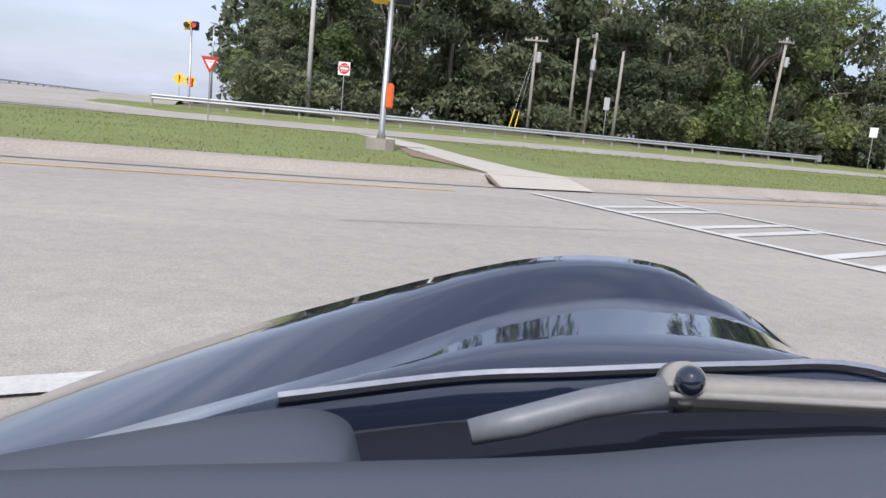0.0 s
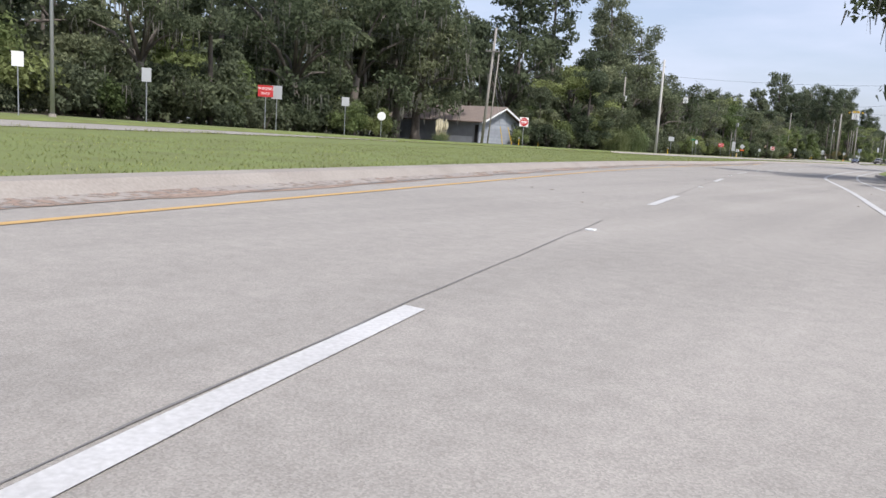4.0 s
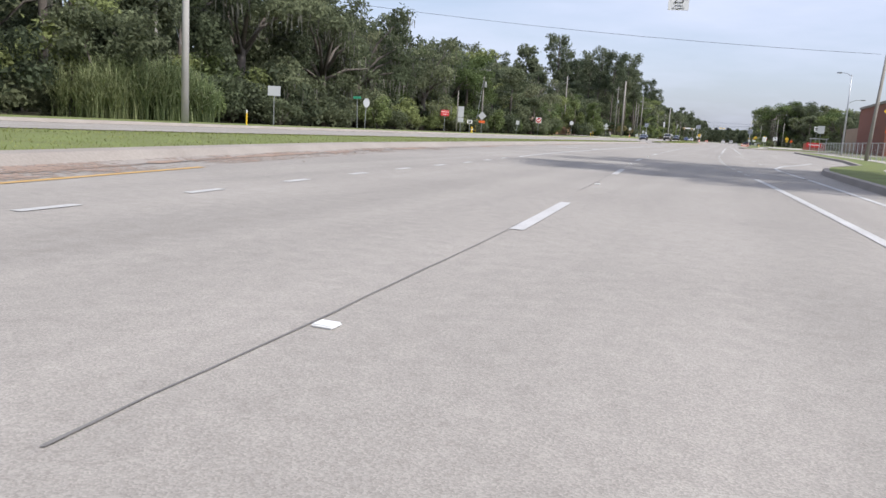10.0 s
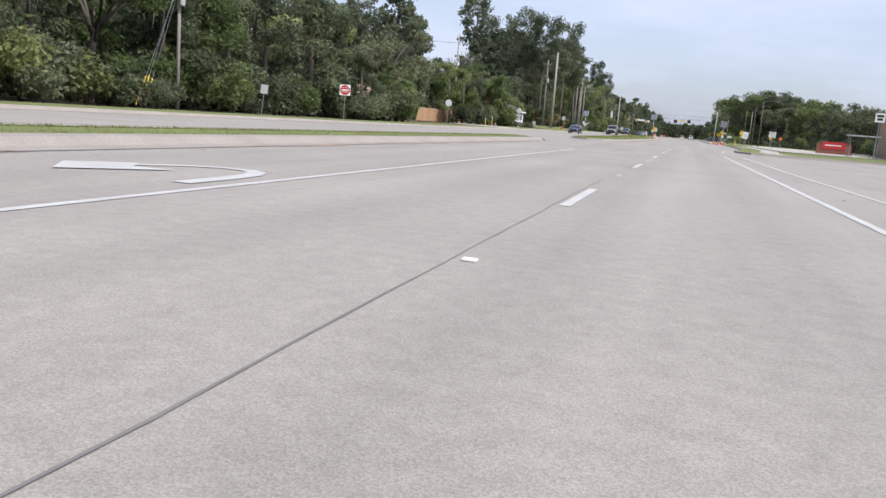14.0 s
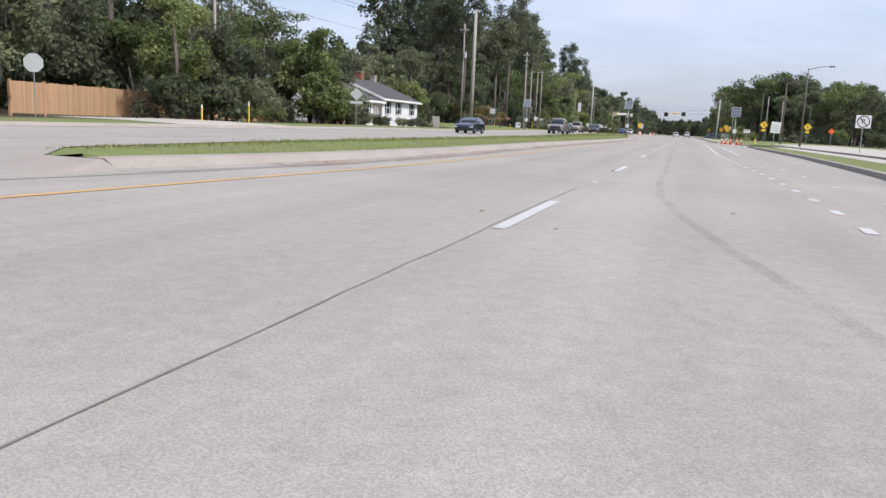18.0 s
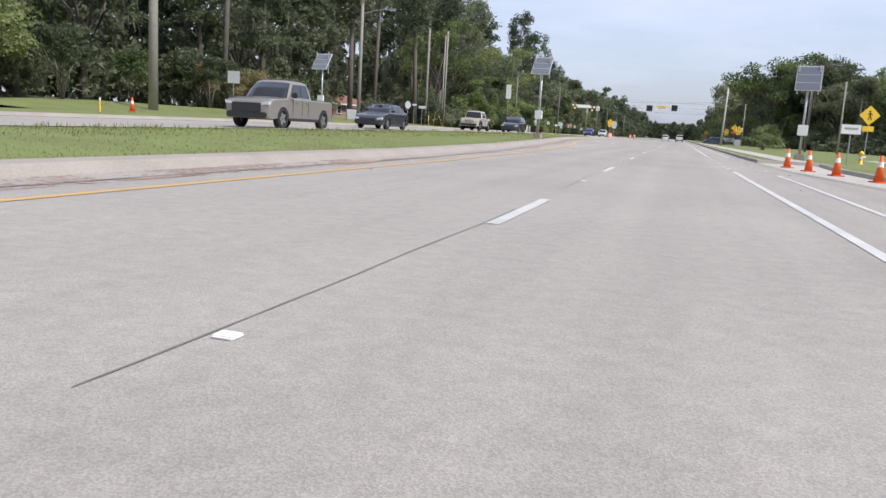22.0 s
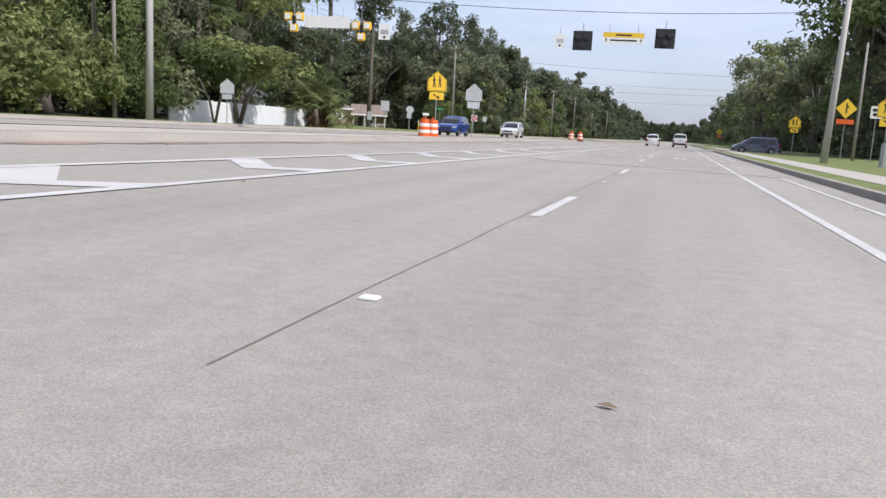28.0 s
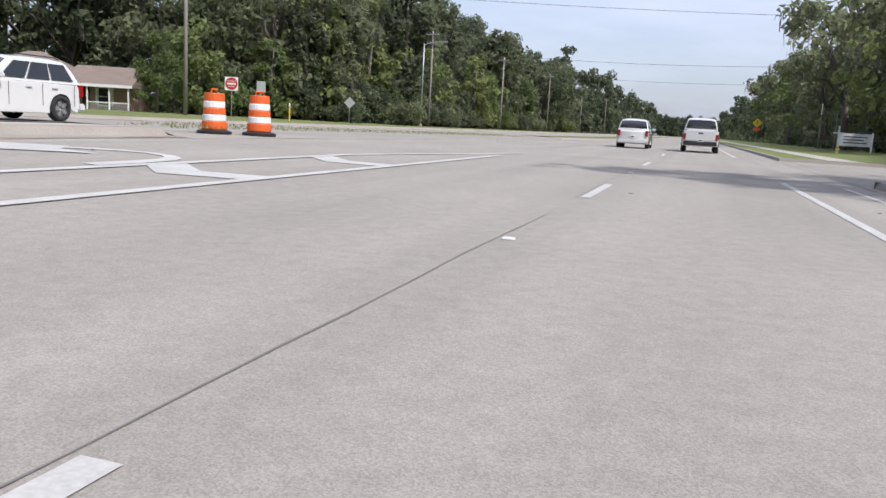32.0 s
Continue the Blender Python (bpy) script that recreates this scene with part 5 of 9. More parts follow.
def pole(x, y, h, r=0.14, mat=None, arms=(), face=0.0, lean=0.0, can=0.0, label="weathered wooden utility pole", name="utility_pole", guys=(), lamp=None):
    root = new(name)
    part("shaft", tube(([(0, 0, -0.4), (0, 0, h * 0.5), (0, 0, h)], [r, r * 0.86, r * 0.7]), sides=10), mat or M_POLE, root, smooth_faces=True)
    for z, w in arms:
        crossarm(root, z, w, -0.16)
    if can:
        part("transformer", tube(([(0.3, -0.1, can), (0.3, -0.1, can + 0.08), (0.3, -0.1, can + 0.8), (0.3, -0.1, can + 0.86)], [0.12, 0.2, 0.2, 0.1]), sides=12), M_ALU, root, "grey transformer can")
        part("bracket", boxes((0.05, -0.13, can + 0.3, 0.2, -0.07, can + 0.5)), M_STEEL, root)
    if lamp:
        z, reach = lamp
        part("lamp_arm", tube(([(0.1, 0, z), (reach * 0.5, 0, z + 0.32), (reach, 0, z + 0.4)], [0.045, 0.04, 0.03]), sides=6), M_STEEL, root)
        head = part("lamp_head", boxes((reach - 0.1, -0.14, z + 0.32, reach + 0.55, 0.14, z + 0.46), bevel=0.05), M_STEEL, root, "grey cobra-head lamp")
        part("lens", boxes((reach + 0.05, -0.1, z + 0.29, reach + 0.45, 0.1, z + 0.32)), M_SWHITE, head)
    for gx, gy, gh in guys:
        part("guy_wire", tube(([(0, 0, gh), (gx, gy, 0)], 0.012), sides=4), M_STEEL, root)
        part("guy_guard", tube(([(gx, gy, 0.0), (gx * 0.78, gy * 0.78, gh * 0.22)], 0.035), sides=6), M_SYELLOW, root, "yellow guy wire guard")
    place(root, x, y, face, lean)
    return tagged(root, label, "pole", "utility poles")


pole(-42.8, -35.7, 7.2, arms=((6.9, 1.8),), face=70, guys=((-1.0, -5.5, 6.5), (-0.5, -6.5, 5.9)), can=5.2)
pole(-41, -33.0, 7.3, 0.13)
pole(-41, -31.7, 7.8, 0.13, arms=((7.5, 0.9),), lean=2.5, can=5.0)
pole(-37, -31.0, 6.4, 0.13, lean=1.5)
pole(-43, -15, 9.6, 0.15, arms=((9.2, 1.2),), lean=3, can=7.2, face=60)
pole(-36, -52.8, 12.0, 0.17, M_CONC_POLE, label="tall smooth grey lamp pole without its arm")
pole(-36.6, 35.2, 11.5, 0.16, arms=((9.2, 1.6),), lean=4, guys=((1.2, 2.2, 8.5), (1.9, 3.0, 8.8)))
pole(-36.2, 35.7, 9.0, 0.08, lean=4, label="thin steel conduit pole beside a utility pole")
pole(-31, 71.3, 12.5, 0.2, M_CONC_POLE, label="thick pale concrete pole carrying a span wire")
pole(-39.2, 78.7, 10.8, guys=((1.5, 3.0, 9.5),), can=7.2)
pole(-34, 121.4, 4.6, 0.06, label="thin bare post behind the signs")
pole(-41.0, 152.2, 9.4, arms=((9.1, 2.0),), guys=((0.5, -4.4, 8.6), (0.8, -5.2, 8.2), (0.2, -3.6, 8.0)), can=6.6)
pole(-44, 227.1, 13.5)
pole(-37.8, 283.6, 16.5, 0.3)
pole(-40.4, 287.2, 14.8, 0.14, arms=((13.9, 1.4),), can=9.8, label="utility pole with cut-outs and a transformer can")
pole(-35.1, 309.0, 13.2, 0.18, arms=((12.6, 1.0), (11.6, 1.0), (10.6, 0.8)), lamp=(9.4, 2.6), label="utility pole with stacked crossarms and a street lamp")
pole(-42, 357.5, 13.5, guys=((-0.5, -6, 11), (0.3, -5, 10)))
pole(-40, 352, 13.5, 0.15)
pole(-42, 349.6, 14.5, 0.2, guys=((1.5, -2.8, 7.0), (2.0, 2.0, 7.0)))
pole(-37, 388.6, 10.2, 0.13)
pole(-32, 385, 13.0, 0.19, M_CONC_POLE, label="thick pale concrete pole carrying a span wire")
pole(-41, 469, 13.0, 0.15, arms=((12.4, 1.5),))
pole(-38, 512, 11.0, arms=((10.6, 1.6), (9.6, 1.2)))
pole(-38, 548, 11.5, arms=((10.9, 1.6),))
pole(-38, 590, 12, arms=((11.4, 1.6),))
pole(-38, 640, 12, arms=((11.4, 1.6),))
pole(-38, 700, 12, arms=((11.4, 1.6),))
pole(0.5, 399.3, 10.6, 0.2, M_CONC_POLE, lean=1.5, label="thick pale concrete pole carrying the crossing span wire")
pole(4.2, 99.5, 7.6, 0.14, lean=3, label="leaning brown wooden pole behind the fence")
pole(2.0, 68.3, 11.5, 0.18, M_CONC_POLE, label="pale concrete pole carrying a span wire")
pole(5.4, 417.4, 8.7, 0.12)
pole(9.5, 360, 10.0, 0.12)
pole(11.0, 345, 8.5, 0.12)
pole(8.0, 536, 6.0, 0.07, label="thin flag pole on the lawn")
pole(9.0, 530, 4.8, 0.06, label="thin flag pole on the lawn")


# lamp steel darkened to brown, the shade on it put into the colour
M_BRONZE = material("shaded_brown_steel", (0.155, 0.13, 0.115), 0.6, 0.2, dark=(0.11, 0.092, 0.08), scale=2, fine=30)


def street_lamp(x, y, h, reach, face, label, mat=None):
    root = new("street_lamp")
    part("pole", tube(([(0, 0, -0.3), (0, 0, h * 0.6), (0, 0, h)], [0.11, 0.085, 0.06]), sides=10), mat or M_STEEL, root, smooth_faces=True)
    part("base", tube(([(0, 0, -0.05), (0, 0, 0.18)], [0.2, 0.16]), sides=10), M_CONCRETE, root)
    part("arm", tube(([(0, 0, h - 0.15), (reach * 0.5, 0, h + 0.2), (reach, 0, h + 0.28)], [0.045, 0.04, 0.03]), sides=6), mat or M_STEEL, root)
    head = part("lamp_head", boxes((reach - 0.1, -0.14, h + 0.2, reach + 0.55, 0.14, h + 0.34), bevel=0.05), mat or M_STEEL, root, "grey cobra-head lamp")
    part("lens", boxes((reach + 0.05, -0.1, h + 0.17, reach + 0.45, 0.1, h + 0.2)), M_SWHITE, head)
    place(root, x, y, face)
    return tagged(root, label, "street lamp", "street lamps")


street_lamp(-32, -12.3, 11.0, 0.9, 200, "tall slim steel street lamp on the verge")
street_lamp(-75, -63, 8.4, 1.0, 170, "street lamp beside the ramp")
street_lamp(4.8, 265.4, 8.5, 2.2, 10, "brown steel street lamp beside the pavement", M_BRONZE)
street_lamp(5.2, 287.8, 8.4, 2.4, 10, "brown steel street lamp beside the pavement", M_BRONZE)
street_lamp(6.5, 338, 9.5, 2.2, 10, "brown steel street lamp beside the pavement", M_BRONZE)
street_lamp(8.0, 147, 9.8, 1.2, 160, "steel street lamp behind the fence")
street_lamp(8.6, 152, 6.8, 1.4, 0, "steel street lamp behind the fence")
street_lamp(-37, 506.3, 9.0, 2.2, 0, "steel street lamp on the far verge")


def wire(name, a, b, sag, label, r=0.012, group="overhead wires"):
    pts = []
    for k in range(13):
        t = k / 12
        pts.append((a[0] + (b[0] - a[0]) * t, a[1] + (b[1] - a[1]) * t, a[2] + (b[2] - a[2]) * t - 4 * sag * t * (1 - t)))
    ob = new(name, bm_mesh(name, tube((pts, r), sides=4), M_BLACK))
    return tagged(ob, label, "cable", group)


LINE = [(-42.8, -35.7, 8.3), (-43, -15, 10.2), (-41.9, 42.3, 10.2), (-43, 88, 10.8), (-41, 152.2, 9.4), (-44, 231, 13.2), (-40.4, 287.2, 14.6), (-35.1, 309.0, 12.8), (-42, 357.5, 13.8), (-37, 388.6, 10.6), (-41, 469, 13.0), (-38, 512, 11.4), (-38, 548, 11.8), (-38, 590, 12.2), (-38, 640, 12.2), (-38, 700, 12.2)]
for a, b in zip(LINE, LINE[1:]):
    for dx, dz in ((-0.7, 0.0), (0.7, 0.0), (0.1, -2.4)):
        wire("power_line", (a[0] + dx, a[1], a[2] + dz), (b[0] + dx, b[1], b[2] + dz), 0.6 if b[1] - a[1] < 60 else 1.1, "thin dark power line between poles", 0.014)
wire("span_wire", (-31, 71.3, 10.6), (2.0, 68.3, 9.6), 0.5, "dark span wire across the road", 0.014)
wire("span_wire", (-31, 71.3, 7.6), (2.0, 68.3, 8.0), 1.1, "dark span wire that carries the school sign", 0.014)
wire("span_wire", (-43, 88, 10.4), (4.2, 99.5, 7.4), 0.6, "dark span wire across the road", 0.014)
wire("span_wire", (-32, 385, 7.4), (0.5, 399.3, 8.2), 0.75, "dark span wire that carries the beacons", 0.018)
wire("span_wire", (-41, 469, 12), (12, 480, 11), 0.6, "dark cable across the road", 0.02)
wire("span_wire", (-41, 469, 9.6), (12, 480, 9.0), 0.6, "dark cable across the road", 0.014)
wire("span_wire", (-38, 590, 12), (14, 590, 12), 0.6, "dark cable across the road", 0.03)
wire("span_wire", (-38, 560, 13), (14, 560, 13), 0.6, "dark cable across the road", 0.03)


def hanging(kind, x, y, z, label):
    """Signs and beacons hung from a span wire."""
    root = new({"school": "school_speed_sign", "beacon": "flashing_beacon", "banner": "overhead_banner", "small": "hanging_sign", "cluster": "signal_cluster", "blank": "overhead_banner"}[kind])
    if kind == "school":
        part("panel", boxes((-0.38, 0, -0.48, 0.38, 0.02, 0.48)), M_SWHITE, root)
        plate(root, "header", rect(0.7, 0.2, 0.36), -0.004, 0.004, M_SYELLOW, "yellow header strip")
        words("SCHOOL", 0.14, M_BLACK, root, -0.007, 0.36)
        words("SPEED LIMIT", 0.11, M_BLACK, root, -0.004, 0.17)
        words("25", 0.4, M_BLACK, root, -0.004, -0.1)
        words("WHEN", 0.1, M_BLACK, root, -0.004, -0.32)
        words("FLASHING", 0.1, M_BLACK, root, -0.004, -0.42)
        for s in (-1, 1):
            b = part("beacon", boxes((s * 0.68 - 0.15, -0.02, 0.12, s * 0.68 + 0.15, 0.2, 0.44), bevel=0.02), M_BLACK, root, "black beacon housing")
            part("lens", tube(([(s * 0.68, -0.02, 0.28), (s * 0.68, -0.05, 0.28)], [0.1, 0.09]), sides=14), M_SYELLOW, b)
            part("arm", boxes((min(s * 0.38, s * 0.54), 0.0, 0.27, max(s * 0.38, s * 0.54), 0.03, 0.3)), M_STEEL, root)
        part("hanger", tube(([(0, 0.01, 0.48), (0, 0.01, 0.85)], 0.02), sides=6), M_STEEL, root)
    elif kind == "beacon":
        part("backplate", boxes((-0.55, 0.0, -0.55, 0.55, 0.03, 0.55), bevel=0.012), M_BLACK, root)
        for i, (px, pz) in enumerate(((-0.26, 0.22), (0.26, 0.22), (0.0, -0.24))):
            part("visor", tube(([(px, 0.02, pz), (px, -0.16, pz + 0.01)], [0.17, 0.18]), sides=14), M_BLACK, root)
        part("hanger", tube(([(0, 0.02, 0.55), (0, 0.02, 1.0)], 0.02), sides=6), M_STEEL, root)
    elif kind == "banner":
        part("panel", boxes((-1.15, 0, -0.32, 1.15, 0.02, 0.32)), M_SWHITE, root)
        plate(root, "header", rect(2.3, 0.28, 0.18), -0.004, 0.004, M_SYELLOW, "yellow header strip")
        plate(root, "text_bar", rect(0.9, 0.09, 0.18), -0.008, 0.004, M_BLACK, "unreadable line of writing")
        plate(root, "text_bar", rect(1.5, 0.09, -0.12), -0.004, 0.004, M_BLACK, "unreadable line of writing")
        for s in (-1, 1):
            plate(root, "symbol", rect(0.07, 0.16, -0.12, s * 0.98), -0.004, 0.004, M_BLACK)
            part("hanger", tube(([(s * 0.8, 0.01, 0.32), (s * 0.8, 0.01, 0.75)], 0.015), sides=6), M_STEEL, root)
    elif kind == "blank":
        part("panel", boxes((-1.15, 0, -0.28, 1.15, 0.02, 0.28)), M_SWHITE, root, "white back of the banner")
        for s in (-1, 1):
            part("hanger", tube(([(s * 0.8, 0.01, 0.28), (s * 0.8, 0.01, 0.7)], 0.015), sides=6), M_STEEL, root)
    elif kind == "small":
        part("panel", boxes((-0.3, 0, -0.38, 0.3, 0.02, 0.38)), M_SWHITE, root)
        plate(root, "text_bar", rect(0.4, 0.22, 0.0), -0.004, 0.004, M_ALU, "grey unreadable writing")
        plate(root, "symbol", [(a, b - 0.26) for a, b in ngon(10, 0.07)], -0.004, 0.004, M_BLACK)
        part("hanger", tube(([(0, 0.01, 0.38), (0, 0.01, 0.8)], 0.015), sides=6), M_STEEL, root)
    else:
        for i, (px, pz) in enumerate(((-0.3, 0.15), (0.3, 0.15), (0.0, -0.38))):
            h = part("housing", boxes((px - 0.2, -0.12, pz - 0.2, px + 0.2, 0.12, pz + 0.2), bevel=0.04), M_SYELLOW, root, "yellow signal housing seen from behind")
            part("cap", boxes((px - 0.13, -0.15, pz - 0.13, px + 0.13, -0.12, pz + 0.13)), M_SWHITE, h)
        part("hub", boxes((-0.06, -0.1, -0.3, 0.06, 0.1, 0.2)), M_BLACK, root)
        part("hanger", tube(([(0, 0, 0.3), (0, 0, 0.8)], 0.02), sides=6), M_STEEL, root)
    root.matrix_basis = pose(x, y, z, 0, 0, 6)
    return tagged(root, label, "sign" if kind in ("school", "small", "banner", "blank") else "signal", "things hung over the road")


hanging("school", -7.0, 69.6, 6.15, "white and yellow school speed sign between two beacons")
hanging("small", -27.5, 71.0, 7.4, "small white sign hung from a span wire")
hanging("beacon", -13.1, 399.0, 6.35, "black beacon with three dark lenses over the road")
hanging("beacon", -8.5, 399.4, 6.6, "black beacon with three dark lenses over the road")
hanging("banner", -10.8, 399.2, 6.55, "white banner with a yellow header over the road")
hanging("small", -14.4, 398.9, 6.3, "small white sign beside the beacons")
hanging("cluster", -25.9, 388.0, 5.75, "yellow signal heads seen from behind")
hanging("blank", -24.4, 388.6, 5.75, "white back of an overhead banner")
hanging("cluster", -22.9, 389.4, 5.55, "yellow signal heads seen from behind")
hanging("small", -21.9, 390.0, 5.5, "small pale sign back hung from the wire")


def signal_post(x, y, h, face, label, red):
    root = new("traffic_signal")
    part("foundation", prism([(a, b) for a, b in ngon(8, 0.34, 0.5)], 0, 0.32, "z"), M_CONCRETE, root, "pale octagonal concrete foot")
    part("pole", tube(([(0, 0, 0.3), (0, 0, 0.5), (0, 0, h)], [0.11, 0.07, 0.06]), sides=12), M_STEEL, root, smooth_faces=True)
    for s in (-1, 1):
        b = part("signal_head", boxes((s * 0.24 - 0.2, -0.12, h - 0.1, s * 0.24 + 0.2, 0.14, h + 0.42), bevel=0.04), M_SYELLOW if s < 0 else M_BLACK, root, "yellow signal housing" if s < 0 else "black signal head")
        part("visor", tube(([(s * 0.24, -0.12, h + 0.17), (s * 0.24, -0.3, h + 0.17)], [0.15, 0.16]), sides=14), M_BLACK, b)
        if s > 0 and red:
            part("lens", tube(([(s * 0.24, -0.13, h + 0.17), (s * 0.24, -0.305, h + 0.17)], [0.12, 0.12]), sides=14), M_REDLIGHT, b, "lit red lens")
    part("push_button", boxes((0.05, -0.1, 1.0, 0.2, 0.12, 1.55), bevel=0.03), M_ORANGE, root, "orange pedestrian signal box")
    place(root, x, y, face)
    return tagged(root, label, "traffic light", "traffic signals on posts")


M_REDLIGHT = material("red_light", (0.8, 0.02, 0.02), 0.4, emit=1.2)
signal_post(-1.0, -51.5, 3.35, 80, "pedestal traffic signal on a concrete foot in the median", False)
signal_post(-34, -60.0, 4.5, 78, "pedestal traffic signal with a lit red lens", True)



def slab_bar(p, q, n, z0, z1):
    """A straight wall piece from p to q, n being half its thickness."""
    bm = bmesh.new()
    vs = [bm.verts.new((c.x, c.y, z)) for z in (z0, z1) for c in (p + n, p - n, q - n, q + n)]
    for f in ((0, 1, 2, 3), (7, 6, 5, 4), (0, 4, 5, 1), (1, 5, 6, 2), (2, 6, 7, 3), (3, 7, 4, 0)):
        bm.faces.new([vs[i] for i in f])
    return bm


# ---- guard rail ----
rail_root = new("guard_rail")
gy0 = [(-60.9 + i * 1.9) for i in range(23)]
profile = [(0.0, 0.42), (0.05, 0.46), (0.0, 0.52), (0.0, 0.56), (0.05, 0.62), (0.0, 0.68)]
bm = bmesh.new()
rings = []
for yy in gy0:
    xx = FAR(yy) - 0.9
    rings.append([bm.verts.new((xx + a, yy, level(xx, yy) + 0.1 + b)) for a, b in profile])
for a, b in zip(rings, rings[1:]):
    for k in range(len(profile) - 1):
        bm.faces.new((a[k], a[k + 1], b[k + 1], b[k]))
ob = part("rail", bm, M_STEEL, rail_root)
ob.data.materials[0] = M_STEEL
for yy in gy0:
    xx = FAR(yy) - 1.05
    part("post", boxes((xx - 0.07, yy - 0.06, level(xx, yy) - 0.2, xx + 0.07, yy + 0.06, level(xx, yy) + 0.76)), M_POLE, rail_root)
xx = FAR(-19) - 0.9
part("end_terminal", boxes((xx - 0.2, -19.2, level(xx, -19) + 0.4, xx + 0.15, -18.9, level(xx, -19) + 0.85), bevel=0.03), M_STEEL, rail_root, "square end terminal")
tagged(rail_root, "galvanised steel guard rail on wooden posts", "guard rail")

# ---- barrels, cones, posts, hydrants ----


def barrel(x, y):
    root = new("traffic_barrel")
    part("base", tube(([(0, 0, 0), (0, 0, 0.06), (0, 0, 0.1)], [0.42, 0.42, 0.31]), sides=20), M_BLACK, root, "black rubber base")
    zs = [(0.1, 0.3, M_ORANGE), (0.3, 0.285, M_SWHITE), (0.46, 0.272, M_ORANGE), (0.62, 0.258, M_SWHITE), (0.78, 0.245, M_ORANGE), (0.98, 0.228, None)]
    for (z0, r0, m), (z1, r1, _) in zip(zs, zs[1:]):
        part("band", tube(([(0, 0, z0), (0, 0, z0 + 0.02), (0, 0, z1 - 0.02), (0, 0, z1)], [r0 - 0.012, r0, r1 + 0.012, r1]), sides=20), m, root, smooth_faces=False)
    part("handle", tube(([(-0.1, 0, 0.97), (-0.09, 0, 1.07), (0.09, 0, 1.07), (0.1, 0, 0.97)], 0.025), sides=6), M_ORANGE, root)
    place(root, x, y, random.Random(int(x * 100)).uniform(0, 90), z=level(x, y) + 0.01)
    return tagged(root, "orange and white banded traffic barrel on a black base", "traffic barrel", "traffic barrels")


for x, y in ((-19.5, 389.9), (-19.3, 390.7), (-18.6, 439.3), (-17.7, 439.9)):
    barrel(x, y)


def cone(x, y):
    root = new("traffic_cone")
    part("base", boxes((-0.19, -0.19, 0, 0.19, 0.19, 0.035), bevel=0.01), M_ORANGE, root)
    part("cone_body", tube(([(0, 0, 0.03), (0, 0, 0.74)], [0.14, 0.03]), sides=16), M_ORANGE, root, smooth_faces=True)
    part("collar", tube(([(0, 0, 0.42), (0, 0, 0.56)], [0.083, 0.064]), sides=16), M_SWHITE, root, "white reflective collar")
    place(root, x, y, 20, z=level(x, y) + (0.16 if x < -30 else 0.018))
    return tagged(root, "orange traffic cone with a white collar", "traffic cone", "row of traffic cones")


for x, y in ((-2.9, 275.6), (-2.6, 272.4), (-2.2, 269.6), (-1.7, 266.4), (-1.3, 265.2)):
    cone(x, y)


def marker(x, y, h=1.25, mat=None, label="yellow plastic marker post with a white cap"):
    root = new("marker_post")
    part("post", tube(([(0, 0, -0.2), (0, 0, h * 0.8)], 0.045), sides=8), mat or M_SYELLOW, root)
    part("cap", tube(([(0, 0, h * 0.8), (0, 0, h)], [0.046, 0.04]), sides=8), M_SWHITE, root)
    place(root, x, y)
    return tagged(root, label, "marker post", "marker posts")


for x, y, h in ((-39.5, 193, 1.4), (-34.6, 211.5, 1.0), (-35.2, 217.7, 1.35), (-31.2, 77, 0.9), (-41.5, 57, 1.1), (-33.5, 470, 1.2), (-34.5, 275.1, 0.7), (-36, 291, 0.7), (-34.5, 296, 0.7), (-40.2, 49.5, 0.9), (-38.5, 445.5, 1.2), (-37, 441, 1.1)):
    marker(x, y, h)


def hydrant(x, y):
    root = new("fire_hydrant")
    part("barrel", tube(([(0, 0, 0), (0, 0, 0.05), (0, 0, 0.06), (0, 0, 0.5), (0, 0, 0.52), (0, 0, 0.62), (0, 0, 0.7)], [0.15, 0.15, 0.1, 0.1, 0.13, 0.11, 0.03]), sides=14), M_SYELLOW, root, smooth_faces=True)
    part("outlet", tube(([(-0.2, 0, 0.38), (0.2, 0, 0.38)], 0.055), sides=10), M_SWHITE, root)
    part("front_outlet", tube(([(0, -0.2, 0.36), (0, 0, 0.36)], 0.07), sides=10), M_SWHITE, root)
    place(root, x, y)
    return tagged(root, "small yellow fire hydrant with white outlets", "fire hydrant", "fire hydrants")


cone(-34.5, 277.5)
hydrant(1.8, 286.3)
hydrant(4.8, 500)
hydrant(-34.2, 127.5)


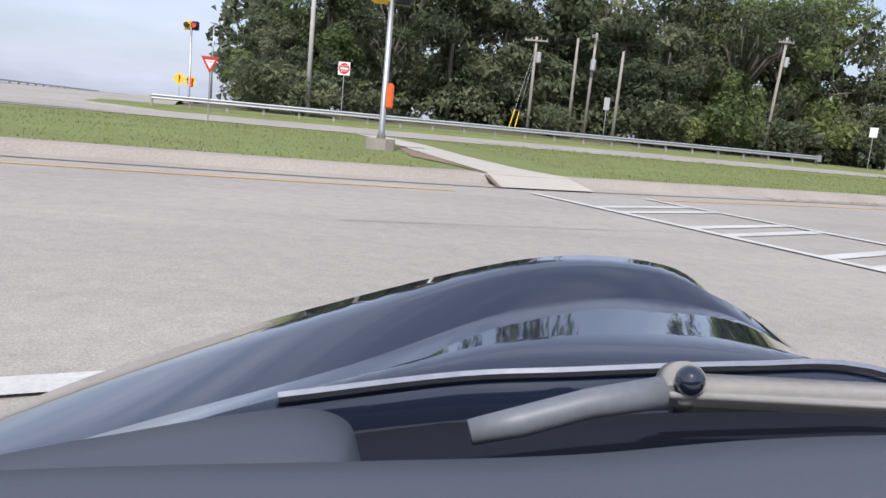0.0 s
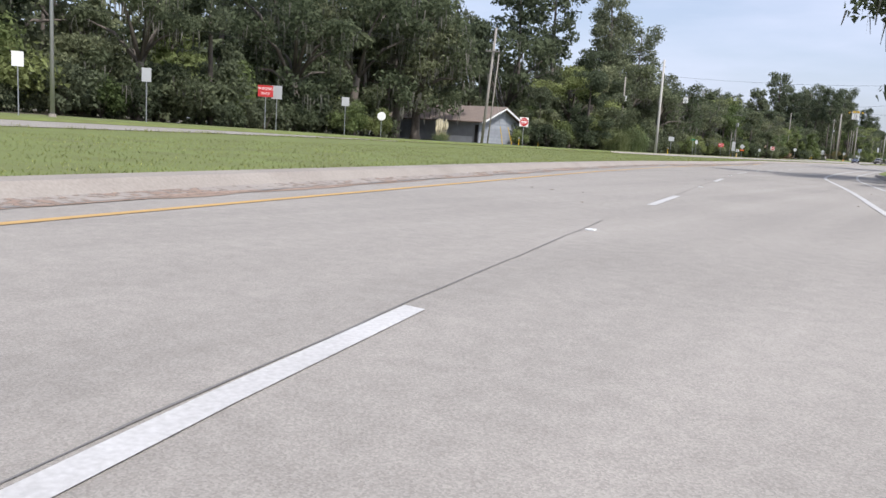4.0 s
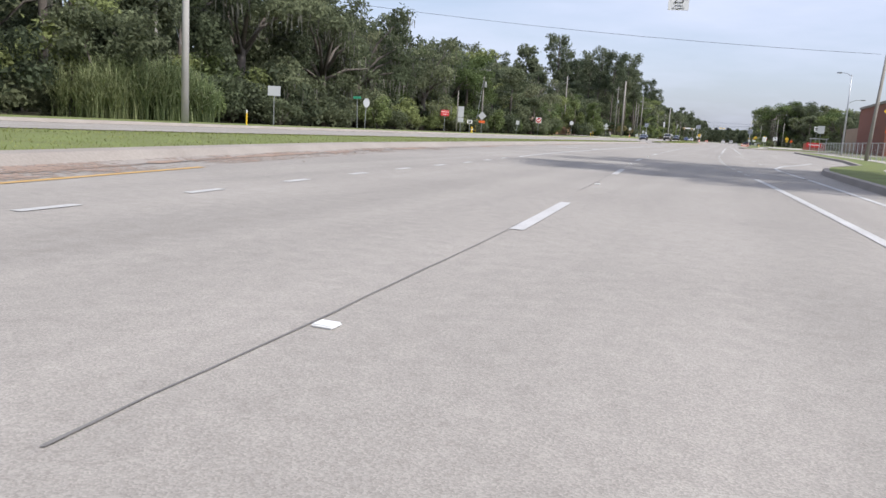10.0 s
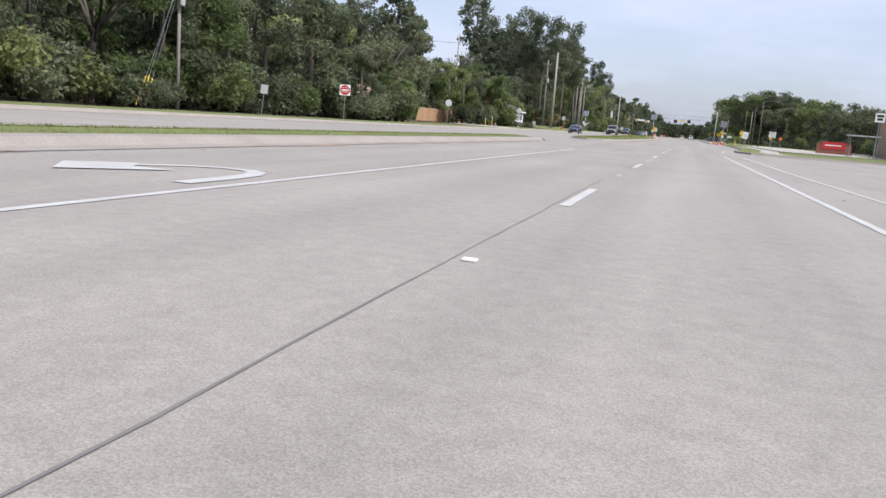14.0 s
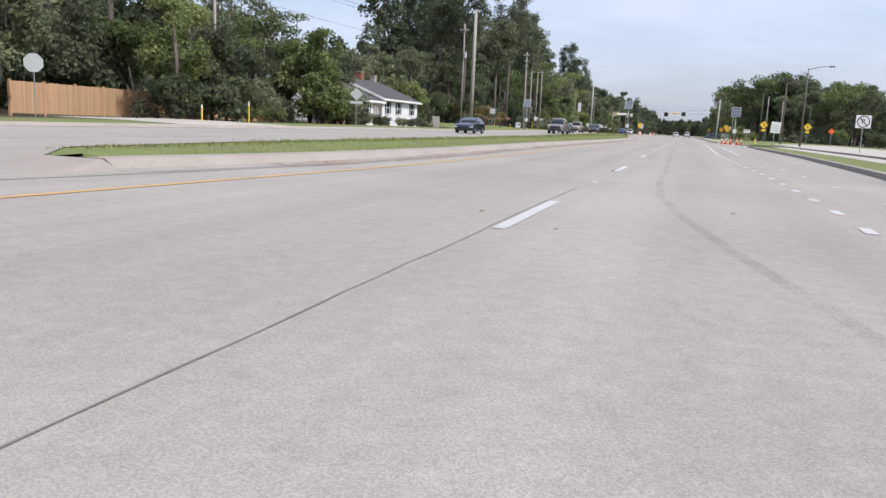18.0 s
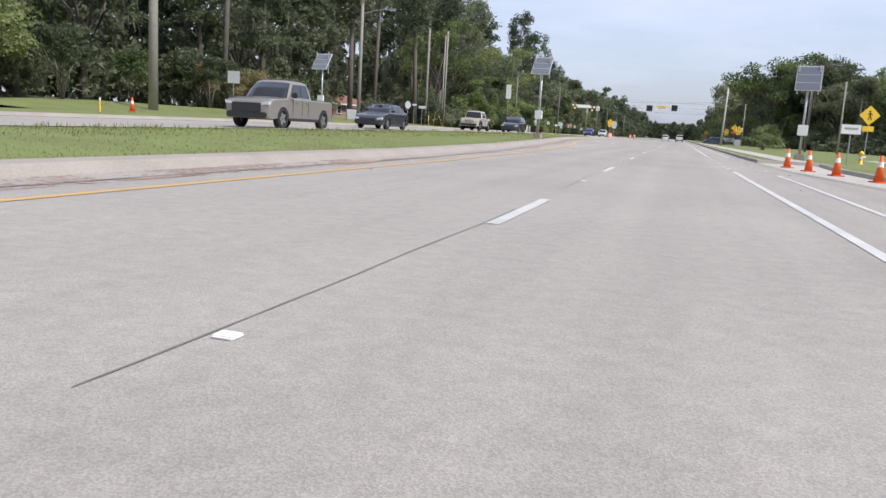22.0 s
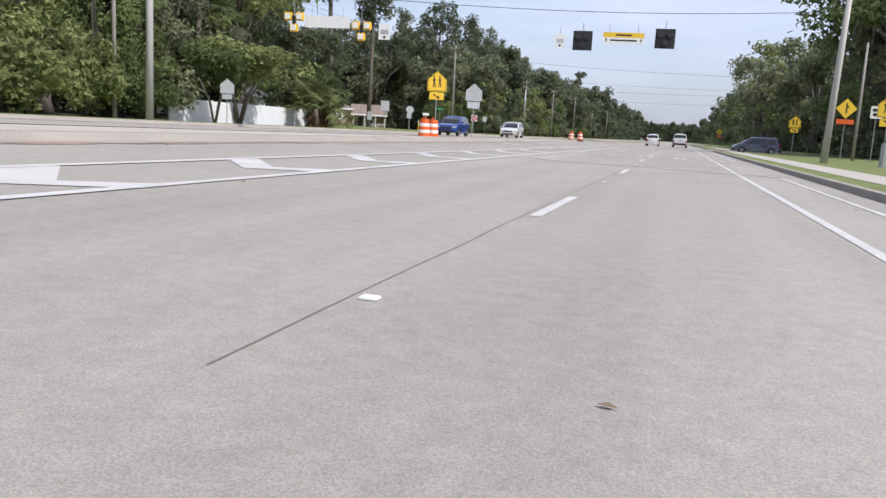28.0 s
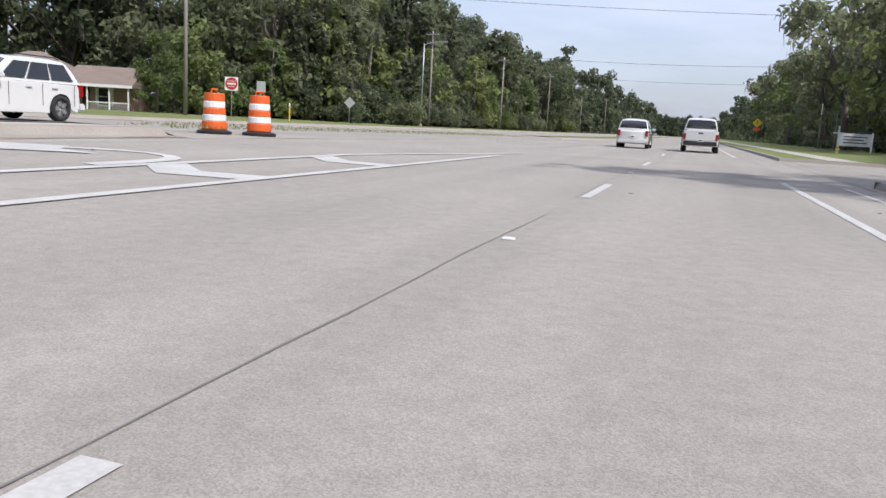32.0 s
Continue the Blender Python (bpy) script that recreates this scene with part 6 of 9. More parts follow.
def solar(x, y, z, label, face=-10, tip=-32):
    root = new("solar_sign_post")
    g = level(x, y) + 0.12
    h = z - g
    part("foundation", boxes((-0.25, -0.25, -0.1, 0.25, 0.25, 0.35), bevel=0.06), M_CONCRETE, root, "pale concrete foot")
    part("pole", tube(([(0, 0, 0.3), (0, 0, h)], [0.07, 0.055]), sides=10), M_STEEL, root, smooth_faces=True)
    part("cabinet", boxes((-0.24, -0.22, 1.3, 0.26, -0.08, 1.85), bevel=0.02), M_SWHITE, root, "pale battery cabinet")
    part("strut", tube(([(0, 0, h - 0.7), (0, -0.1, h - 0.1)], 0.025), sides=6), M_STEEL, root)
    for sx in (-0.5, 0.5):
        part("bracket", boxes((sx - 0.03, -0.05, h - 0.75, sx + 0.03, -0.01, h + 0.75)), M_ALU, root)
    tilt = Matrix.Rotation(radians(tip), 4, "X")
    fr = part("panel_frame", boxes((-0.62, -0.02, -0.66, 0.62, 0.03, 0.66)), M_ALU, root, "aluminium panel frame")
    fr.matrix_local = Matrix.Translation((0, -0.1, h + 0.05)) @ tilt
    for k in range(3):
        c = part("solar_panel", boxes((-0.57, -0.035, -0.61 + k * 0.42, 0.57, -0.02, -0.61 + k * 0.42 + 0.36)), M_SOLAR, fr, "grey-blue solar panel")
    place(root, x, y, face)
    return tagged(root, label, "solar panel", "solar panels on posts")


M_SOLAR = material("solar_cells", (0.17, 0.185, 0.21), 0.4, dark=(0.13, 0.145, 0.17), scale=6, fine=30)
solar(-31.5, 293.8, 4.7, "tilted solar panel on a steel post with a cabinet")
solar(-15.9, 293.7, 4.95, "tilted solar panel on a steel post in the median")
solar(-0.9, 287.4, 4.3, "tilted solar panel on a steel post beside the pavement", tip=-14)

cab = new("utility_cabinet")
part("body", boxes((-0.55, -0.3, 0, 0.55, 0.3, 1.25), bevel=0.03), M_ALU, cab)
part("door", boxes((-0.5, -0.315, 0.1, -0.01, -0.3, 1.15), (0.01, -0.315, 0.1, 0.5, -0.3, 1.15)), M_ALU, cab)
part("plinth", boxes((-0.65, -0.4, -0.1, 0.65, 0.4, 0.05)), M_CONCRETE, cab)
place(cab, 3.2, 396.5)
tagged(cab, "pale grey metal utility cabinet on a plinth", "cabinet")
cab2 = copy_thing(cab, pose(-36.3, 310.2, level(-36.3, 310.2) + 0.1, 0, 0, 30))
cab2.scale = (0.85, 0.85, 0.75)
cab3 = copy_thing(cab, pose(-35.6, 311.8, level(-35.6, 311.8) + 0.1, 0, 0, 30))
cab3.scale = (0.35, 0.5, 0.75)

# ---- crosswalks, gore, arrows ----


def flat(name, poly, label, mat=None, z=0.009):
    """A painted shape on the road; poly lists its corners."""
    ob = mesh_object(name, [(x, y, z + level(x, y)) for x, y in poly], [tuple(range(len(poly)))], mat or M_WHITE)
    return tagged(ob, label, kind="structure")


def bar(a, b, w, label="painted white road marking", name="road_marking", mat=None, z=0.013, ends=None):
    """A painted band from a to b, w wide; ends gives the direction of its cut ends."""
    p, q = Vector(a), Vector(b)
    d = (q - p).normalized()
    n = Vector(ends).normalized() * (w / 2) if ends else Vector((-d.y, d.x)) * (w / 2)
    k = max(1, int((q - p).length / 0.5))
    v = []
    for i in range(k + 1):
        c = p.lerp(q, i / k)
        v += [(c + s * n) for s in (1, -1)]
    ob = mesh_object(name, [(c.x, c.y, z + level(c.x, c.y)) for c in v], [(2 * i, 2 * i + 1, 2 * i + 3, 2 * i + 2) for i in range(k)], mat or M_WHITE)
    return tagged(ob, label, kind="structure")


# crossing at the start: two long lines with pairs of bars
CW = "white line of the marked crossing"
bar((5.6, -49.9), (14.0, -47.57), 0.15, CW)
bar((5.0, -47.8), (15.0, -45.05), 0.15, CW)
for k in range(4):
    for j in (0.0, 0.5):
        x = 7.05 + 1.68 * k + j
        yb = -49.9 + (x - 5.6) * 0.278
        bar((x, yb), (x - 1.08, -47.8 + (x - 6.08) * 0.275), 0.19, "white bar across the marked crossing", z=0.009, ends=(1, 0.28))
bar((14.75, -55.6), (14.2, -53.85), 0.16, "white stop line")
# crossing near the school
NEAR_P, FAR_P = ((-19.0, 392.3), (-13.4, 393.9), (-12.2, 394.2), (-3.6, 392.6)), ((-19.0, 394.1), (-15.3, 395.4), (-12.3, 396.3), (-3.6, 394.6))
NEAR_L, FAR_L = [(lambda x, q=q: float(np.interp(x, [p[0] for p in q], [p[1] for p in q]))) for q in (NEAR_P, FAR_P)]
for q in (NEAR_P, FAR_P):
    for u, v in zip(q, q[1:]):
        bar(u, v, 0.2, CW)
for k in range(-1, 6):
    for j in (0.0, 0.42):
        x = -7.2 - 1.78 * k + j
        bar((x, NEAR_L(x)), (x - 0.06, FAR_L(x)), 0.25, "white bar across the marked crossing", z=0.009, ends=(1, -0.2))
bar((-12.6, 379.8), (-4.4, 377.0), 0.3, "white stop line before the crossing")
bar((-16.6, 378.4), (-14.3, 379.1), 0.3, "white stop line before the crossing")
# gores
G_E, G_C = "white edge of the painted gore", "white chevron of the painted gore"
bar((-12.75, 350.0), (-12.55, 392.5), 0.16, G_E)
bar((-14.55, 356.5), (-14.15, 379.0), 0.16, G_E)
bar((-14.15, 379.0), (-14.0, 392.5), 0.16, G_E)
bar((-12.55, 392.5), (-12.3, 397.5), 0.16, G_E, z=0.018)
bar((-14.0, 392.5), (-14.1, 397.0), 0.16, G_E, z=0.018)
for k in range(7):
    y0 = 358.2 + 4.6 * k
    flat("road_marking", [(-14.5 + 0.07 * k, y0 + 1.1), (-14.4 + 0.07 * k, y0 + 1.9), (-13.4, y0 + 0.75), (-12.62, y0 + 1.9), (-12.62, y0 + 1.1), (-13.5, y0)], G_C)
bar((-12.3, 397.5), (-12.45, 444.0), 0.16, G_E)
bar((-14.1, 397.0), (-13.9, 437), 0.16, G_E)
bar((-13.9, 437), (-12.5, 447), 0.16, G_E)
for k in range(9):
    y0 = 399.0 + 4.47 * k
    flat("road_marking", [(-14.02, y0 + 0.7), (-13.95, y0 + 1.45), (-13.2, y0 + 0.75), (-12.38, y0 + 1.3), (-12.38, y0 + 0.6), (-13.3, y0)], G_C)


def turn_arrow(x, y, label="white curved turning arrow painted on the road"):
    """A stem that bends back to the left, with a broad head."""
    pts = [(1.22, 0.2), (1.22, 0.7), (1.2, 1.2), (1.14, 1.75), (1.0, 2.1), (0.75, 2.3), (0.4, 2.3), (0.05, 2.1), (-0.2, 1.8), (-0.42, 1.45)]
    v = []
    for k, (a, b) in enumerate(pts):
        p, q = pts[max(0, k - 1)], pts[min(len(pts) - 1, k + 1)]
        n = math.hypot(q[0] - p[0], q[1] - p[1])
        w = 0.12 if k < 6 else 0.1
        nx, ny = -(q[1] - p[1]) / n * w, (q[0] - p[0]) / n * w
        v += [(a - nx, b - ny), (a + nx, b + ny)]
    m = len(v)
    v += [(-1.05, 1.0), (-0.45, 0.2), (0.38, 1.3), (-0.2, 1.24), (-0.5, 1.72)]
    f = [(2 * k, 2 * k + 2, 2 * k + 3, 2 * k + 1) for k in range(len(pts) - 1)] + [(m, m + 1, m + 2, m + 3, m + 4)]
    return tagged(mesh_object("turn_arrow", [(x + a, y + b, level(x + a, y + b) + (0.0095 if k < m else 0.0135)) for k, (a, b) in enumerate(v)], f, M_WHITE), label, kind="structure")


turn_arrow(-13.9, 113.2)
turn_arrow(-13.2, 82.8)
turn_arrow(-14.2, 318.0)
turn_arrow(-15.4, 430.0)
# raised markers between the dashes, and the tar seam under the lane line
for y in [(p + q + 3.05) / 2 for p, q in zip(DASHES, DASHES[1:]) if q < 560 and not 380 < p < 390]:
    mk = new("road_stud")
    part("body", boxes((-0.05, -0.045, 0, 0.05, 0.045, 0.016), bevel=0.006), M_SWHITE, mk)
    mk.matrix_basis = pose(LANE(y), y, 0.0)
    tagged(mk, "small white reflective road stud between lane dashes", "road stud", "road studs")
rj = random.Random(31)
sv, sf = [], []
y = -60.0
while y < 760:
    end = y + rj.uniform(3, 16)
    base, n = len(sv), 0
    wob = rj.uniform(-0.015, 0.015)
    while y < end:
        wob = max(-0.035, min(0.035, wob + rj.uniform(-0.012, 0.012)))
        w = rj.uniform(0.003, 0.009)
        for s in (-1, 1):
            x2 = LANE(y) - 0.10 + wob + s * w
            sv.append((x2, y, level(x2, y) + 0.005))
        n += 1
        y += rj.uniform(0.25, 0.6)
    sf += [(base + 2 * i, base + 2 * i + 1, base + 2 * i + 3, base + 2 * i + 2) for i in range(n - 1)]
    y += rj.uniform(0.2, 4.0)
tagged(mesh_object("tar_seam", sv, sf, M_SEAM), "thin broken seam beside the lane line", kind="structure")
rs = random.Random(8)
for a, b, x0, x1, n in ((-30, 370, -12.5, -5.5, 13), (408, 460, -16, -6, 2)):
    for _ in range(n):
        yy = rs.uniform(a, b)
        base = LANE(yy) + rs.choice((-3.2, -2.4, 1.7, 2.6))
        pts = [(base + rs.uniform(-0.08, 0.08), yy + 0.55 * i) for i in range(rs.randint(6, 22))]
        if 165 < yy < 190:
            continue
        v, f = [], []
        for i, (px, py) in enumerate(pts):
            w = 0.002 + 0.003 * rs.random()
            v += [(px - w, py, 0.005), (px + w, py, 0.005)]
            if i:
                f.append((2 * i - 2, 2 * i - 1, 2 * i + 1, 2 * i))
        tagged(mesh_object("road_crack", v, f, M_SEAM), "thin dark crack in the asphalt", kind="structure")
drain = new("storm_drain")
part("grate", boxes(*[(-0.55 + 0.14 * k, -0.3, 0.0, -0.47 + 0.14 * k, 0.3, 0.03) for k in range(8)]), M_STEEL, drain)
# solid black plate, painted as the shade of the pit below the bars
part("opening", boxes((-0.6, -0.33, -0.01, 0.6, 0.33, 0.008)), M_BLACK, drain)
part("hood", boxes((-0.65, 0.3, 0.0, 0.65, 0.55, 0.16), bevel=0.02), M_CONCRETE, drain)
drain.matrix_basis = pose(-17.4, 436.0, 0.012, 0, 0, 15)
tagged(drain, "dark storm drain grate in the gutter", "drain")

# fallen leaves and grit on the road
rl = random.Random(44)
lv, lf = [], []
for _ in range(420):
    yy = rl.uniform(-45, 470)
    xx = KERB_M(yy) + 0.1 + (KERB_R(yy) - KERB_M(yy) - 0.3) * (rl.random() if rl.random() < 0.45 else rl.choice((0.02, 0.98)) * rl.uniform(0.6, 1.0) ** 0.2)
    if abs(xx) > 40:
        continue
    a, s = rl.uniform(0, 6.28), rl.uniform(0.02, 0.055)
    c, d = math.cos(a) * s, math.sin(a) * s
    z = level(xx, yy) + 0.008
    b = len(lv)
    lv += [(xx - c, yy - d, z), (xx + d * 0.4, yy - c * 0.4, z + 0.012), (xx + c, yy + d, z + 0.004), (xx - d * 0.4, yy + c * 0.4, z + 0.01)]
    lf.append((b, b + 1, b + 2, b + 3))
tagged(mesh_object("fallen_leaves", lv, lf, M_DIRT), "dry fallen leaves and grit scattered on the road", "leaves", kind="stuff")
# parapet of the bridge at the top of the ramp
bp_ = new("bridge_parapet")
A_, B_ = Vector((-87.4, -88.9)), Vector((-129.4, -87.4))
for k in range(14):
    p, q = A_.lerp(B_, k / 14), A_.lerp(B_, (k + 0.93) / 14)
    zt = 1.3 - 0.25 * k / 14
    u = (q - p).normalized()
    n = Vector((-u.y, u.x)) * 0.12
    part("post", boxes((p.x - 0.12, p.y - 0.12, zt - 1.6, p.x + 0.12, p.y + 0.12, zt)), M_CONC_POLE, bp_)
    part("rail", slab_bar(p, q, n, zt - 0.22, zt - 0.02), M_STEEL, bp_)
    part("wall", slab_bar(p, q, n, zt - 1.3, zt - 0.42), M_CONC_POLE, bp_)
tagged(bp_, "grey bridge parapet with a steel rail above the ramp", "parapet")

# dirt washed along the gutter joint and on the kerb
rd = random.Random(17)
dv, df = [], []
for a, b, n in ((-46, 158, 150), (191, 340, 120), (346, 436, 60)):
    for _ in range(n):
        yy, ln, wd = rd.uniform(a, b), rd.uniform(0.5, 3.2), rd.choice((0.06, 0.1, 0.16, 0.34)) * rd.uniform(0.6, 1.3)
        side = rd.choice((-0.10, -0.03, 0.06, 0.14))
        k = max(4, int(ln / 0.3))
        base = len(dv)
        lift = rd.uniform(0.004, 0.008)
        for i in range(k + 1):
            t = i / k
            y2 = yy + ln * t
            if y2 > b:
                y2 = b
            w = wd * math.sin(math.pi * t) ** 0.6 * rd.uniform(0.6, 1.2) + 0.004
            for s in (-1, 1):
                x2 = KERB_M(y2) + side + s * w / 2
                dv.append((x2, y2, level(x2, y2) + max(0.0, 0.006 - 0.037 * (x2 - KERB_M(y2))) + lift))
        df += [(base + 2 * i, base + 2 * i + 1, base + 2 * i + 3, base + 2 * i + 2) for i in range(k)]
tagged(mesh_object("gutter_dirt", dv, df, M_GRIT), "reddish dirt and grit washed along the gutter", "dirt", kind="stuff")


def worn_line(pts, w, mat, label, seed, name):
    """A thin uneven line on the road through pts, broken here and there."""
    r = random.Random(seed)
    xs, ys = [p[0] for p in pts], [p[1] for p in pts]
    n = int((ys[-1] - ys[0]) / 0.5)
    v, f = [], []
    for i in range(n + 1):
        y = ys[0] + (ys[-1] - ys[0]) * i / n
        x = float(np.interp(y, ys, xs)) + r.gauss(0, min(0.018, w * 0.3) if w < 0.05 else 0.006)
        h = w * (r.uniform(0.3, 1.0) if w < 0.05 else r.uniform(0.85, 1.0)) / 2
        v += [(x - h, y, 0.005 + level(x, y)), (x + h, y, 0.005 + level(x, y))]
        if i and (w >= 0.05 or r.random() < 0.86):
            f.append((2 * i - 2, 2 * i - 1, 2 * i + 1, 2 * i))
    return tagged(mesh_object(name, v, f, mat), label, kind="structure")


CR = "faint uneven crack along the wheel track"
worn_line([(-10.6, 20), (-11.2, 40), (-12.0, 62), (-12.9, 90)], 0.012, M_MARK, CR, 3, "road_crack")
worn_line([(-12.5, 142), (-12.95, 152), (-12.9, 164)], 0.03, M_SEAM, "dark crack where the turning lane line ends", 13, "road_crack")
worn_line([(-6.1, 174.2), (-6.45, 176), (-6.62, 176.9), (-6.86, 178.2), (-7.21, 180.4), (-7.5, 183), (-7.62, 187), (-7.6, 190)], 0.13, M_TRACK, "curved dark tyre track across the asphalt", 21, "tyre_mark")
worn_line([(-7.6, 190), (-7.75, 205), (-7.9, 236)], 0.13, M_TRACK, "long dark tyre track beside the lane line", 22, "tyre_mark")
worn_line([(-12.9, 74), (-12.2, 78.5), (-11.3, 80.4)], 0.16, M_TRACK, "dark smear of rubber on the asphalt", 23, "tyre_mark")
worn_line([(-13.75, 302), (-13.8, 316), (-13.9, 345)], 0.016, M_MARK, CR, 4, "road_crack")
worn_line([(-12.3, 296), (-12.4, 330)], 0.012, M_MARK, CR, 5, "road_crack")
worn_line([(-11.6, 403), (-12.6, 404.0)], 0.3, M_TRACK, "dark smear of rubber on the asphalt", 8, "tyre_mark")
flat("oil_stain", [(-11.25, 77.75), (-10.9, 77.6), (-10.4, 77.35), (-9.9, 77.45), (-9.35, 77.7), (-9.4, 77.95), (-9.9, 77.8), (-10.3, 77.85), (-10.7, 77.95), (-11.1, 77.95)], "dark oily stain on the asphalt", M_STAIN, 0.006)

# ---- understory, reeds, palms, pampas ----
ru = np.random.default_rng(12)


def understory(name, rows, mat, label, n=90, size=0.24):
    qs = []
    for x, y, h in rows:
        g = level(x, y)
        c = [(x + ru.uniform(-1.6, 1.6), y + ru.uniform(-1.6, 1.6), g + h * ru.uniform(0.1, 0.85), ru.uniform(0.7, 1.5), ru.uniform(0.7, 1.5), h * ru.uniform(0.15, 0.32)) for _ in range(5)]
        qs.append(leaf_quads(c, n, size, ru, shell=0.4))
    return tagged(new(name, quads_mesh(name, np.concatenate(qs), mat)), label, "undergrowth", kind="stuff")


def open_sky(x, y):
    return y < -57 - max(0.0, -34 - x) * 0.06


front, back = [], []
for yy in np.arange(-58, 650, 1.7):
    for k, (d, h) in enumerate(((14.5, 2.6), (18.5, 4.2), (24, 5.5), (31, 6.5), (39, 8.0))):
        x = FAR(yy) - d - ru.uniform(-1.5, 1.5) - (3 if yy < 0 else 0)
        if blocked(x, yy) and not blocked(x - 9, yy):
            continue
        if blocked(x, yy) or open_sky(x, yy):
            continue
        (front if k < 2 else back).append((x, yy, h * ru.uniform(0.7, 1.35)))
understory("undergrowth", front, M_LEAF, "tangled green undergrowth along the wood's edge", 120, 0.2)
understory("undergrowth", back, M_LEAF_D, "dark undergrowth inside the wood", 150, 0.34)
right = [(ru.uniform(14, 22) + max(0, (440 - yy)) * 0.13, yy, ru.uniform(2, 4.5)) for yy in np.arange(380, 640, 2.2)]
right += [(ru.uniform(24, 34) + max(0, (440 - yy)) * 0.16, yy, ru.uniform(4, 7)) for yy in np.arange(330, 640, 2.2)]
lawn_back = [(ru.uniform(-84, -72) - (9 if 468 < yy < 496 else 0), yy, ru.uniform(3.5, 6.5)) for yy in np.arange(425, 505, 1.3)] + [(ru.uniform(-72, -52), ru.uniform(424, 432), ru.uniform(2.5, 5)) for _ in range(26)] + [(ru.uniform(-78, -52), ru.uniform(496, 502), ru.uniform(3, 6)) for _ in range(26)]
lawn_back += [(FAR(yy) - ru.uniform(16, 26), yy, ru.uniform(3, 6)) for yy in np.arange(645, 1200, 3.0)] + [(ru.uniform(12, 24), yy, ru.uniform(3, 6)) for yy in np.arange(640, 1200, 3.0)]
understory("undergrowth", lawn_back, M_LEAF, "green hedge and undergrowth behind the lawns", 130, 0.3)
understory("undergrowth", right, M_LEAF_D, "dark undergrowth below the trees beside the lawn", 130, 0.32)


def strips(name, roots, length, width, mat, label, category, spread=0.35, segs=4, kind="", parent=None):
    """Arching narrow leaves, each a bent ribbon."""
    qs = []
    for x, y, z, ln in roots:
        a = ru.uniform(0, 6.283)
        out = ru.uniform(0.15, 1.0) * spread
        p = np.array([x, y, z])
        w = np.array([-math.sin(a), math.cos(a), 0]) * width
        for k in range(segs):
            t0, t1 = k / segs, (k + 1) / segs
            f = lambda t: p + np.array([math.cos(a) * out * ln * t * t * 1.6, math.sin(a) * out * ln * t * t * 1.6, ln * (t - 0.42 * out * t * t * t * 2)])
            q0, q1 = f(t0), f(t1)
            k0, k1 = 1 - t0 * 0.7, 1 - t1 * 0.8
            qs.append([q0 - w * k0, q0 + w * k0, q1 + w * k1, q1 - w * k1])
    ob = new(name, quads_mesh(name, np.array(qs), mat))
    if parent:
        ob.parent = parent
        return tagged(ob, label)
    return tagged(ob, label, category, kind=kind)


cane = new("cane_thicket")
for dy in range(6):
    roots = [(ru.uniform(-38.5, -35.0), 69.6 + dy * 1.7 + ru.uniform(0, 2.1), 0.1, ru.uniform(1.7, 2.7) + 1.6 * math.sin(math.pi * (dy + 0.5) / 6)) for _ in range(170)]
    strips("cane_clump", roots, 1, 0.035, M_REED, "", "", 0.62, 5, parent=cane)
    roots = [(x, y, z + ru.uniform(0.25, 0.8) * h, 1.2) for x, y, z, h in roots for _k in range(3)]
    strips("cane_leaves", roots, 1, 0.03, M_REED, "", "", 0.9, 3, parent=cane)
tagged(cane, "tall thicket of pale green cane beside the road", "cane")


def pampas(x, y, s=1.0):
    root = new("pampas_grass")
    strips("blades", [(ru.uniform(-0.5, 0.5), ru.uniform(-0.5, 0.5), 0, ru.uniform(0.9, 1.5) * s) for _ in range(220)], 1, 0.012, M_REED, "arching green blades", "", 0.8, 4, parent=root)
    for k in range(12):
        a, o = ru.uniform(0, 6.28), ru.uniform(0.05, 0.55)
        e = (math.cos(a) * o, math.sin(a) * o, ru.uniform(1.5, 2.2) * s)
        part("plume", tube(([(e[0] * 0.4, e[1] * 0.4, 0.4), (e[0] * 0.8, e[1] * 0.8, e[2] * 0.72), e, (e[0] * 1.1, e[1] * 1.1, e[2] + 0.45)], [0.01, 0.02, 0.085, 0.015]), sides=7), M_PLUME, root, "cream feathery plume")
    place(root, x, y)
    return tagged(root, "pampas grass with cream plumes near the old house", "ornamental grass", "pampas grass clumps")


M_PLUME = material("plume", (0.62, 0.56, 0.40), 1.0, dark=(0.48, 0.42, 0.28), scale=10, fine=60)
for x, y in ((-41.0, 33.6), (-41.6, 34.8), (-42.4, 36.6), (-41.8, 35.8)):
    pampas(x, y, 0.85 if x < -41.3 else 0.65)


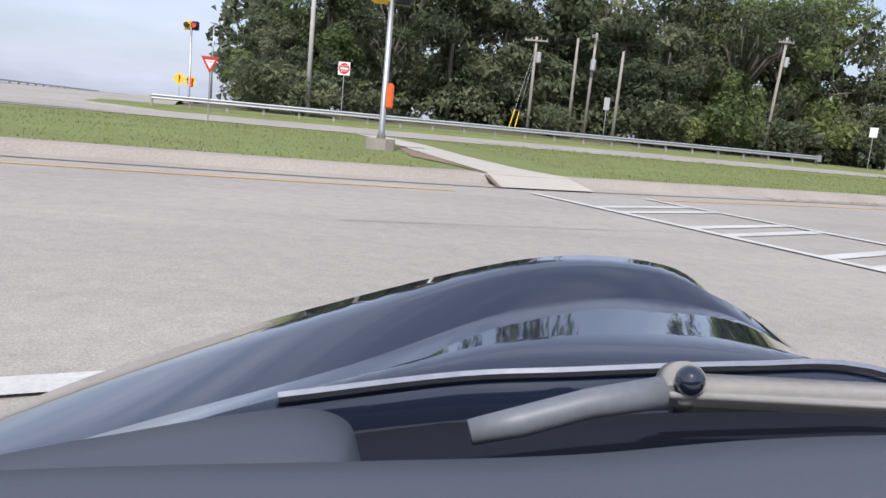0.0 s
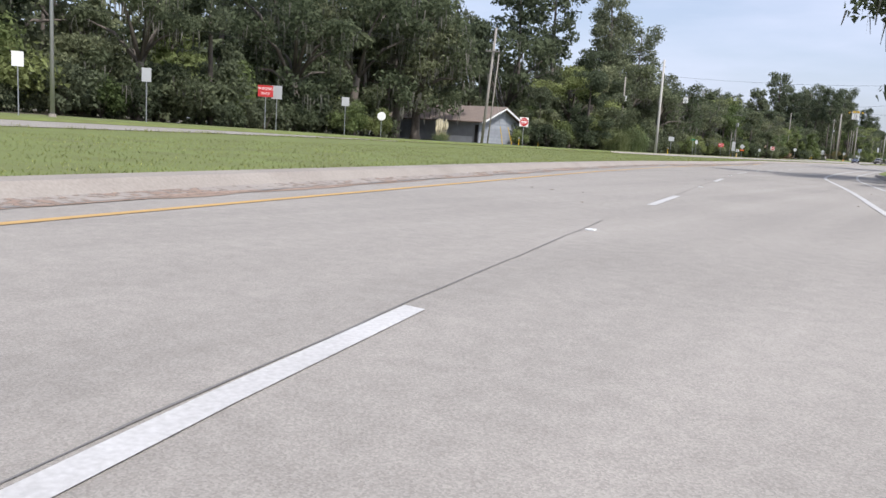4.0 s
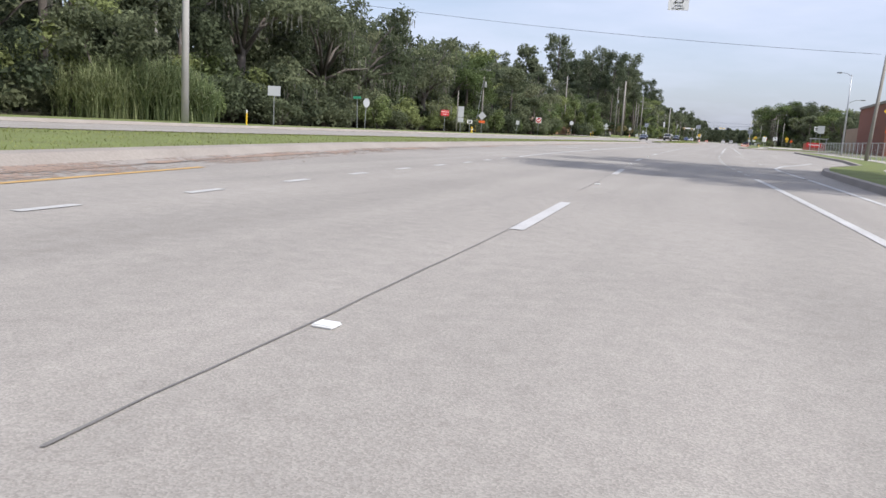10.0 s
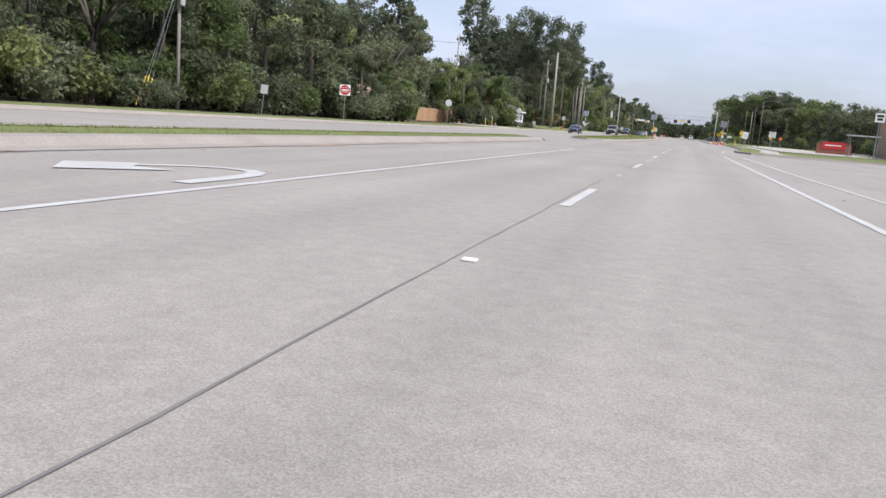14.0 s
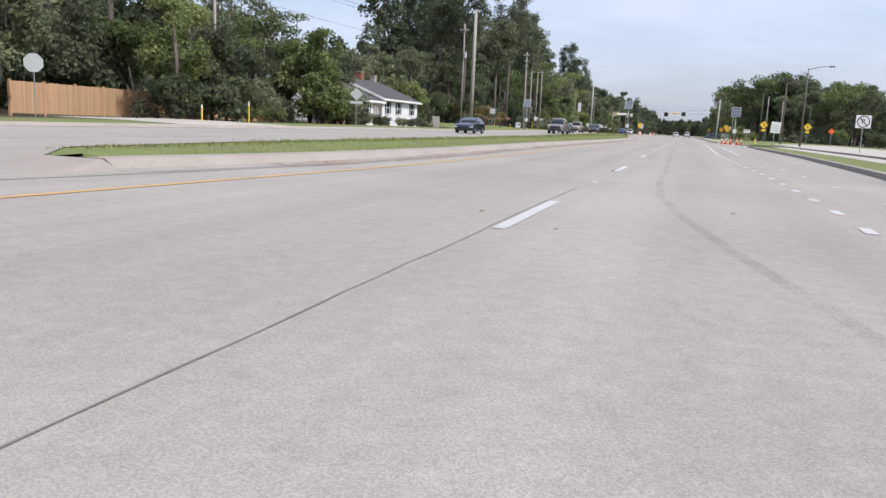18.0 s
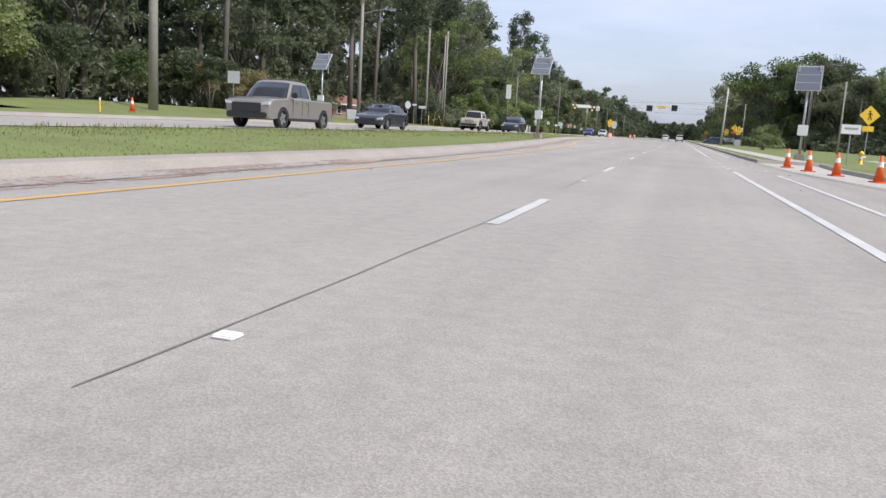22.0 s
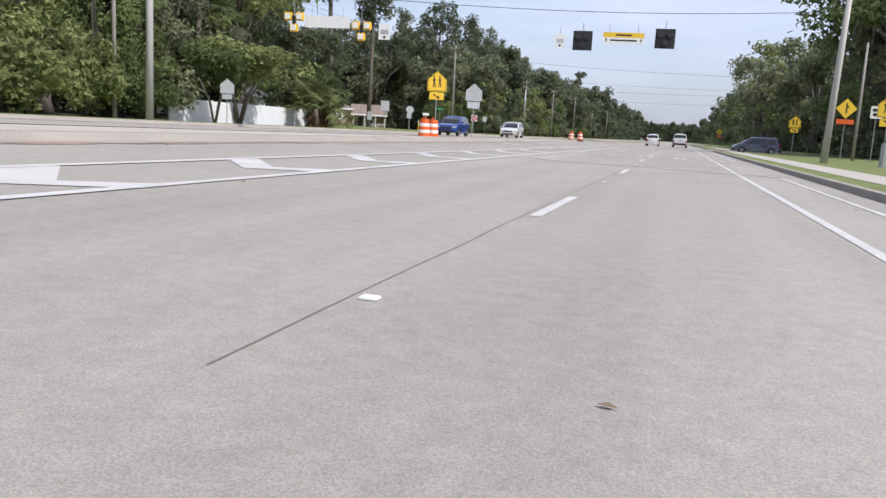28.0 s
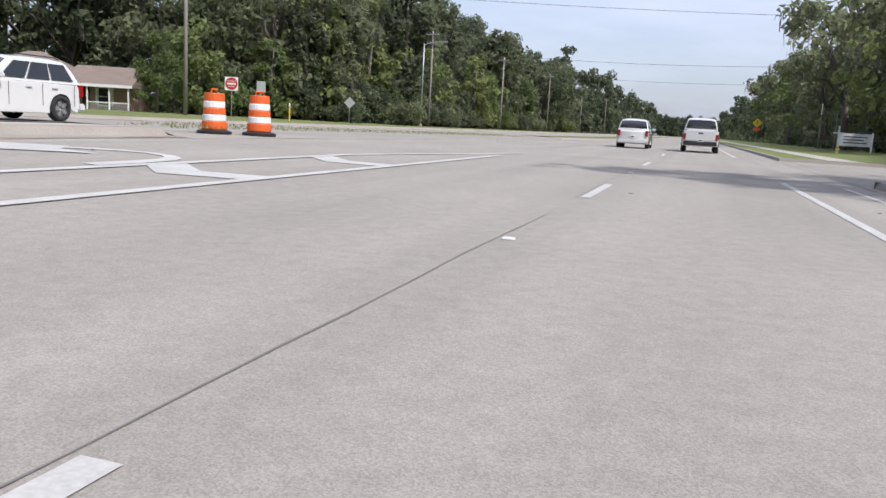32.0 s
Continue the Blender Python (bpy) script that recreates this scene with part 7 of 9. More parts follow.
def palm(x, y, h, s=1.0, label="sabal palm with drooping fan leaves"):
    root = new("palm_tree")
    part("trunk", tube(([(0, 0, -0.2), (0.05, 0, h * 0.5), (0, 0, h)], [0.2, 0.17, 0.2]), sides=10), M_BARK, root, smooth_faces=True)
    for dead in (0, 1):
        qs = []
        for k in range(34 if not dead else 16):
            a = ru.uniform(0, 6.283)
            el = ru.uniform(-0.35, 1.3) if not dead else ru.uniform(-1.4, -0.75)
            d = np.array([math.cos(a) * math.cos(el), math.sin(a) * math.cos(el), math.sin(el)])
            base = np.array([0, 0, h]) + d * 0.25
            hub = base + d * ru.uniform(0.7, 1.1) * s
            side = np.array([-math.sin(a), math.cos(a), 0])
            up = np.cross(d, side)
            qs.append([base - side * 0.012, base + side * 0.012, hub + side * 0.012, hub - side * 0.012])
            for j in range(15):
                b = -1.35 + 2.7 * j / 14
                f = unit(d * math.cos(b) + side * math.sin(b) + up * 0.05)
                tip = hub + f * ru.uniform(0.7, 1.0) * s + np.array([0, 0, -0.25 - 0.2 * abs(b)]) * s
                mid = (hub * 0.5 + tip * 0.5) + np.array([0, 0, 0.1])
                w = unit(np.cross(f, up)) * 0.05 * s
                qs.append([hub - w * 0.4, mid - w, tip, mid + w])
        ob = new("fronds" if not dead else "dead_fronds", quads_mesh("fronds", np.array(qs), M_PALM if not dead else M_DEAD))
        ob.parent = root
        if dead:
            tagged(ob, "hanging brown dead fronds")
    place(root, x, y)
    return tagged(root, label, "palm", "palms")


palm(-39.0, 188.7, 4.7, 1.3)
palm(-37.0, 413.5, 1.4, 1.6, "low sabal palm with broad fan leaves")
palm(-38.0, 416.5, 2.6, 1.5)
palm(-42.5, 407, 7.5, 1.5)
palm(-37.2, 417.0, 0.7, 1.3, "low sabal palm with broad fan leaves")
palm(2.9, 346.6, 0.9, 1.5, "low palmetto clump beside the pavement")
palm(8.2, 398, 0.6, 1.5, "low palmetto clump beside the pavement")
palm(9.2, 396, 0.5, 1.4, "low palmetto clump beside the pavement")
palm(7.6, 401, 0.5, 1.3, "low palmetto clump beside the pavement")

# ---- individual trees and shrubs near the houses ----
for x, y, k, s in ((-48, 28, "oak", 1.1), (-50, 36, "oak", 1.15), (-54, 24, "oak", 1.2), (-43, 60, "small", 0.9), (-45, 63, "bush", 1.6), (-43, 58.5, "bush", 1.3), (-41.5, 61, "bush", 1.1), (-60, 47, "oak", 1.3), (-62, 58, "thicket", 1.2),
                   (-43, 186, "thicket", 0.55), (-46, 203, "oak", 0.9), (-45, 206, "small", 1.3), (-50, 196, "thicket", 0.9), (-44.5, 218, "small", 1.4), (-44, 224, "thicket", 0.75), (-48, 214, "thicket", 1.0), (-49, 238, "oak", 1.1), (-41, 238, "small", 1.5),
                   (-38.5, 214, "bush", 1.2), (-56, 262, "oak", 0.95), (-58, 250, "oak", 1.0), (-56, 275, "oak", 0.95), (-46, 279, "small", 1.2), (-44, 283, "small", 1.0), (-50, 284, "thicket", 0.9), (-52, 294, "oak", 1.1),
                   (-42, 296, "small", 0.75), (-43, 302, "small", 0.75), (-45, 299, "small", 0.8), (-41, 306, "small", 0.7), (-46, 292, "small", 0.85), (-50, 304, "pine", 1.0), (-49, 316, "pine", 1.05), (-53, 322, "oak", 1.2), (-47, 321, "small", 0.8),
                   (-46, 332, "pine", 1.0), (-44.5, 336, "pine", 1.05), (-60, 340, "oak", 1.4), (-62, 330, "pine", 1.1), (-61, 352, "oak", 1.3), (-43.5, 353.5, "bush", 1.2), (-42, 345, "pine", 1.0), (-40.5, 361, "bush", 1.4), (-41, 366, "small", 1.0), (-39, 371, "thicket", 0.7), (-38.5, 377, "thicket", 0.75), (-39.5, 383, "thicket", 0.75),
                   (-36.8, 398, "small", 1.0), (-41, 396, "thicket", 0.8), (-42, 404, "thicket", 0.9), (-44, 413, "oak", 1.1), (-43, 421, "thicket", 0.9), (-42, 426, "thicket", 0.8), (-49, 487, "oak", 0.95), (-41.5, 494, "thicket", 0.7)):
    plant(k, x, y, s)

# ---- houses ----
M_SIDING = material("white_siding", (0.76, 0.76, 0.75), 0.6, dark=(0.68, 0.68, 0.66), scale=1.0, fine=20)
M_GREYSIDE = material("weathered_grey_siding", (0.36, 0.385, 0.42), 0.85, dark=(0.23, 0.24, 0.26), scale=1.5, fine=20, bump=0.3, obj=0.12)
M_SHINGLE = material("grey_shingles", (0.085, 0.08, 0.08), 0.9, dark=(0.05, 0.048, 0.048), scale=1.2, fine=18, bump=0.6)
M_BROWNROOF = material("brown_shingles", (0.255, 0.205, 0.175), 0.9, dark=(0.16, 0.125, 0.105), scale=0.9, fine=14, bump=0.6)
M_REDROOF = material("red_brown_shingles", (0.27, 0.13, 0.095), 0.9, dark=(0.17, 0.08, 0.06), scale=0.9, fine=14, bump=0.6)
M_TANROOF = material("tan_shingles", (0.36, 0.26, 0.185), 0.9, dark=(0.25, 0.175, 0.12), scale=1.0, fine=16, bump=0.6)
M_BRICK = material("brick", (0.43, 0.31, 0.255), 0.9, dark=(0.32, 0.22, 0.175), scale=3, fine=30, bump=0.3, obj=0.18)
M_REDBRICK = material("red_brick", (0.27, 0.105, 0.07), 0.9, dark=(0.19, 0.072, 0.05), scale=2, fine=20, bump=0.3)
M_GLASS = material("window_glass", (0.035, 0.042, 0.05), 0.06, dark=(0.025, 0.03, 0.036), scale=1, fine=5)
M_SHUTTER = material("dark_shutter", (0.03, 0.033, 0.04), 0.6)
M_TRIM = material("white_trim", (0.78, 0.78, 0.77), 0.5, dark=(0.72, 0.72, 0.7), scale=3, fine=30)
M_WOODF = material("tan_wood_fence", (0.47, 0.295, 0.165), 0.85, dark=(0.35, 0.215, 0.12), scale=2, fine=25, bump=0.3, obj=0.14)
M_VINYL = material("white_vinyl", (0.78, 0.79, 0.80), 0.4, dark=(0.73, 0.74, 0.75), scale=2, fine=20, obj=0.04)


def window(parent, x, y, z, w, h, axis=1, shutters=None, name="window"):
    """A sash window in a wall that faces +x at x (axis 1) or -y (axis 0)."""
    root = new(name)
    root.parent = parent
    root.matrix_basis = pose(x, y, z, 0, 0, 90 if axis == 1 else 0)
    part("pane", boxes((-w / 2, -0.02, -h / 2, w / 2, 0.01, -0.02), (-w / 2, -0.03, 0.02, w / 2, 0.0, h / 2)), M_GLASS, root)
    t = 0.07
    part("frame", boxes((-w / 2 - t, -0.06, -h / 2 - t, -w / 2, 0.02, h / 2 + t), (w / 2, -0.06, -h / 2 - t, w / 2 + t, 0.02, h / 2 + t), (-w / 2, -0.06, h / 2, w / 2, 0.02, h / 2 + t), (-w / 2, -0.05, -0.03, w / 2, 0.0, 0.03)), M_TRIM, root)
    part("sill", boxes((-w / 2 - 0.1, -0.1, -h / 2 - 0.12, w / 2 + 0.1, 0.02, -h / 2 - 0.002)), M_TRIM, root)
    if shutters:
        for s in (-1, 1):
            part("shutter", boxes((s * (w / 2 + 0.28) - 0.17, -0.055, -h / 2 - 0.05, s * (w / 2 + 0.28) + 0.17, 0.01, h / 2 + 0.05), bevel=0.01), shutters, root)
    return root


def boards(parent, x, y0, y1, z0, z1, mat, rise=0.2, name="siding_board", gable=None):
    """Lap boards on a wall that faces +x; gable: (y of the apex, its height)."""
    z = z0
    while z < (gable[1] if gable else z1):
        a, b = y0, y1
        if gable and z > z1:
            k = (z - z1) / (gable[1] - z1)
            a, b = y0 + (gable[0] - y0) * k, y1 + (gable[0] - y1) * k
        if b - a > 0.3:
            part(name, prism([(x, z), (x + 0.035, z), (x + 0.008, z + rise), (x, z + rise)], a, b), mat, parent)
        z += rise


def gable_roof(parent, x0, x1, y0, y1, ze, zr, along, mat, over=0.4, thick=0.14):
    """A ridge roof; along: 'x' or 'y', the ridge's direction."""
    bm = bmesh.new()
    if along == "y":
        m = (x0 + x1) / 2
        k = (zr - ze) / (m - x0)
        for s, a in ((1, x0 - over), (-1, x1 + over)):
            poly = [(a, ze - over * k), (m, zr), (m, zr + thick), (a, ze - over * k + thick)]
            prism(poly, y0 - over, y1 + over, "y", bm)
    else:
        m = (y0 + y1) / 2
        k = (zr - ze) / (m - y0)
        for s, a in ((1, y0 - over), (-1, y1 + over)):
            poly = [(a, ze - over * k), (m, zr), (m, zr + thick), (a, ze - over * k + thick)]
            prism(poly, x0 - over, x1 + over, "x", bm)
    return part("roof", bm, mat, parent)


def hip_roof(parent, x0, x1, y0, y1, ze, zr, mat, over=0.5, inset=None):
    i = inset or min(x1 - x0, y1 - y0) / 2
    a = [(x0 - over, y0 - over, ze), (x1 + over, y0 - over, ze), (x1 + over, y1 + over, ze), (x0 - over, y1 + over, ze)]
    r = [((x0 + x1) / 2, y0 + i, zr), ((x0 + x1) / 2, y1 - i, zr)]
    bm = bmesh.new()
    v = [bm.verts.new(c) for c in a + r] + [bm.verts.new((c[0], c[1], c[2] - 0.18)) for c in a]
    for f in ((0, 1, 4), (1, 2, 5, 4), (2, 3, 5), (3, 0, 4, 5), (6, 7, 1, 0), (7, 8, 2, 1), (8, 9, 3, 2), (9, 6, 0, 3), (9, 8, 7, 6)):
        bm.faces.new([v[k] for k in f])
    return part("roof", bm, mat, parent)


# old grey house with a gable towards the road
g = level(-46, 50) + 0.05
h1 = new("old_house")
part("wall", prism([(46.6, g - 0.3), (56.4, g - 0.3), (56.4, g + 2.5), (51.5, g + 4.3), (46.6, g + 2.5)], -58, -44.1, "x"), M_GREYSIDE, h1)
boards(h1, -44.1, 46.6, 56.4, g, g + 2.5, M_GREYSIDE, 0.22, gable=(51.5, g + 4.3))
gable_roof(h1, -58, -43.8, 46.6, 56.4, g + 2.55, g + 4.4, "x", M_BROWNROOF, 0.5)
for s in (0, 1):
    part("barge_board", prism([(46.0, g + 2.2), (46.0, g + 2.42), (51.5, g + 4.42), (51.5, g + 4.2)] if s == 0 else [(57.0, g + 2.2), (51.5, g + 4.2), (51.5, g + 4.42), (57.0, g + 2.42)], -43.36, -43.28, "x"), M_TRIM, h1)
part("porch_roof", prism([(57.0, g + 2.9), (63.0, g + 2.2), (63.0, g + 2.34), (57.0, g + 3.04)], -54, -45.5, "x"), M_BROWNROOF, h1)
part("porch_wall", boxes((-54, 57, g - 0.2, -46.0, 62.5, g + 2.3)), M_GREYSIDE, h1)
# black panel on the wall, the doorway's shade as plain colour
part("dark_doorway", boxes((-44.6, 46.45, g, -44.2, 46.62, g + 2.1)), M_BLACK, h1)
tagged(h1, "old grey clapboard house with a brown shingle roof, half overgrown", "house")

# white house with black shutters
g = level(-42, 258) + 0.05
h2 = new("white_house")
part("wall", boxes((-53, 257.6, g - 0.3, -41.6, 270.2, g + 2.95)), M_SIDING, h2)
part("wall", prism([(-53, g + 2.9), (-41.6, g + 2.9), (-47.3, g + 5.2)], 257.6, 270.2), M_SIDING, h2)
boards(h2, -41.6, 257.6, 270.2, g + 0.3, g + 2.9, M_SIDING, 0.2)
gable_roof(h2, -53, -41.6, 257.6, 270.2, g + 3.0, g + 5.35, "y", M_SHINGLE, 0.45)
for s in (-1, 1):
    part("rake_board", prism([(-47.3 + s * 6.2, g + 2.72), (-47.3 + s * 6.2, g + 3.0), (-47.3, g + 5.55), (-47.3, g + 5.27)][::s], 257.02, 257.14), M_TRIM, h2)
wing = part("wing", boxes((-53, 250.2, g - 0.3, -41.6, 255.0, g + 2.65), (-53, 255.0, g - 0.3, -42.9, 257.6, g + 2.65)), M_SIDING, h2, "white clapboard end wing")
part("gable", prism([(-53, g + 2.6), (-41.6, g + 2.6), (-47.3, g + 4.85)], 250.2, 257.6), M_SIDING, wing)
boards(h2, -41.6, 250.2, 255.0, g + 0.3, g + 2.6, M_SIDING, 0.2)
z = g + 0.1
while z < g + 4.7:
    half = 5.7 if z < g + 2.6 else 5.7 * (g + 4.85 - z) / 2.25
    part("siding_board", prism([(250.2, z), (250.165, z), (250.192, z + 0.2), (250.2, z + 0.2)], -47.3 - half, -47.3 + half, "x"), M_SIDING, h2)
    z += 0.2
gable_roof(wing, -53, -41.6, 250.2, 257.4, g + 2.66, g + 4.95, "y", M_SHINGLE, 0.42)
for s in (-1, 1):
    part("rake_board", prism([(-47.3 + s * 6.15, g + 2.4), (-47.3 + s * 6.15, g + 2.64), (-47.3, g + 5.12), (-47.3, g + 4.88)][::s], 249.66, 249.77), M_TRIM, wing)
part("fascia", boxes((-41.14, 257.2, g + 2.74, -41.08, 270.6, g + 2.97), (-41.18, 249.8, g + 2.36, -41.12, 257.8, g + 2.6)), M_TRIM, h2)
part("planter", boxes((-41.5, 248.6, g - 0.3, -40.3, 249.9, g + 0.75), (-41.58, 248.5, g + 0.75, -40.22, 250.0, g + 0.85), bevel=0.01), M_TRIM, h2, "low white planter wall")
for yy in (255.3, 256.0, 257.5):
    part("porch_column", tube(([(-41.5, yy, g), (-41.5, yy, g + 2.5)], 0.06), sides=8), M_TRIM, h2)
part("porch_floor", boxes((-42.9, 255.02, g - 0.2, -41.2, 257.58, g + 0.35)), M_BRICK, h2)
for k in range(3):
    part("step", boxes((-41.2 + k * 0.3, 255.4, g - 0.3, -40.9 + k * 0.3, 257.2, g + 0.3 - k * 0.12)), M_BRICK, h2)
d = part("door", boxes((-42.92, 255.5, g + 0.35, -42.84, 256.45, g + 2.4), bevel=0.015), M_TRIM, h2, "white front door")
part("door_handle", boxes((-42.84, 256.25, g + 1.3, -42.78, 256.33, g + 1.45)), M_STEEL, d)
for yy in (259.5, 263.1, 268.0):
    window(h2, -41.57, yy, g + 1.95, 0.95, 1.35, 1, M_SHUTTER)
window(h2, -41.57, 252.7, g + 1.7, 1.9, 1.45, 1, M_SHUTTER)
ch = part("chimney", boxes((-47.7, 263.6, g + 4.2, -46.9, 264.6, g + 6.3)), M_REDBRICK, h2, "red brick chimney")
part("cap", boxes((-47.78, 263.52, g + 6.3, -46.82, 264.68, g + 6.42)), M_CONCRETE, ch)
ch = part("chimney", boxes((-47.6, 268.3, g + 4.3, -47.0, 269.0, g + 6.2)), M_CONCRETE, h2, "pale chimney stack")
part("cap", boxes((-47.66, 268.24, g + 6.2, -46.94, 269.06, g + 6.3)), M_CONCRETE, ch)
ch = part("chimney", boxes((-45.0, 249.1, g - 0.3, -43.0, 250.16, g + 2.75), (-44.75, 249.2, g + 2.75, -43.5, 250.16, g + 5.3), bevel=0.02), M_REDBRICK, h2, "broad red brick chimney on the gable wall")
part("cap", boxes((-44.85, 249.1, g + 5.3, -43.4, 250.26, g + 5.45)), M_CONCRETE, ch)
tagged(h2, "white clapboard house with black shutters and a grey roof", "house")
for k, yy in enumerate((258.0, 259.5, 261.0, 262.4, 263.9, 265.4, 266.6, 268.0, 250.4, 251.9, 253.4)):
    plant("bush", -39.6 + (k % 3) * 0.25, yy, 0.38 if k % 2 else 0.45, 2 if k % 3 else 0)
sh = new("shed")
part("wall", boxes((-55, 272.5, g - 0.2, -49, 280, g + 2.3)), M_BRICK, sh)
gable_roof(sh, -55, -49, 272.5, 280, g + 2.3, g + 3.8, "y", M_TANROOF, 0.5)
tagged(sh, "low brick outbuilding with a tan shingle roof", "outbuilding")

# porch house behind the palm
g = level(-42, 198) + 0.05
h5 = new("porch_house")
part("wall", boxes((-52, 186, g - 0.2, -44, 197.5, g + 2.6)), M_BRICK, h5)
hip_roof(h5, -52, -42, 186, 200.2, g + 2.5, g + 4.0, M_TANROOF, 0.4)
part("porch_post", boxes((-42.1, 199.4, g - 0.1, -41.9, 199.6, g + 2.4)), M_TRIM, h5)
part("porch_post", boxes((-42.1, 193.4, g - 0.1, -41.9, 193.6, g + 2.4)), M_TRIM, h5)
tagged(h5, "low house with a tan roof and open porch behind shrubs", "house")

# brick house at the end
g = level(-45, 450) + 0.05
h3 = new("brick_house")
part("wall", boxes((-54, 440.3, g - 0.2, -44, 452.4, g + 2.75)), M_BRICK, h3)
hip_roof(h3, -54, -44, 440.3, 452.4, g + 2.75, g + 4.3, M_BROWNROOF, 0.55)
part("porch_wing_wall", boxes((-53, 452.4, g - 0.2, -45.2, 461.5, g + 2.1)), M_BRICK, h3)
part("wing_roof", prism([(-42.4, g + 2.05), (-49, g + 3.5), (-55, g + 2.05), (-55, g + 1.9), (-42.4, g + 1.9)], 452.3, 462.2), M_BROWNROOF, h3)
part("fascia", boxes((-43.46, 439.7, g + 2.55, -43.4, 453.0, g + 2.76), (-42.4, 452.3, g + 1.86, -42.34, 462.2, g + 2.06)), M_TRIM, h3)
for yy, zz, hh in ((442.6, 1.9, 1.1), (449.2, 1.9, 1.1)):
    window(h3, -43.92, yy, g + zz, 1.0, hh, 1, M_TRIM)
for yy in (443.0, 449.0):
    window(h3, -43.92, yy, g + 0.35, 0.9, 0.5, 1)
window(h3, -45.1, 457.5, g + 1.2, 1.6, 1.2, 1, M_TRIM)
# no real opening: a black box gives the shade inside the doorway
part("door", boxes((-45.25, 454.4, g + 0.1, -45.08, 455.4, g + 2.0)), M_BLACK, h3, "black panel for the shade of an open doorway")
for yy in (453.0, 456.0, 459.0, 461.6):
    part("porch_column", boxes((-42.75, yy - 0.09, g, -42.57, yy + 0.09, g + 1.95)), M_TRIM, h3)
part("railing", boxes((-42.7, 456.0, g + 0.75, -42.62, 461.6, g + 0.82), *[(-42.69, 456.1 + 0.25 * k, g + 0.1, -42.65, 456.14 + 0.25 * k, g + 0.76) for k in range(22)]), M_TRIM, h3, "white porch railing")
part("porch_floor", boxes((-45.2, 452.4, g - 0.2, -42.4, 462, g + 0.1)), M_CONCRETE, h3)
# bricks of the front wall, in courses
bk = bmesh.new()
box(bk, 0, 0.006, 0.006, 0.015, 0.294, 0.104)
BRICK = bm_mesh("brick", bk, M_BRICK)
rest = bmesh.new()
n1 = 0
for r_ in range(25):
    for c_ in range(41):
        yy, zz = 440.3 + 0.3 * c_ + (0.15 if r_ % 2 else 0.0), g + 0.02 + 0.11 * r_
        if yy + 0.3 > 452.4 or any(abs(yy + 0.15 - wy) < 0.95 and abs(zz - wz) < wh for wy, wz, wh in ((442.6, g + 1.9, 0.75), (449.2, g + 1.9, 0.75), (443.0, g + 0.35, 0.42), (449.0, g + 0.35, 0.42))):
            continue
        if yy > 448.4 and n1 < 290:
            n1 += 1
            o = new("brick", BRICK)
            o.parent = h3
            o.matrix_basis = Matrix.Translation((-44.0, yy, zz))
        else:
            box(rest, -44.0, yy + 0.006, zz + 0.006, -43.985, yy + 0.294, zz + 0.104)
tagged(part("brickwork", rest, M_BRICK, h3), "courses of red-brown brick", kind="stuff")
tagged(h3, "brick house with a brown hipped roof and white porch", "house")
h3.matrix_basis = Matrix.Translation((-70.4, 478.3, level(-65, 480) - 0.05)) @ Matrix.Rotation(math.radians(-66), 4, "Z") @ Matrix.Diagonal((0.75, 0.65, 1.27, 1)) @ Matrix.Translation((44.0, -440.3, -level(-45, 450)))

# low brick house behind the pines, with a low wing towards the road
g = level(-60, 360) + 0.05
h4 = new("low_brick_house")
part("wall", boxes((-68, 350, g - 0.2, -59, 372, g + 2.4)), M_BRICK, h4)
hip_roof(h4, -68, -59, 350, 372, g + 2.4, g + 4.3, M_REDROOF, 0.7)
part("fascia", boxes((-58.33, 349.3, g + 2.2, -58.27, 372.7, g + 2.42)), M_TRIM, h4)
for yy in (353, 357.5, 361, 368):
    window(h4, -58.97, yy, g + 1.45, 1.4, 1.1, 1)
part("door", boxes((-59.02, 363.6, g, -58.9, 364.6, g + 2.05), bevel=0.02), M_TRIM, h4, "white front door")
part("chimney", boxes((-64.2, 358, g + 3.2, -63.2, 359, g + 5.1)), M_REDBRICK, h4, "red brick chimney")
part("wing", boxes((-56, 356, g - 0.4, -47.2, 363.4, g + 1.75)), M_BRICK, h4)
hip_roof(h4, -56, -47.2, 356, 363.4, g + 1.75, g + 2.9, M_REDROOF, 0.5)
window(h4, -47.17, 359.6, g + 1.0, 1.6, 0.9, 1)
tagged(h4, "low brick house with a red-brown roof in the shade of pines", "house")

# house behind the white fence
g = level(-52, 425) + 0.05
h7 = new("bungalow")
part("wall", boxes((-58, 416, g - 0.2, -50, 429, g + 2.4)), M_SIDING, h7)
gable_roof(h7, -58, -50, 416, 429, g + 2.4, g + 3.9, "y", M_SHINGLE, 0.5)
for yy in (419, 425):
    window(h7, -49.97, yy, g + 1.4, 1.1, 1.1, 1)
tagged(h7, "low pale house with a grey shingle roof behind the fence", "house")

# large brick building on the near side
h6 = new("brick_building")
part("wall", boxes((17, 176, 0, 40, 206, 8.4)), M_REDBRICK, h6)
part("parapet", boxes((16.8, 175.8, 8.4, 40.2, 206.2, 8.8)), M_CONCRETE, h6)
for k in range(4):
    for z in (1.8, 5.2):
        window(h6, 19.5 + 3.2 * k, 175.95, z, 1.6, 1.6, 0)
part("low_wing", boxes((18, 206.5, 0, 34, 232, 5.2)), M_TANROOF, h6, "tan rendered lower wing")
tagged(h6, "large red brick building with a pale parapet", "building")

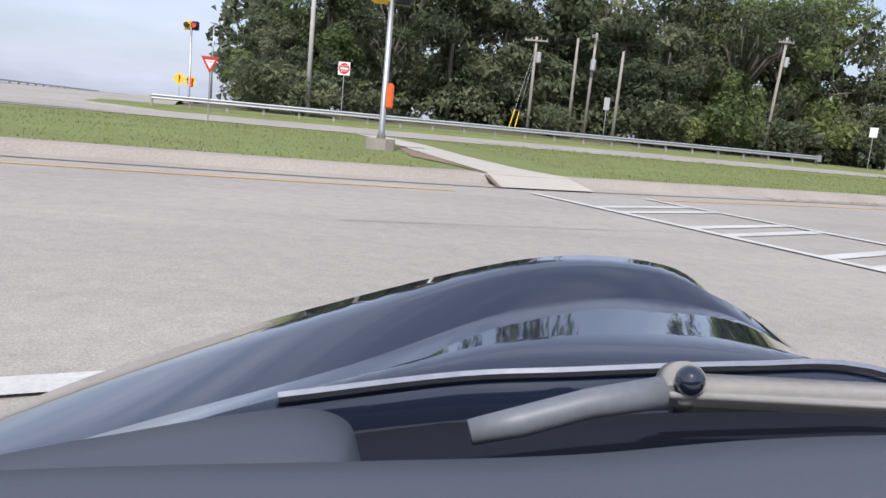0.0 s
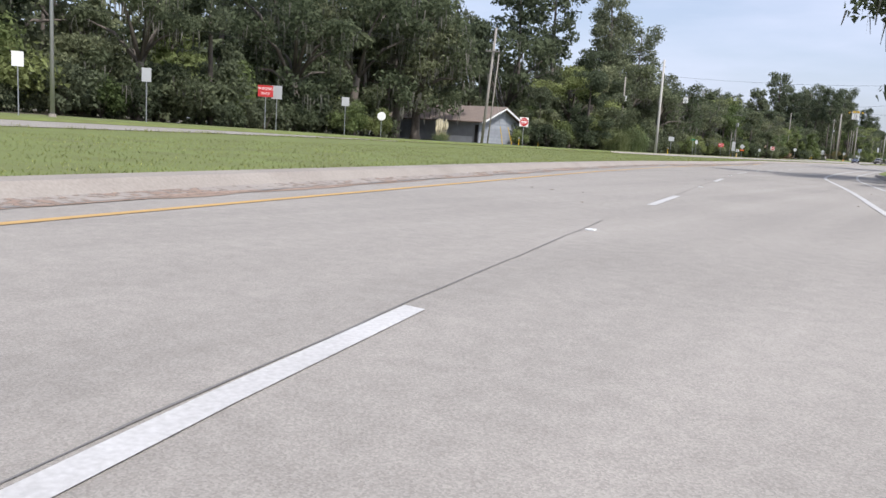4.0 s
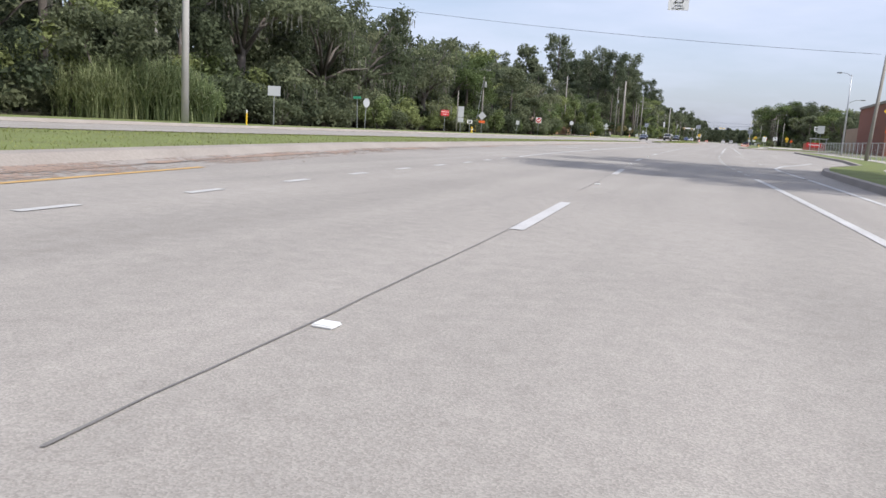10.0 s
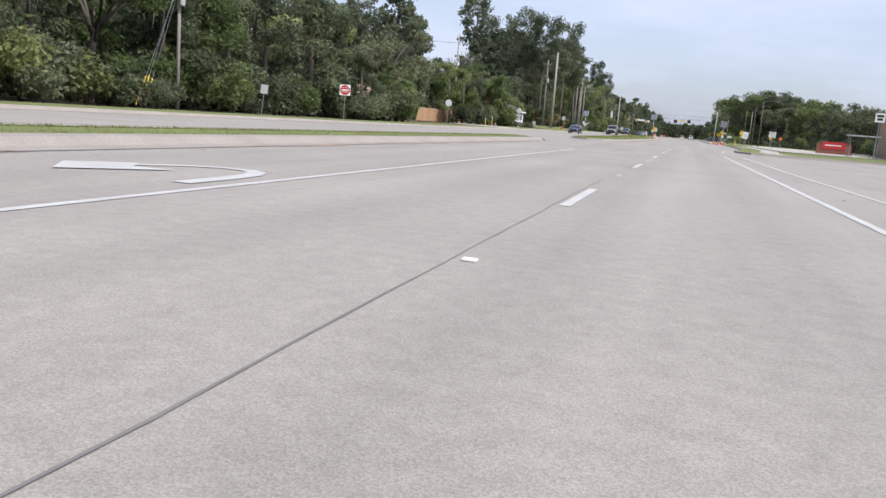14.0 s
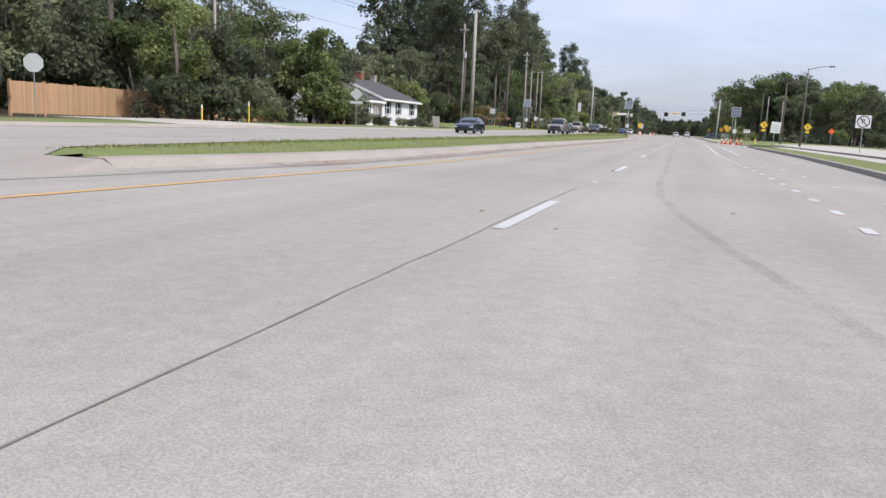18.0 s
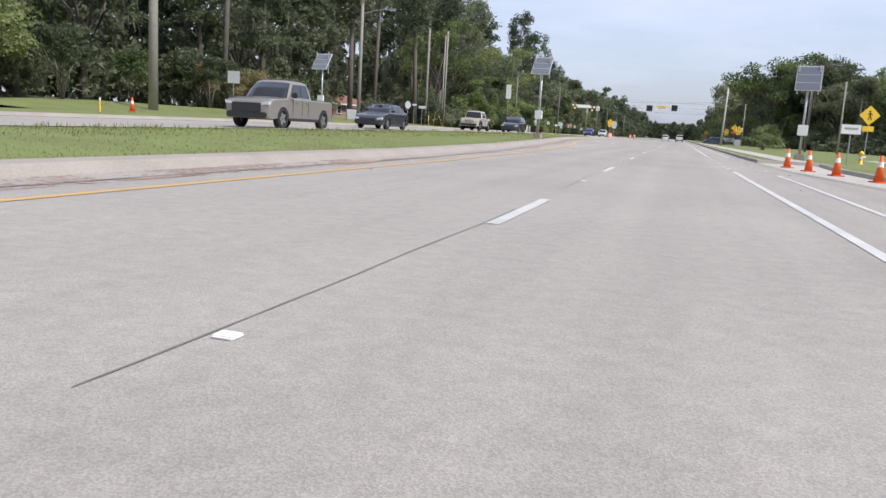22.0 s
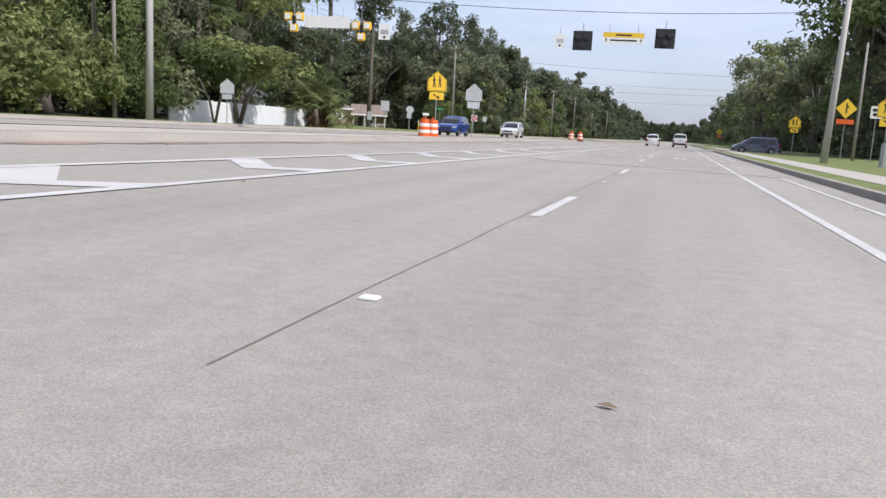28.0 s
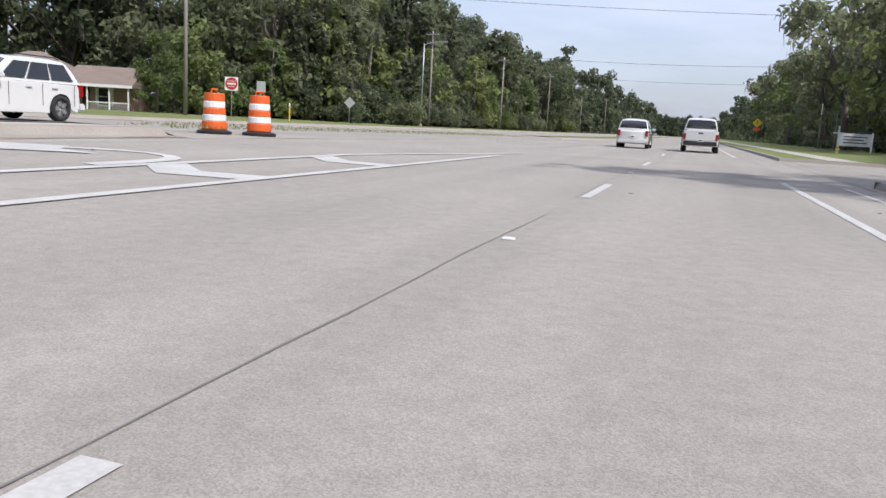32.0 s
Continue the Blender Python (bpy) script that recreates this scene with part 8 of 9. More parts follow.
# red sign on a brick wall, bus shelter, white notice board
ms = new("monument_sign")
part("wall", boxes((-2.2, -0.25, 0, 2.2, 0.25, 1.5), bevel=0.02), M_REDBRICK, ms)
part("banner", boxes((-1.6, -0.3, 0.75, 1.4, -0.26, 1.75)), M_RED, ms, "bright red banner")
part("text_bar", boxes((-1.2, -0.305, 1.2, 0.9, -0.3, 1.35)), M_SWHITE, ms, "unreadable line of writing")
place(ms, 11.5, 226)
tagged(ms, "low brick sign wall with a bright red banner", "sign")
bs = new("bus_shelter")
for px, py in ((0, 0), (2.6, 0), (0, 1.2), (2.6, 1.2)):
    part("post", tube(([(px, py, 0), (px, py, 2.3)], 0.04), sides=8), M_STEEL, bs)
part("roof", boxes((-0.25, -0.25, 2.3, 2.85, 1.45, 2.42), bevel=0.03), M_ALU, bs)
part("bench", boxes((0.3, 0.75, 0.42, 2.3, 1.1, 0.47), (0.4, 0.85, 0, 0.46, 1.0, 0.42), (2.14, 0.85, 0, 2.2, 1.0, 0.42)), M_STEEL, bs)
place(bs, 8.5, 198)
tagged(bs, "open steel bus shelter with a flat roof", "bus shelter")
nb_ = new("notice_board")
part("panel", boxes((-1.5, -0.06, 0.7, 1.5, 0.06, 2.0)), M_SWHITE, nb_)
part("post", boxes((-1.65, -0.07, 0, -1.5, 0.07, 2.15)), M_TRIM, nb_)
part("post", boxes((1.5, -0.07, 0, 1.65, 0.07, 2.15)), M_TRIM, nb_)
for k in range(3):
    part("text_bar", boxes((-1.1, -0.065, 1.0 + 0.3 * k, 1.1 - 0.3 * (k % 2), -0.06, 1.1 + 0.3 * k)), M_SHUTTER, nb_, "unreadable line of writing")
place(nb_, 8.2, 512)
tagged(nb_, "white notice board between white posts on the lawn", "notice board")
cr = new("garden_cross")
part("upright", boxes((-0.07, -0.07, 0, 0.07, 0.07, 2.6)), M_TRIM, cr)
part("crosspiece", boxes((-0.5, -0.06, 1.85, 0.5, 0.06, 2.0)), M_TRIM, cr)
place(cr, 6.0, 508)
tagged(cr, "white wooden cross on the lawn", "cross")

# ---- fences ----


def panel_fence(name, x, y0, y1, h, mat, pitch, wide, label, category, rail=True, face=0):
    """A fence along y of separate boards."""
    root = new(name)
    g0 = level(x, (y0 + y1) / 2) - 0.1
    bmb = boxes((-0.012, -wide / 2, 0.05, 0.012, wide / 2, h), bevel=0.004)
    me = bm_mesh("board", bmb, mat)
    n = int((y1 - y0) / pitch)
    for k in range(n):
        o = new("board", me)
        o.parent = root
        o.matrix_basis = Matrix.Translation((0, (k + 0.5) * pitch, random.Random(k).uniform(-0.015, 0.015)))
    for z in (0.35, h - 0.3):
        part("rail", boxes((-0.08, 0, z, -0.014, y1 - y0, z + 0.08)), mat, root)
    for k in range(int((y1 - y0) / 2.4) + 2):
        yy = min(k * 2.4, y1 - y0)
        part("post", boxes((-0.12, yy - 0.06, -0.2, 0.03, yy + 0.06, h + 0.08)), mat, root)
    root.matrix_basis = pose(x, y0, g0, 0, 0, face)
    return tagged(root, label, category)


panel_fence("wood_fence", -42.5, 205.4, 234.6, 1.8, M_WOODF, 0.145, 0.14, "tan wooden board fence half hidden by shrubs", "fence")
panel_fence("vinyl_fence", -38.8, 396, 415.4, 1.55, M_VINYL, 0.16, 0.158, "white vinyl privacy fence behind a small tree", "fence")
panel_fence("wood_gate", -39.5, 270.8, 273.6, 1.5, M_POLE, 0.16, 0.13, "short weathered board fence beside the white house", "fence")
ff = new("chain_fence")
for k in range(22):
    part("post", tube(([(0, k * 2.5, 0), (0, k * 2.5, 1.3)], 0.03), sides=6), M_STEEL, ff)
part("top_rail", tube(([(0, 0, 1.28), (0, 52.5, 1.28)], 0.022), sides=6), M_STEEL, ff)
mesh_q = []
for k in range(350):
    for s in (-1, 1):
        y0 = k * 0.15
        y1 = y0 + s * 1.2
        if 0 <= y1 <= 52.5:
            mesh_q.append([(0, y0 - 0.006, 0.05), (0, y0 + 0.006, 0.05), (0, y1 + 0.006, 1.25), (0, y1 - 0.006, 1.25)])
o = new("wire_mesh", quads_mesh("wire_mesh", np.array(mesh_q), M_STEEL))
o.parent = ff
tagged(o, kind="stuff")
ff.matrix_basis = pose(5.2, 92, 0.15)
tagged(ff, "chain-link fence along the pavement", "fence")

# ---- vehicles ----


def paint(name, base, rough=0.22, coat=1.0, metal=0.0):
    return material(name, base, rough, metal, dark=tuple(c * 0.88 for c in base), scale=1.5, fine=35, coat=coat)


M_CAR_WHITE = paint("white_car_paint", (0.68, 0.68, 0.67), 0.3)
M_CAR_BLUE = paint("bright_blue_car_paint", (0.015, 0.05, 0.24))
M_CAR_NAVY = paint("navy_car_paint", (0.010, 0.015, 0.038))
M_CAR_DARK = paint("dark_grey_car_paint", (0.045, 0.05, 0.06))
M_CAR_SLATE = paint("slate_blue_car_paint", (0.06, 0.075, 0.115))
M_CAR_SILVER = paint("warm_silver_car_paint", (0.30, 0.275, 0.245), 0.35, metal=0.35)
M_CAR_SAND = paint("sand_car_paint", (0.50, 0.44, 0.35), 0.3)
M_CAR_RED = paint("dark_red_car_paint", (0.16, 0.015, 0.02))
M_OWN = paint("midnight_blue_car_paint", (0.012, 0.017, 0.034), 0.04)
# grey plastic made paler, the sun on the linkage cover put into the colour
M_COVER = material("sun_paled_plastic", (0.27, 0.26, 0.24), 0.6, dark=(0.20, 0.19, 0.18), scale=4, fine=120)
M_ARM = material("grey_wiper_metal", (0.15, 0.16, 0.18), 0.5, dark=(0.10, 0.11, 0.125), scale=6, fine=120)
M_TYRE = material("tyre_rubber", (0.022, 0.022, 0.023), 0.85, scale=5, fine=60)
M_RIM = material("alloy_rim", (0.48, 0.48, 0.49), 0.35, 0.7)
M_GLASS_CAR = paint("dark_car_glass", (0.012, 0.014, 0.016), 0.06, 0.6)
M_LAMP_RED = paint("tail_lamp_red", (0.30, 0.012, 0.015), 0.15)
M_LAMP_CLEAR = paint("headlamp_clear", (0.62, 0.64, 0.66), 0.1)
M_TRIM = material("dark_trim", (0.028, 0.028, 0.031), 0.6, scale=4, fine=70, bump=0.1)
M_CHROME = material("worn_chrome", (0.62, 0.62, 0.63), 0.22, 0.95)
M_DASH = material("dashboard_grey", (0.06, 0.068, 0.088), 0.6, scale=4, fine=300)

M_COWL = material("cowl_plastic", (0.012, 0.014, 0.022), 0.95, scale=4, fine=200)
M_COWL.node_tree.nodes["Principled BSDF"].inputs["Specular IOR Level"].default_value = 0.15

CARS = dict(
    sedan=dict(L=4.8, W=1.84, H=1.45, belt=0.95, deck=1.02, hood=0.93, nose=0.70, gh=(-2.0, -0.95, 0.2, 1.2), r=0.33, wb=2.78, clear=0.22, panes=2, tail=0.9),
    suv=dict(L=4.65, W=1.90, H=1.68, belt=1.06, deck=1.08, hood=1.05, nose=0.84, gh=(-2.24, -1.75, 0.15, 1.08), r=0.36, wb=2.70, clear=0.26, panes=3, tail=1.02),
    van=dict(L=5.1, W=1.98, H=1.78, belt=1.02, deck=1.06, hood=1.0, nose=0.78, gh=(-2.42, -2.1, 0.55, 1.75), r=0.35, wb=3.05, clear=0.22, panes=3, tail=1.05),
    pickup=dict(L=5.85, W=2.02, H=1.93, belt=1.22, deck=1.24, hood=1.20, nose=1.06, gh=(-0.75, -0.5, 0.75, 1.4), r=0.41, wb=3.65, clear=0.36, panes=2, tail=1.02),
    trail=dict(L=5.54, W=1.90, H=1.92, belt=1.24, deck=1.24, hood=1.24, nose=1.14, gh=(-0.85, -0.72, 0.85, 1.15), r=0.43, wb=3.49, clear=0.42, panes=2, tail=1.05))


def slab(corners, thick):
    """A pane from four corners (counter-clockwise seen from outside), raised by thick."""
    bm = bmesh.new()
    c = [Vector(q) for q in corners]
    n = (c[1] - c[0]).cross(c[3] - c[0]).normalized() * thick
    lo, hi = [bm.verts.new(q - n * 0.5) for q in c], [bm.verts.new(q + n) for q in c]
    bm.faces.new(hi)
    bm.faces.new(lo[::-1])
    for i in range(4):
        j = (i + 1) % 4
        bm.faces.new((lo[i], lo[j], hi[j], hi[i]))
    return bm


def inner(c, u0, u1, v0, v1):
    """The part of a four-sided face between u0..u1 along its foot and v0..v1 up its height."""
    c = [Vector(q) for q in c]
    at = lambda u, v: c[0].lerp(c[1], u).lerp(c[3].lerp(c[2], u), v)
    return [at(u0, v0), at(u1, v0), at(u1, v1), at(u0, v1)]


def wheel(root, x, y, r, out):
    bm = bmesh.new()
    w = 0.21 * r / 0.33
    ring = [(-w / 2, r - 0.03), (-w / 2 + 0.03, r), (w / 2 - 0.03, r), (w / 2, r - 0.03), (w / 2, r * 0.66), (-w / 2, r * 0.66)]
    n = 22
    vs = [[bm.verts.new((a, b * math.cos(math.tau * i / n), r + b * math.sin(math.tau * i / n))) for a, b in ring] for i in range(n)]
    for i in range(n):
        for k in range(len(ring)):
            l = (k + 1) % len(ring)
            bm.faces.new((vs[i][k], vs[i][l], vs[(i + 1) % n][l], vs[(i + 1) % n][k]))
    hub = bpy.data.objects.new("wheel", bm_mesh("wheel", bm, M_TYRE, True))
    bpy.context.collection.objects.link(hub)
    hub.parent = root
    hub.matrix_basis = pose(x, y, 0)
    rim = bmesh.new()
    face = out * w * 0.36
    prism([(r * 0.66 * math.cos(math.tau * i / 20), r + r * 0.66 * math.sin(math.tau * i / 20)) for i in range(20)], face * 0.2, face * 0.4, "x", rim)
    for k in range(5):
        a = math.tau * k / 5
        d, e = Vector((0, math.cos(a), math.sin(a))), Vector((0, -math.sin(a), math.cos(a)))
        q = [d * 0.05 + e * 0.06 * r / 0.33, d * r * 0.66 + e * 0.045, d * r * 0.66 - e * 0.045, d * 0.05 - e * 0.06 * r / 0.33]
        vs = [rim.verts.new(Vector((face * m, 0, r)) + v) for m in (0.4, 1.0) for v in q]
        for f in ((4, 5, 6, 7), (0, 1, 5, 4), (1, 2, 6, 5), (2, 3, 7, 6), (3, 0, 4, 7)):
            rim.faces.new([vs[i] for i in f])
    part("rim", rim, M_RIM, hub, "silver five-spoke rim")


def car(kind, x, y, heading, mat, label, category="car", flare=None, lower=None, name=None, z=None):
    """heading: degrees turned from +y, the way that the vehicle points."""
    s = CARS[kind]
    L, W, H, belt, r, wb = s["L"], s["W"], s["H"], s["belt"], s["r"], s["wb"]
    a, b, c, d = s["gh"]
    h, w = L / 2, W / 2
    root = tagged(new(name or {"trail": "pickup_truck", "pickup": "pickup_truck", "van": "minivan"}.get(kind, kind)), label, category)
    root.matrix_basis = pose(x, y, (level(x, y) + 0.012) if z is None else z, 0, 0, heading)
    # lower body with wheel arches
    ra = r + 0.07
    low = [(-h + 0.10, s["clear"]), (-h, 0.5), (-h + 0.02, s["deck"] - 0.12), (-h + 0.12, s["deck"]), (a, belt + 0.01), (d, belt), (d + 0.05, s["hood"]), (h - 0.45, (s["hood"] + s["nose"]) / 2 + 0.03), (h - 0.12, s["nose"]), (h, s["nose"] - 0.22), (h - 0.02, 0.42), (h - 0.14, s["clear"])]
    if kind in ("pickup", "trail"):
        low[3:5] = [(-h + 0.06, s["deck"]), (a, s["deck"])]
    for cy in (wb / 2, -wb / 2):
        low += [(cy + ra * math.cos(t), max(s["clear"], r + ra * math.sin(t))) for t in [math.pi * i / 9 for i in range(10)]]
    bm = bmesh.new()
    bow = 0.10 if kind in ("pickup", "trail") else 0.24
    rings = []
    for u in (-1.0, -0.985, -0.94, -0.82, -0.6, -0.3, 0.0, 0.3, 0.6, 0.82, 0.94, 0.985, 1.0):
        edge = max(0.0, abs(u) - 0.9) * 10
        ring = []
        for q, v in low:
            side = 1.0 - 0.035 * max(0.0, (v - 0.62) / (belt - 0.62)) ** 2 - 0.03 * max(0.0, (0.5 - v) / 0.3)
            end = max(0.0, (abs(q) - (h - 0.75)) / 0.75)
            y_ = q - math.copysign(end * (bow * abs(u) ** 3 + 0.05 * edge ** 3), q)
            z_ = v + (0.035 * (1 - u * u) - 0.05 * edge ** 2 if v > 0.66 and abs(q) < h - 0.05 else 0.0) * (1.0 if v > belt - 0.25 else 0.4)
            ring.append(bm.verts.new((u * w * side * (1 - 0.04 * end), y_, z_)))
        rings.append(ring)
    n = len(low)
    for p, q in zip(rings, rings[1:]):
        for i in range(n):
            bm.faces.new((p[i], q[i], q[(i + 1) % n], p[(i + 1) % n]))
    bm.faces.new(rings[0])
    bm.faces.new(rings[-1][::-1])
    bmesh.ops.recalc_face_normals(bm, faces=bm.faces)
    edges = [e for e in bm.edges if len(e.link_faces) == 2 and e.calc_face_angle(0.0) > 0.5 and min(v.co.z for v in e.verts) > s["clear"] + 0.1 and abs(e.verts[0].co.x - e.verts[1].co.x) > 0.01]
    bmesh.ops.bevel(bm, geom=edges, offset=0.04, segments=2, affect="EDGES", clamp_overlap=True)
    body = part("body", bm, mat, root, smooth_faces=True)
    body.modifiers.new("shading", "WEIGHTED_NORMAL").weight = 60
    # dark arch linings
    for cy in (wb / 2, -wb / 2):
        part("wheel_well", prism([(cy + (ra - 0.02) * math.cos(math.pi * i / 9), r + (ra - 0.02) * math.sin(math.pi * i / 9)) for i in range(10)], -w + 0.32, w - 0.32, "x"), M_TRIM, root)
        for sx in (-1, 1):
            wheel(root, sx * (w - 0.12), cy, r, sx)
    # cabin
    wl, wt = w - 0.06, w - 0.24
    B = [(-wl, a, belt), (wl, a, belt), (wl, d, belt), (-wl, d, belt)]
    T = [(-wt, b, H), (wt, b, H), (wt, c, H), (-wt, c, H)]
    k = (H - belt) * 0.12
    prof = [(a, belt - 0.02), (a + (b - a) * 0.5, belt + (H - belt) * 0.53), (b - (b - a) * 0.08, H - k), (b + 0.08, H - 0.02), (b + (c - b) * 0.3, H + 0.012), (b + (c - b) * 0.7, H + 0.008), (c - 0.06, H - 0.018), (c + (d - c) * 0.1, H - k * 0.9), (c + (d - c) * 0.55, belt + (H - belt) * 0.48), (d, belt - 0.02)]
    curve = 0.05 if kind in ("pickup", "trail") else 0.16

    def skin(u, y_, z_, out=0.0):
        """A point of the cabin's shell: u runs from side to side, out lifts it off the shell."""
        f = (z_ - belt) / (H - belt)
        hw = wl + (wt - wl) * max(0.0, f) ** 1.25
        t = (y_ - a) / (d - a)
        ends = abs(2 * t - 1) ** 3
        lift = 0.045 * (1 - abs(u) ** 3) * max(0.0, f) ** 3
        return (u * hw, y_ - math.copysign(ends * curve * abs(u) ** 2.5, t - 0.5) + math.copysign(out, t - 0.5), z_ + lift - 0.03 * max(0.0, f) * abs(u) ** 8 + out * 0.6)

    bm = bmesh.new()
    us = (-1.0, -0.97, -0.9, -0.7, -0.35, 0.0, 0.35, 0.7, 0.9, 0.97, 1.0)
    grid = [[bm.verts.new(skin(u, *p)) for p in prof] for u in us]
    for p, q in zip(grid, grid[1:]):
        for i in range(len(prof) - 1):
            bm.faces.new((p[i], q[i], q[i + 1], p[i + 1]))
    bm.faces.new(grid[0])
    bm.faces.new(grid[-1][::-1])
    bmesh.ops.recalc_face_normals(bm, faces=bm.faces)
    cabin = part("cabin", bm, mat, root, smooth_faces=True)
    cabin.modifiers.new("shading", "WEIGHTED_NORMAL").weight = 60
    for title, (y0, z0), (y1, z1), lo in (("windscreen", prof[-1], prof[-3], 0.08), ("rear_window", prof[0], prof[2], 0.2)):
        mid = prof[-2] if title == "windscreen" else prof[1]
        bm = bmesh.new()
        at = [(y0 + (mid[0] - y0) * (lo * 2), z0 + (mid[1] - z0) * (lo * 2)), mid, (mid[0] + (y1 - mid[0]) * 0.9, mid[1] + (z1 - mid[1]) * 0.9)]
        pane = [[[bm.verts.new(skin(-0.92 + 1.84 * j / 8, *p, out=o)) for j in range(9)] for p in at] for o in (0.008, -0.02)]
        for i in range(2):
            for j in range(8):
                for lay in pane:
                    bm.faces.new((lay[i][j], lay[i][j + 1], lay[i + 1][j + 1], lay[i + 1][j]))
        rim_ = lambda lay: lay[0] + [lay[1][8]] + lay[2][::-1] + [lay[1][0]]
        p, q = rim_(pane[0]), rim_(pane[1])
        for i in range(len(p)):
            bm.faces.new((p[i], p[(i + 1) % len(p)], q[(i + 1) % len(p)], q[i]))
        bmesh.ops.recalc_face_normals(bm, faces=bm.faces)
        part(title, bm, M_GLASS_CAR, root, "dark tinted " + title.replace("_", " "), True)
    for face in ([B[1], B[2], T[2], T[1]], [B[3], B[0], T[0], T[3]]):
        k = s["panes"]
        for i in range(k):
            part("side_window", slab(inner(face, 0.1 + 0.8 * i / k + 0.012, 0.1 + 0.8 * (i + 1) / k - 0.012, 0.1, 0.8), 0.03), M_GLASS_CAR, root, "dark tinted side window")
    # lamps, bumpers, grille, mirrors, handles, plate
    rear = s["tail"]
    tall = kind in ("pickup", "trail", "suv")
    for sx in (-1, 1):
        if kind == "trail":
            part("headlamp", prism([(sx * 0.62 + 0.11 * math.cos(math.tau * i / 14), 0.98 + 0.11 * math.sin(math.tau * i / 14)) for i in range(14)], h - 0.02, h + 0.03), M_LAMP_CLEAR, root, "round headlamp")
        else:
            part("headlamp", prism([(sx * (w * 0.52), s["nose"] - 0.19), (sx * (w - 0.07), s["nose"] - 0.15), (sx * (w - 0.06), s["nose"] - 0.03), (sx * (w * 0.62), s["nose"] - 0.08)][::sx], h - 0.42, h - bow * 0.42), M_LAMP_CLEAR, root, "clear headlamp")
        part("tail_lamp", boxes((sx * (w - 0.15) - 0.085, -h - 0.015 + bow * 0.4, rear - (0.32 if tall else 0.16), sx * (w - 0.15) + 0.085, -h + 0.32, rear + 0.02), bevel=0.02), M_LAMP_RED, root, "red tail lamp")
        mx = sx * (w + 0.09)
        part("mirror", boxes((mx - 0.11, d - 0.38, belt + 0.02, mx + 0.11, d - 0.26, belt + (0.24 if kind in ("pickup", "trail") else 0.16)), bevel=0.03), M_TRIM if kind in ("pickup", "trail") else mat, root, "door mirror")
        for cy in ((a + d) / 2 - 0.55, (a + d) / 2 + 0.35):
            part("door_handle", boxes((sx * w - 0.02, cy - 0.1, belt - 0.16, sx * w + 0.025, cy + 0.1, belt - 0.125), bevel=0.008), M_TRIM if kind == "trail" else mat, root)
        for cy in (c + 0.28, (a + d) / 2 - 0.1, a + 0.42):
            part("door_seam", boxes((sx * w - 0.004, cy - 0.006, s["clear"] + 0.16, sx * w + 0.003, cy + 0.006, belt - 0.04)), M_TRIM, root, "dark door gap")
        part("sill", boxes((sx * (w - 0.04) - 0.045, -wb / 2 + ra, s["clear"] - 0.04, sx * (w - 0.04) + 0.045, wb / 2 - ra, s["clear"] + 0.10), bevel=0.015), lower or mat, root)
        if flare:
            for cy in (wb / 2, -wb / 2):
                arc = [(cy + (ra + q) * math.cos(t), r + (ra + q) * math.sin(t)) for q, ts in ((0.09, range(11)), (0.0, range(10, -1, -1))) for t in [math.pi * (0.04 + 0.92 * i / 10) for i in ts]]
                part("wheel_flare", prism(arc, sx * (w - 0.02), sx * (w + 0.07), "x"), flare, root, "black wheel arch flare")
    low_mat = lower or mat
    part("front_bumper", boxes((-w * 0.84, h - 0.16, s["clear"] + 0.04, w * 0.84, h + 0.045, s["clear"] + 0.25), bevel=0.04), low_mat, root)
    part("rear_bumper", boxes((-w * 0.88, -h - 0.06, s["clear"] + 0.05, w * 0.88, -h + 0.2, s["clear"] + 0.26), bevel=0.04), low_mat, root)
    part("air_intake", prism([(-0.62 * w, s["clear"] + 0.06), (0.62 * w, s["clear"] + 0.06), (0.72 * w, s["clear"] + 0.2), (-0.72 * w, s["clear"] + 0.2)], h - 0.1, h + 0.058), M_TRIM, root, "dark lower air intake")
    gh = 0.34 if kind == "pickup" else 0.3 if kind == "trail" else 0.17
    gw = 0.62 if kind == "pickup" else 0.46 if kind == "trail" else 0.5
    part("grille", boxes((-gw, h - 0.03, s["nose"] - 0.1 - gh, gw, h + 0.015, s["nose"] - 0.1), bevel=0.01), M_TRIM, root, "dark radiator grille")
    if kind == "trail":
        for i in range(7):
            part("grille_bar", boxes((-0.44 + i * 0.135, h + 0.005, s["nose"] - 0.4, -0.37 + i * 0.135, h + 0.03, s["nose"] - 0.1), bevel=0.008), mat, root)
    part("number_plate", boxes((-0.155, -h - 0.03, rear - 0.42, 0.155, -h + 0.02, rear - 0.27)), M_SWHITE, root, "white plate with unreadable dark bars")
    part("plate_mark", boxes((-0.11, -h - 0.033, rear - 0.375, 0.11, -h - 0.028, rear - 0.315)), M_TRIM, root)
    if kind in ("pickup", "trail"):
        part("tailgate", boxes((-w + 0.22, -h - 0.012, s["clear"] + 0.3, w - 0.22, -h + 0.03, s["deck"] - 0.02), bevel=0.012), mat, root)
        part("tailgate_handle", boxes((-0.13, -h - 0.02, s["deck"] - 0.2, 0.13, -h, s["deck"] - 0.12), bevel=0.006), M_TRIM, root)
        part("bed_cover", boxes((-w + 0.12, -h + 0.12, s["deck"] - 0.01, w - 0.12, a - 0.05, s["deck"] + 0.02)), M_TRIM, root, "black load bed cover")
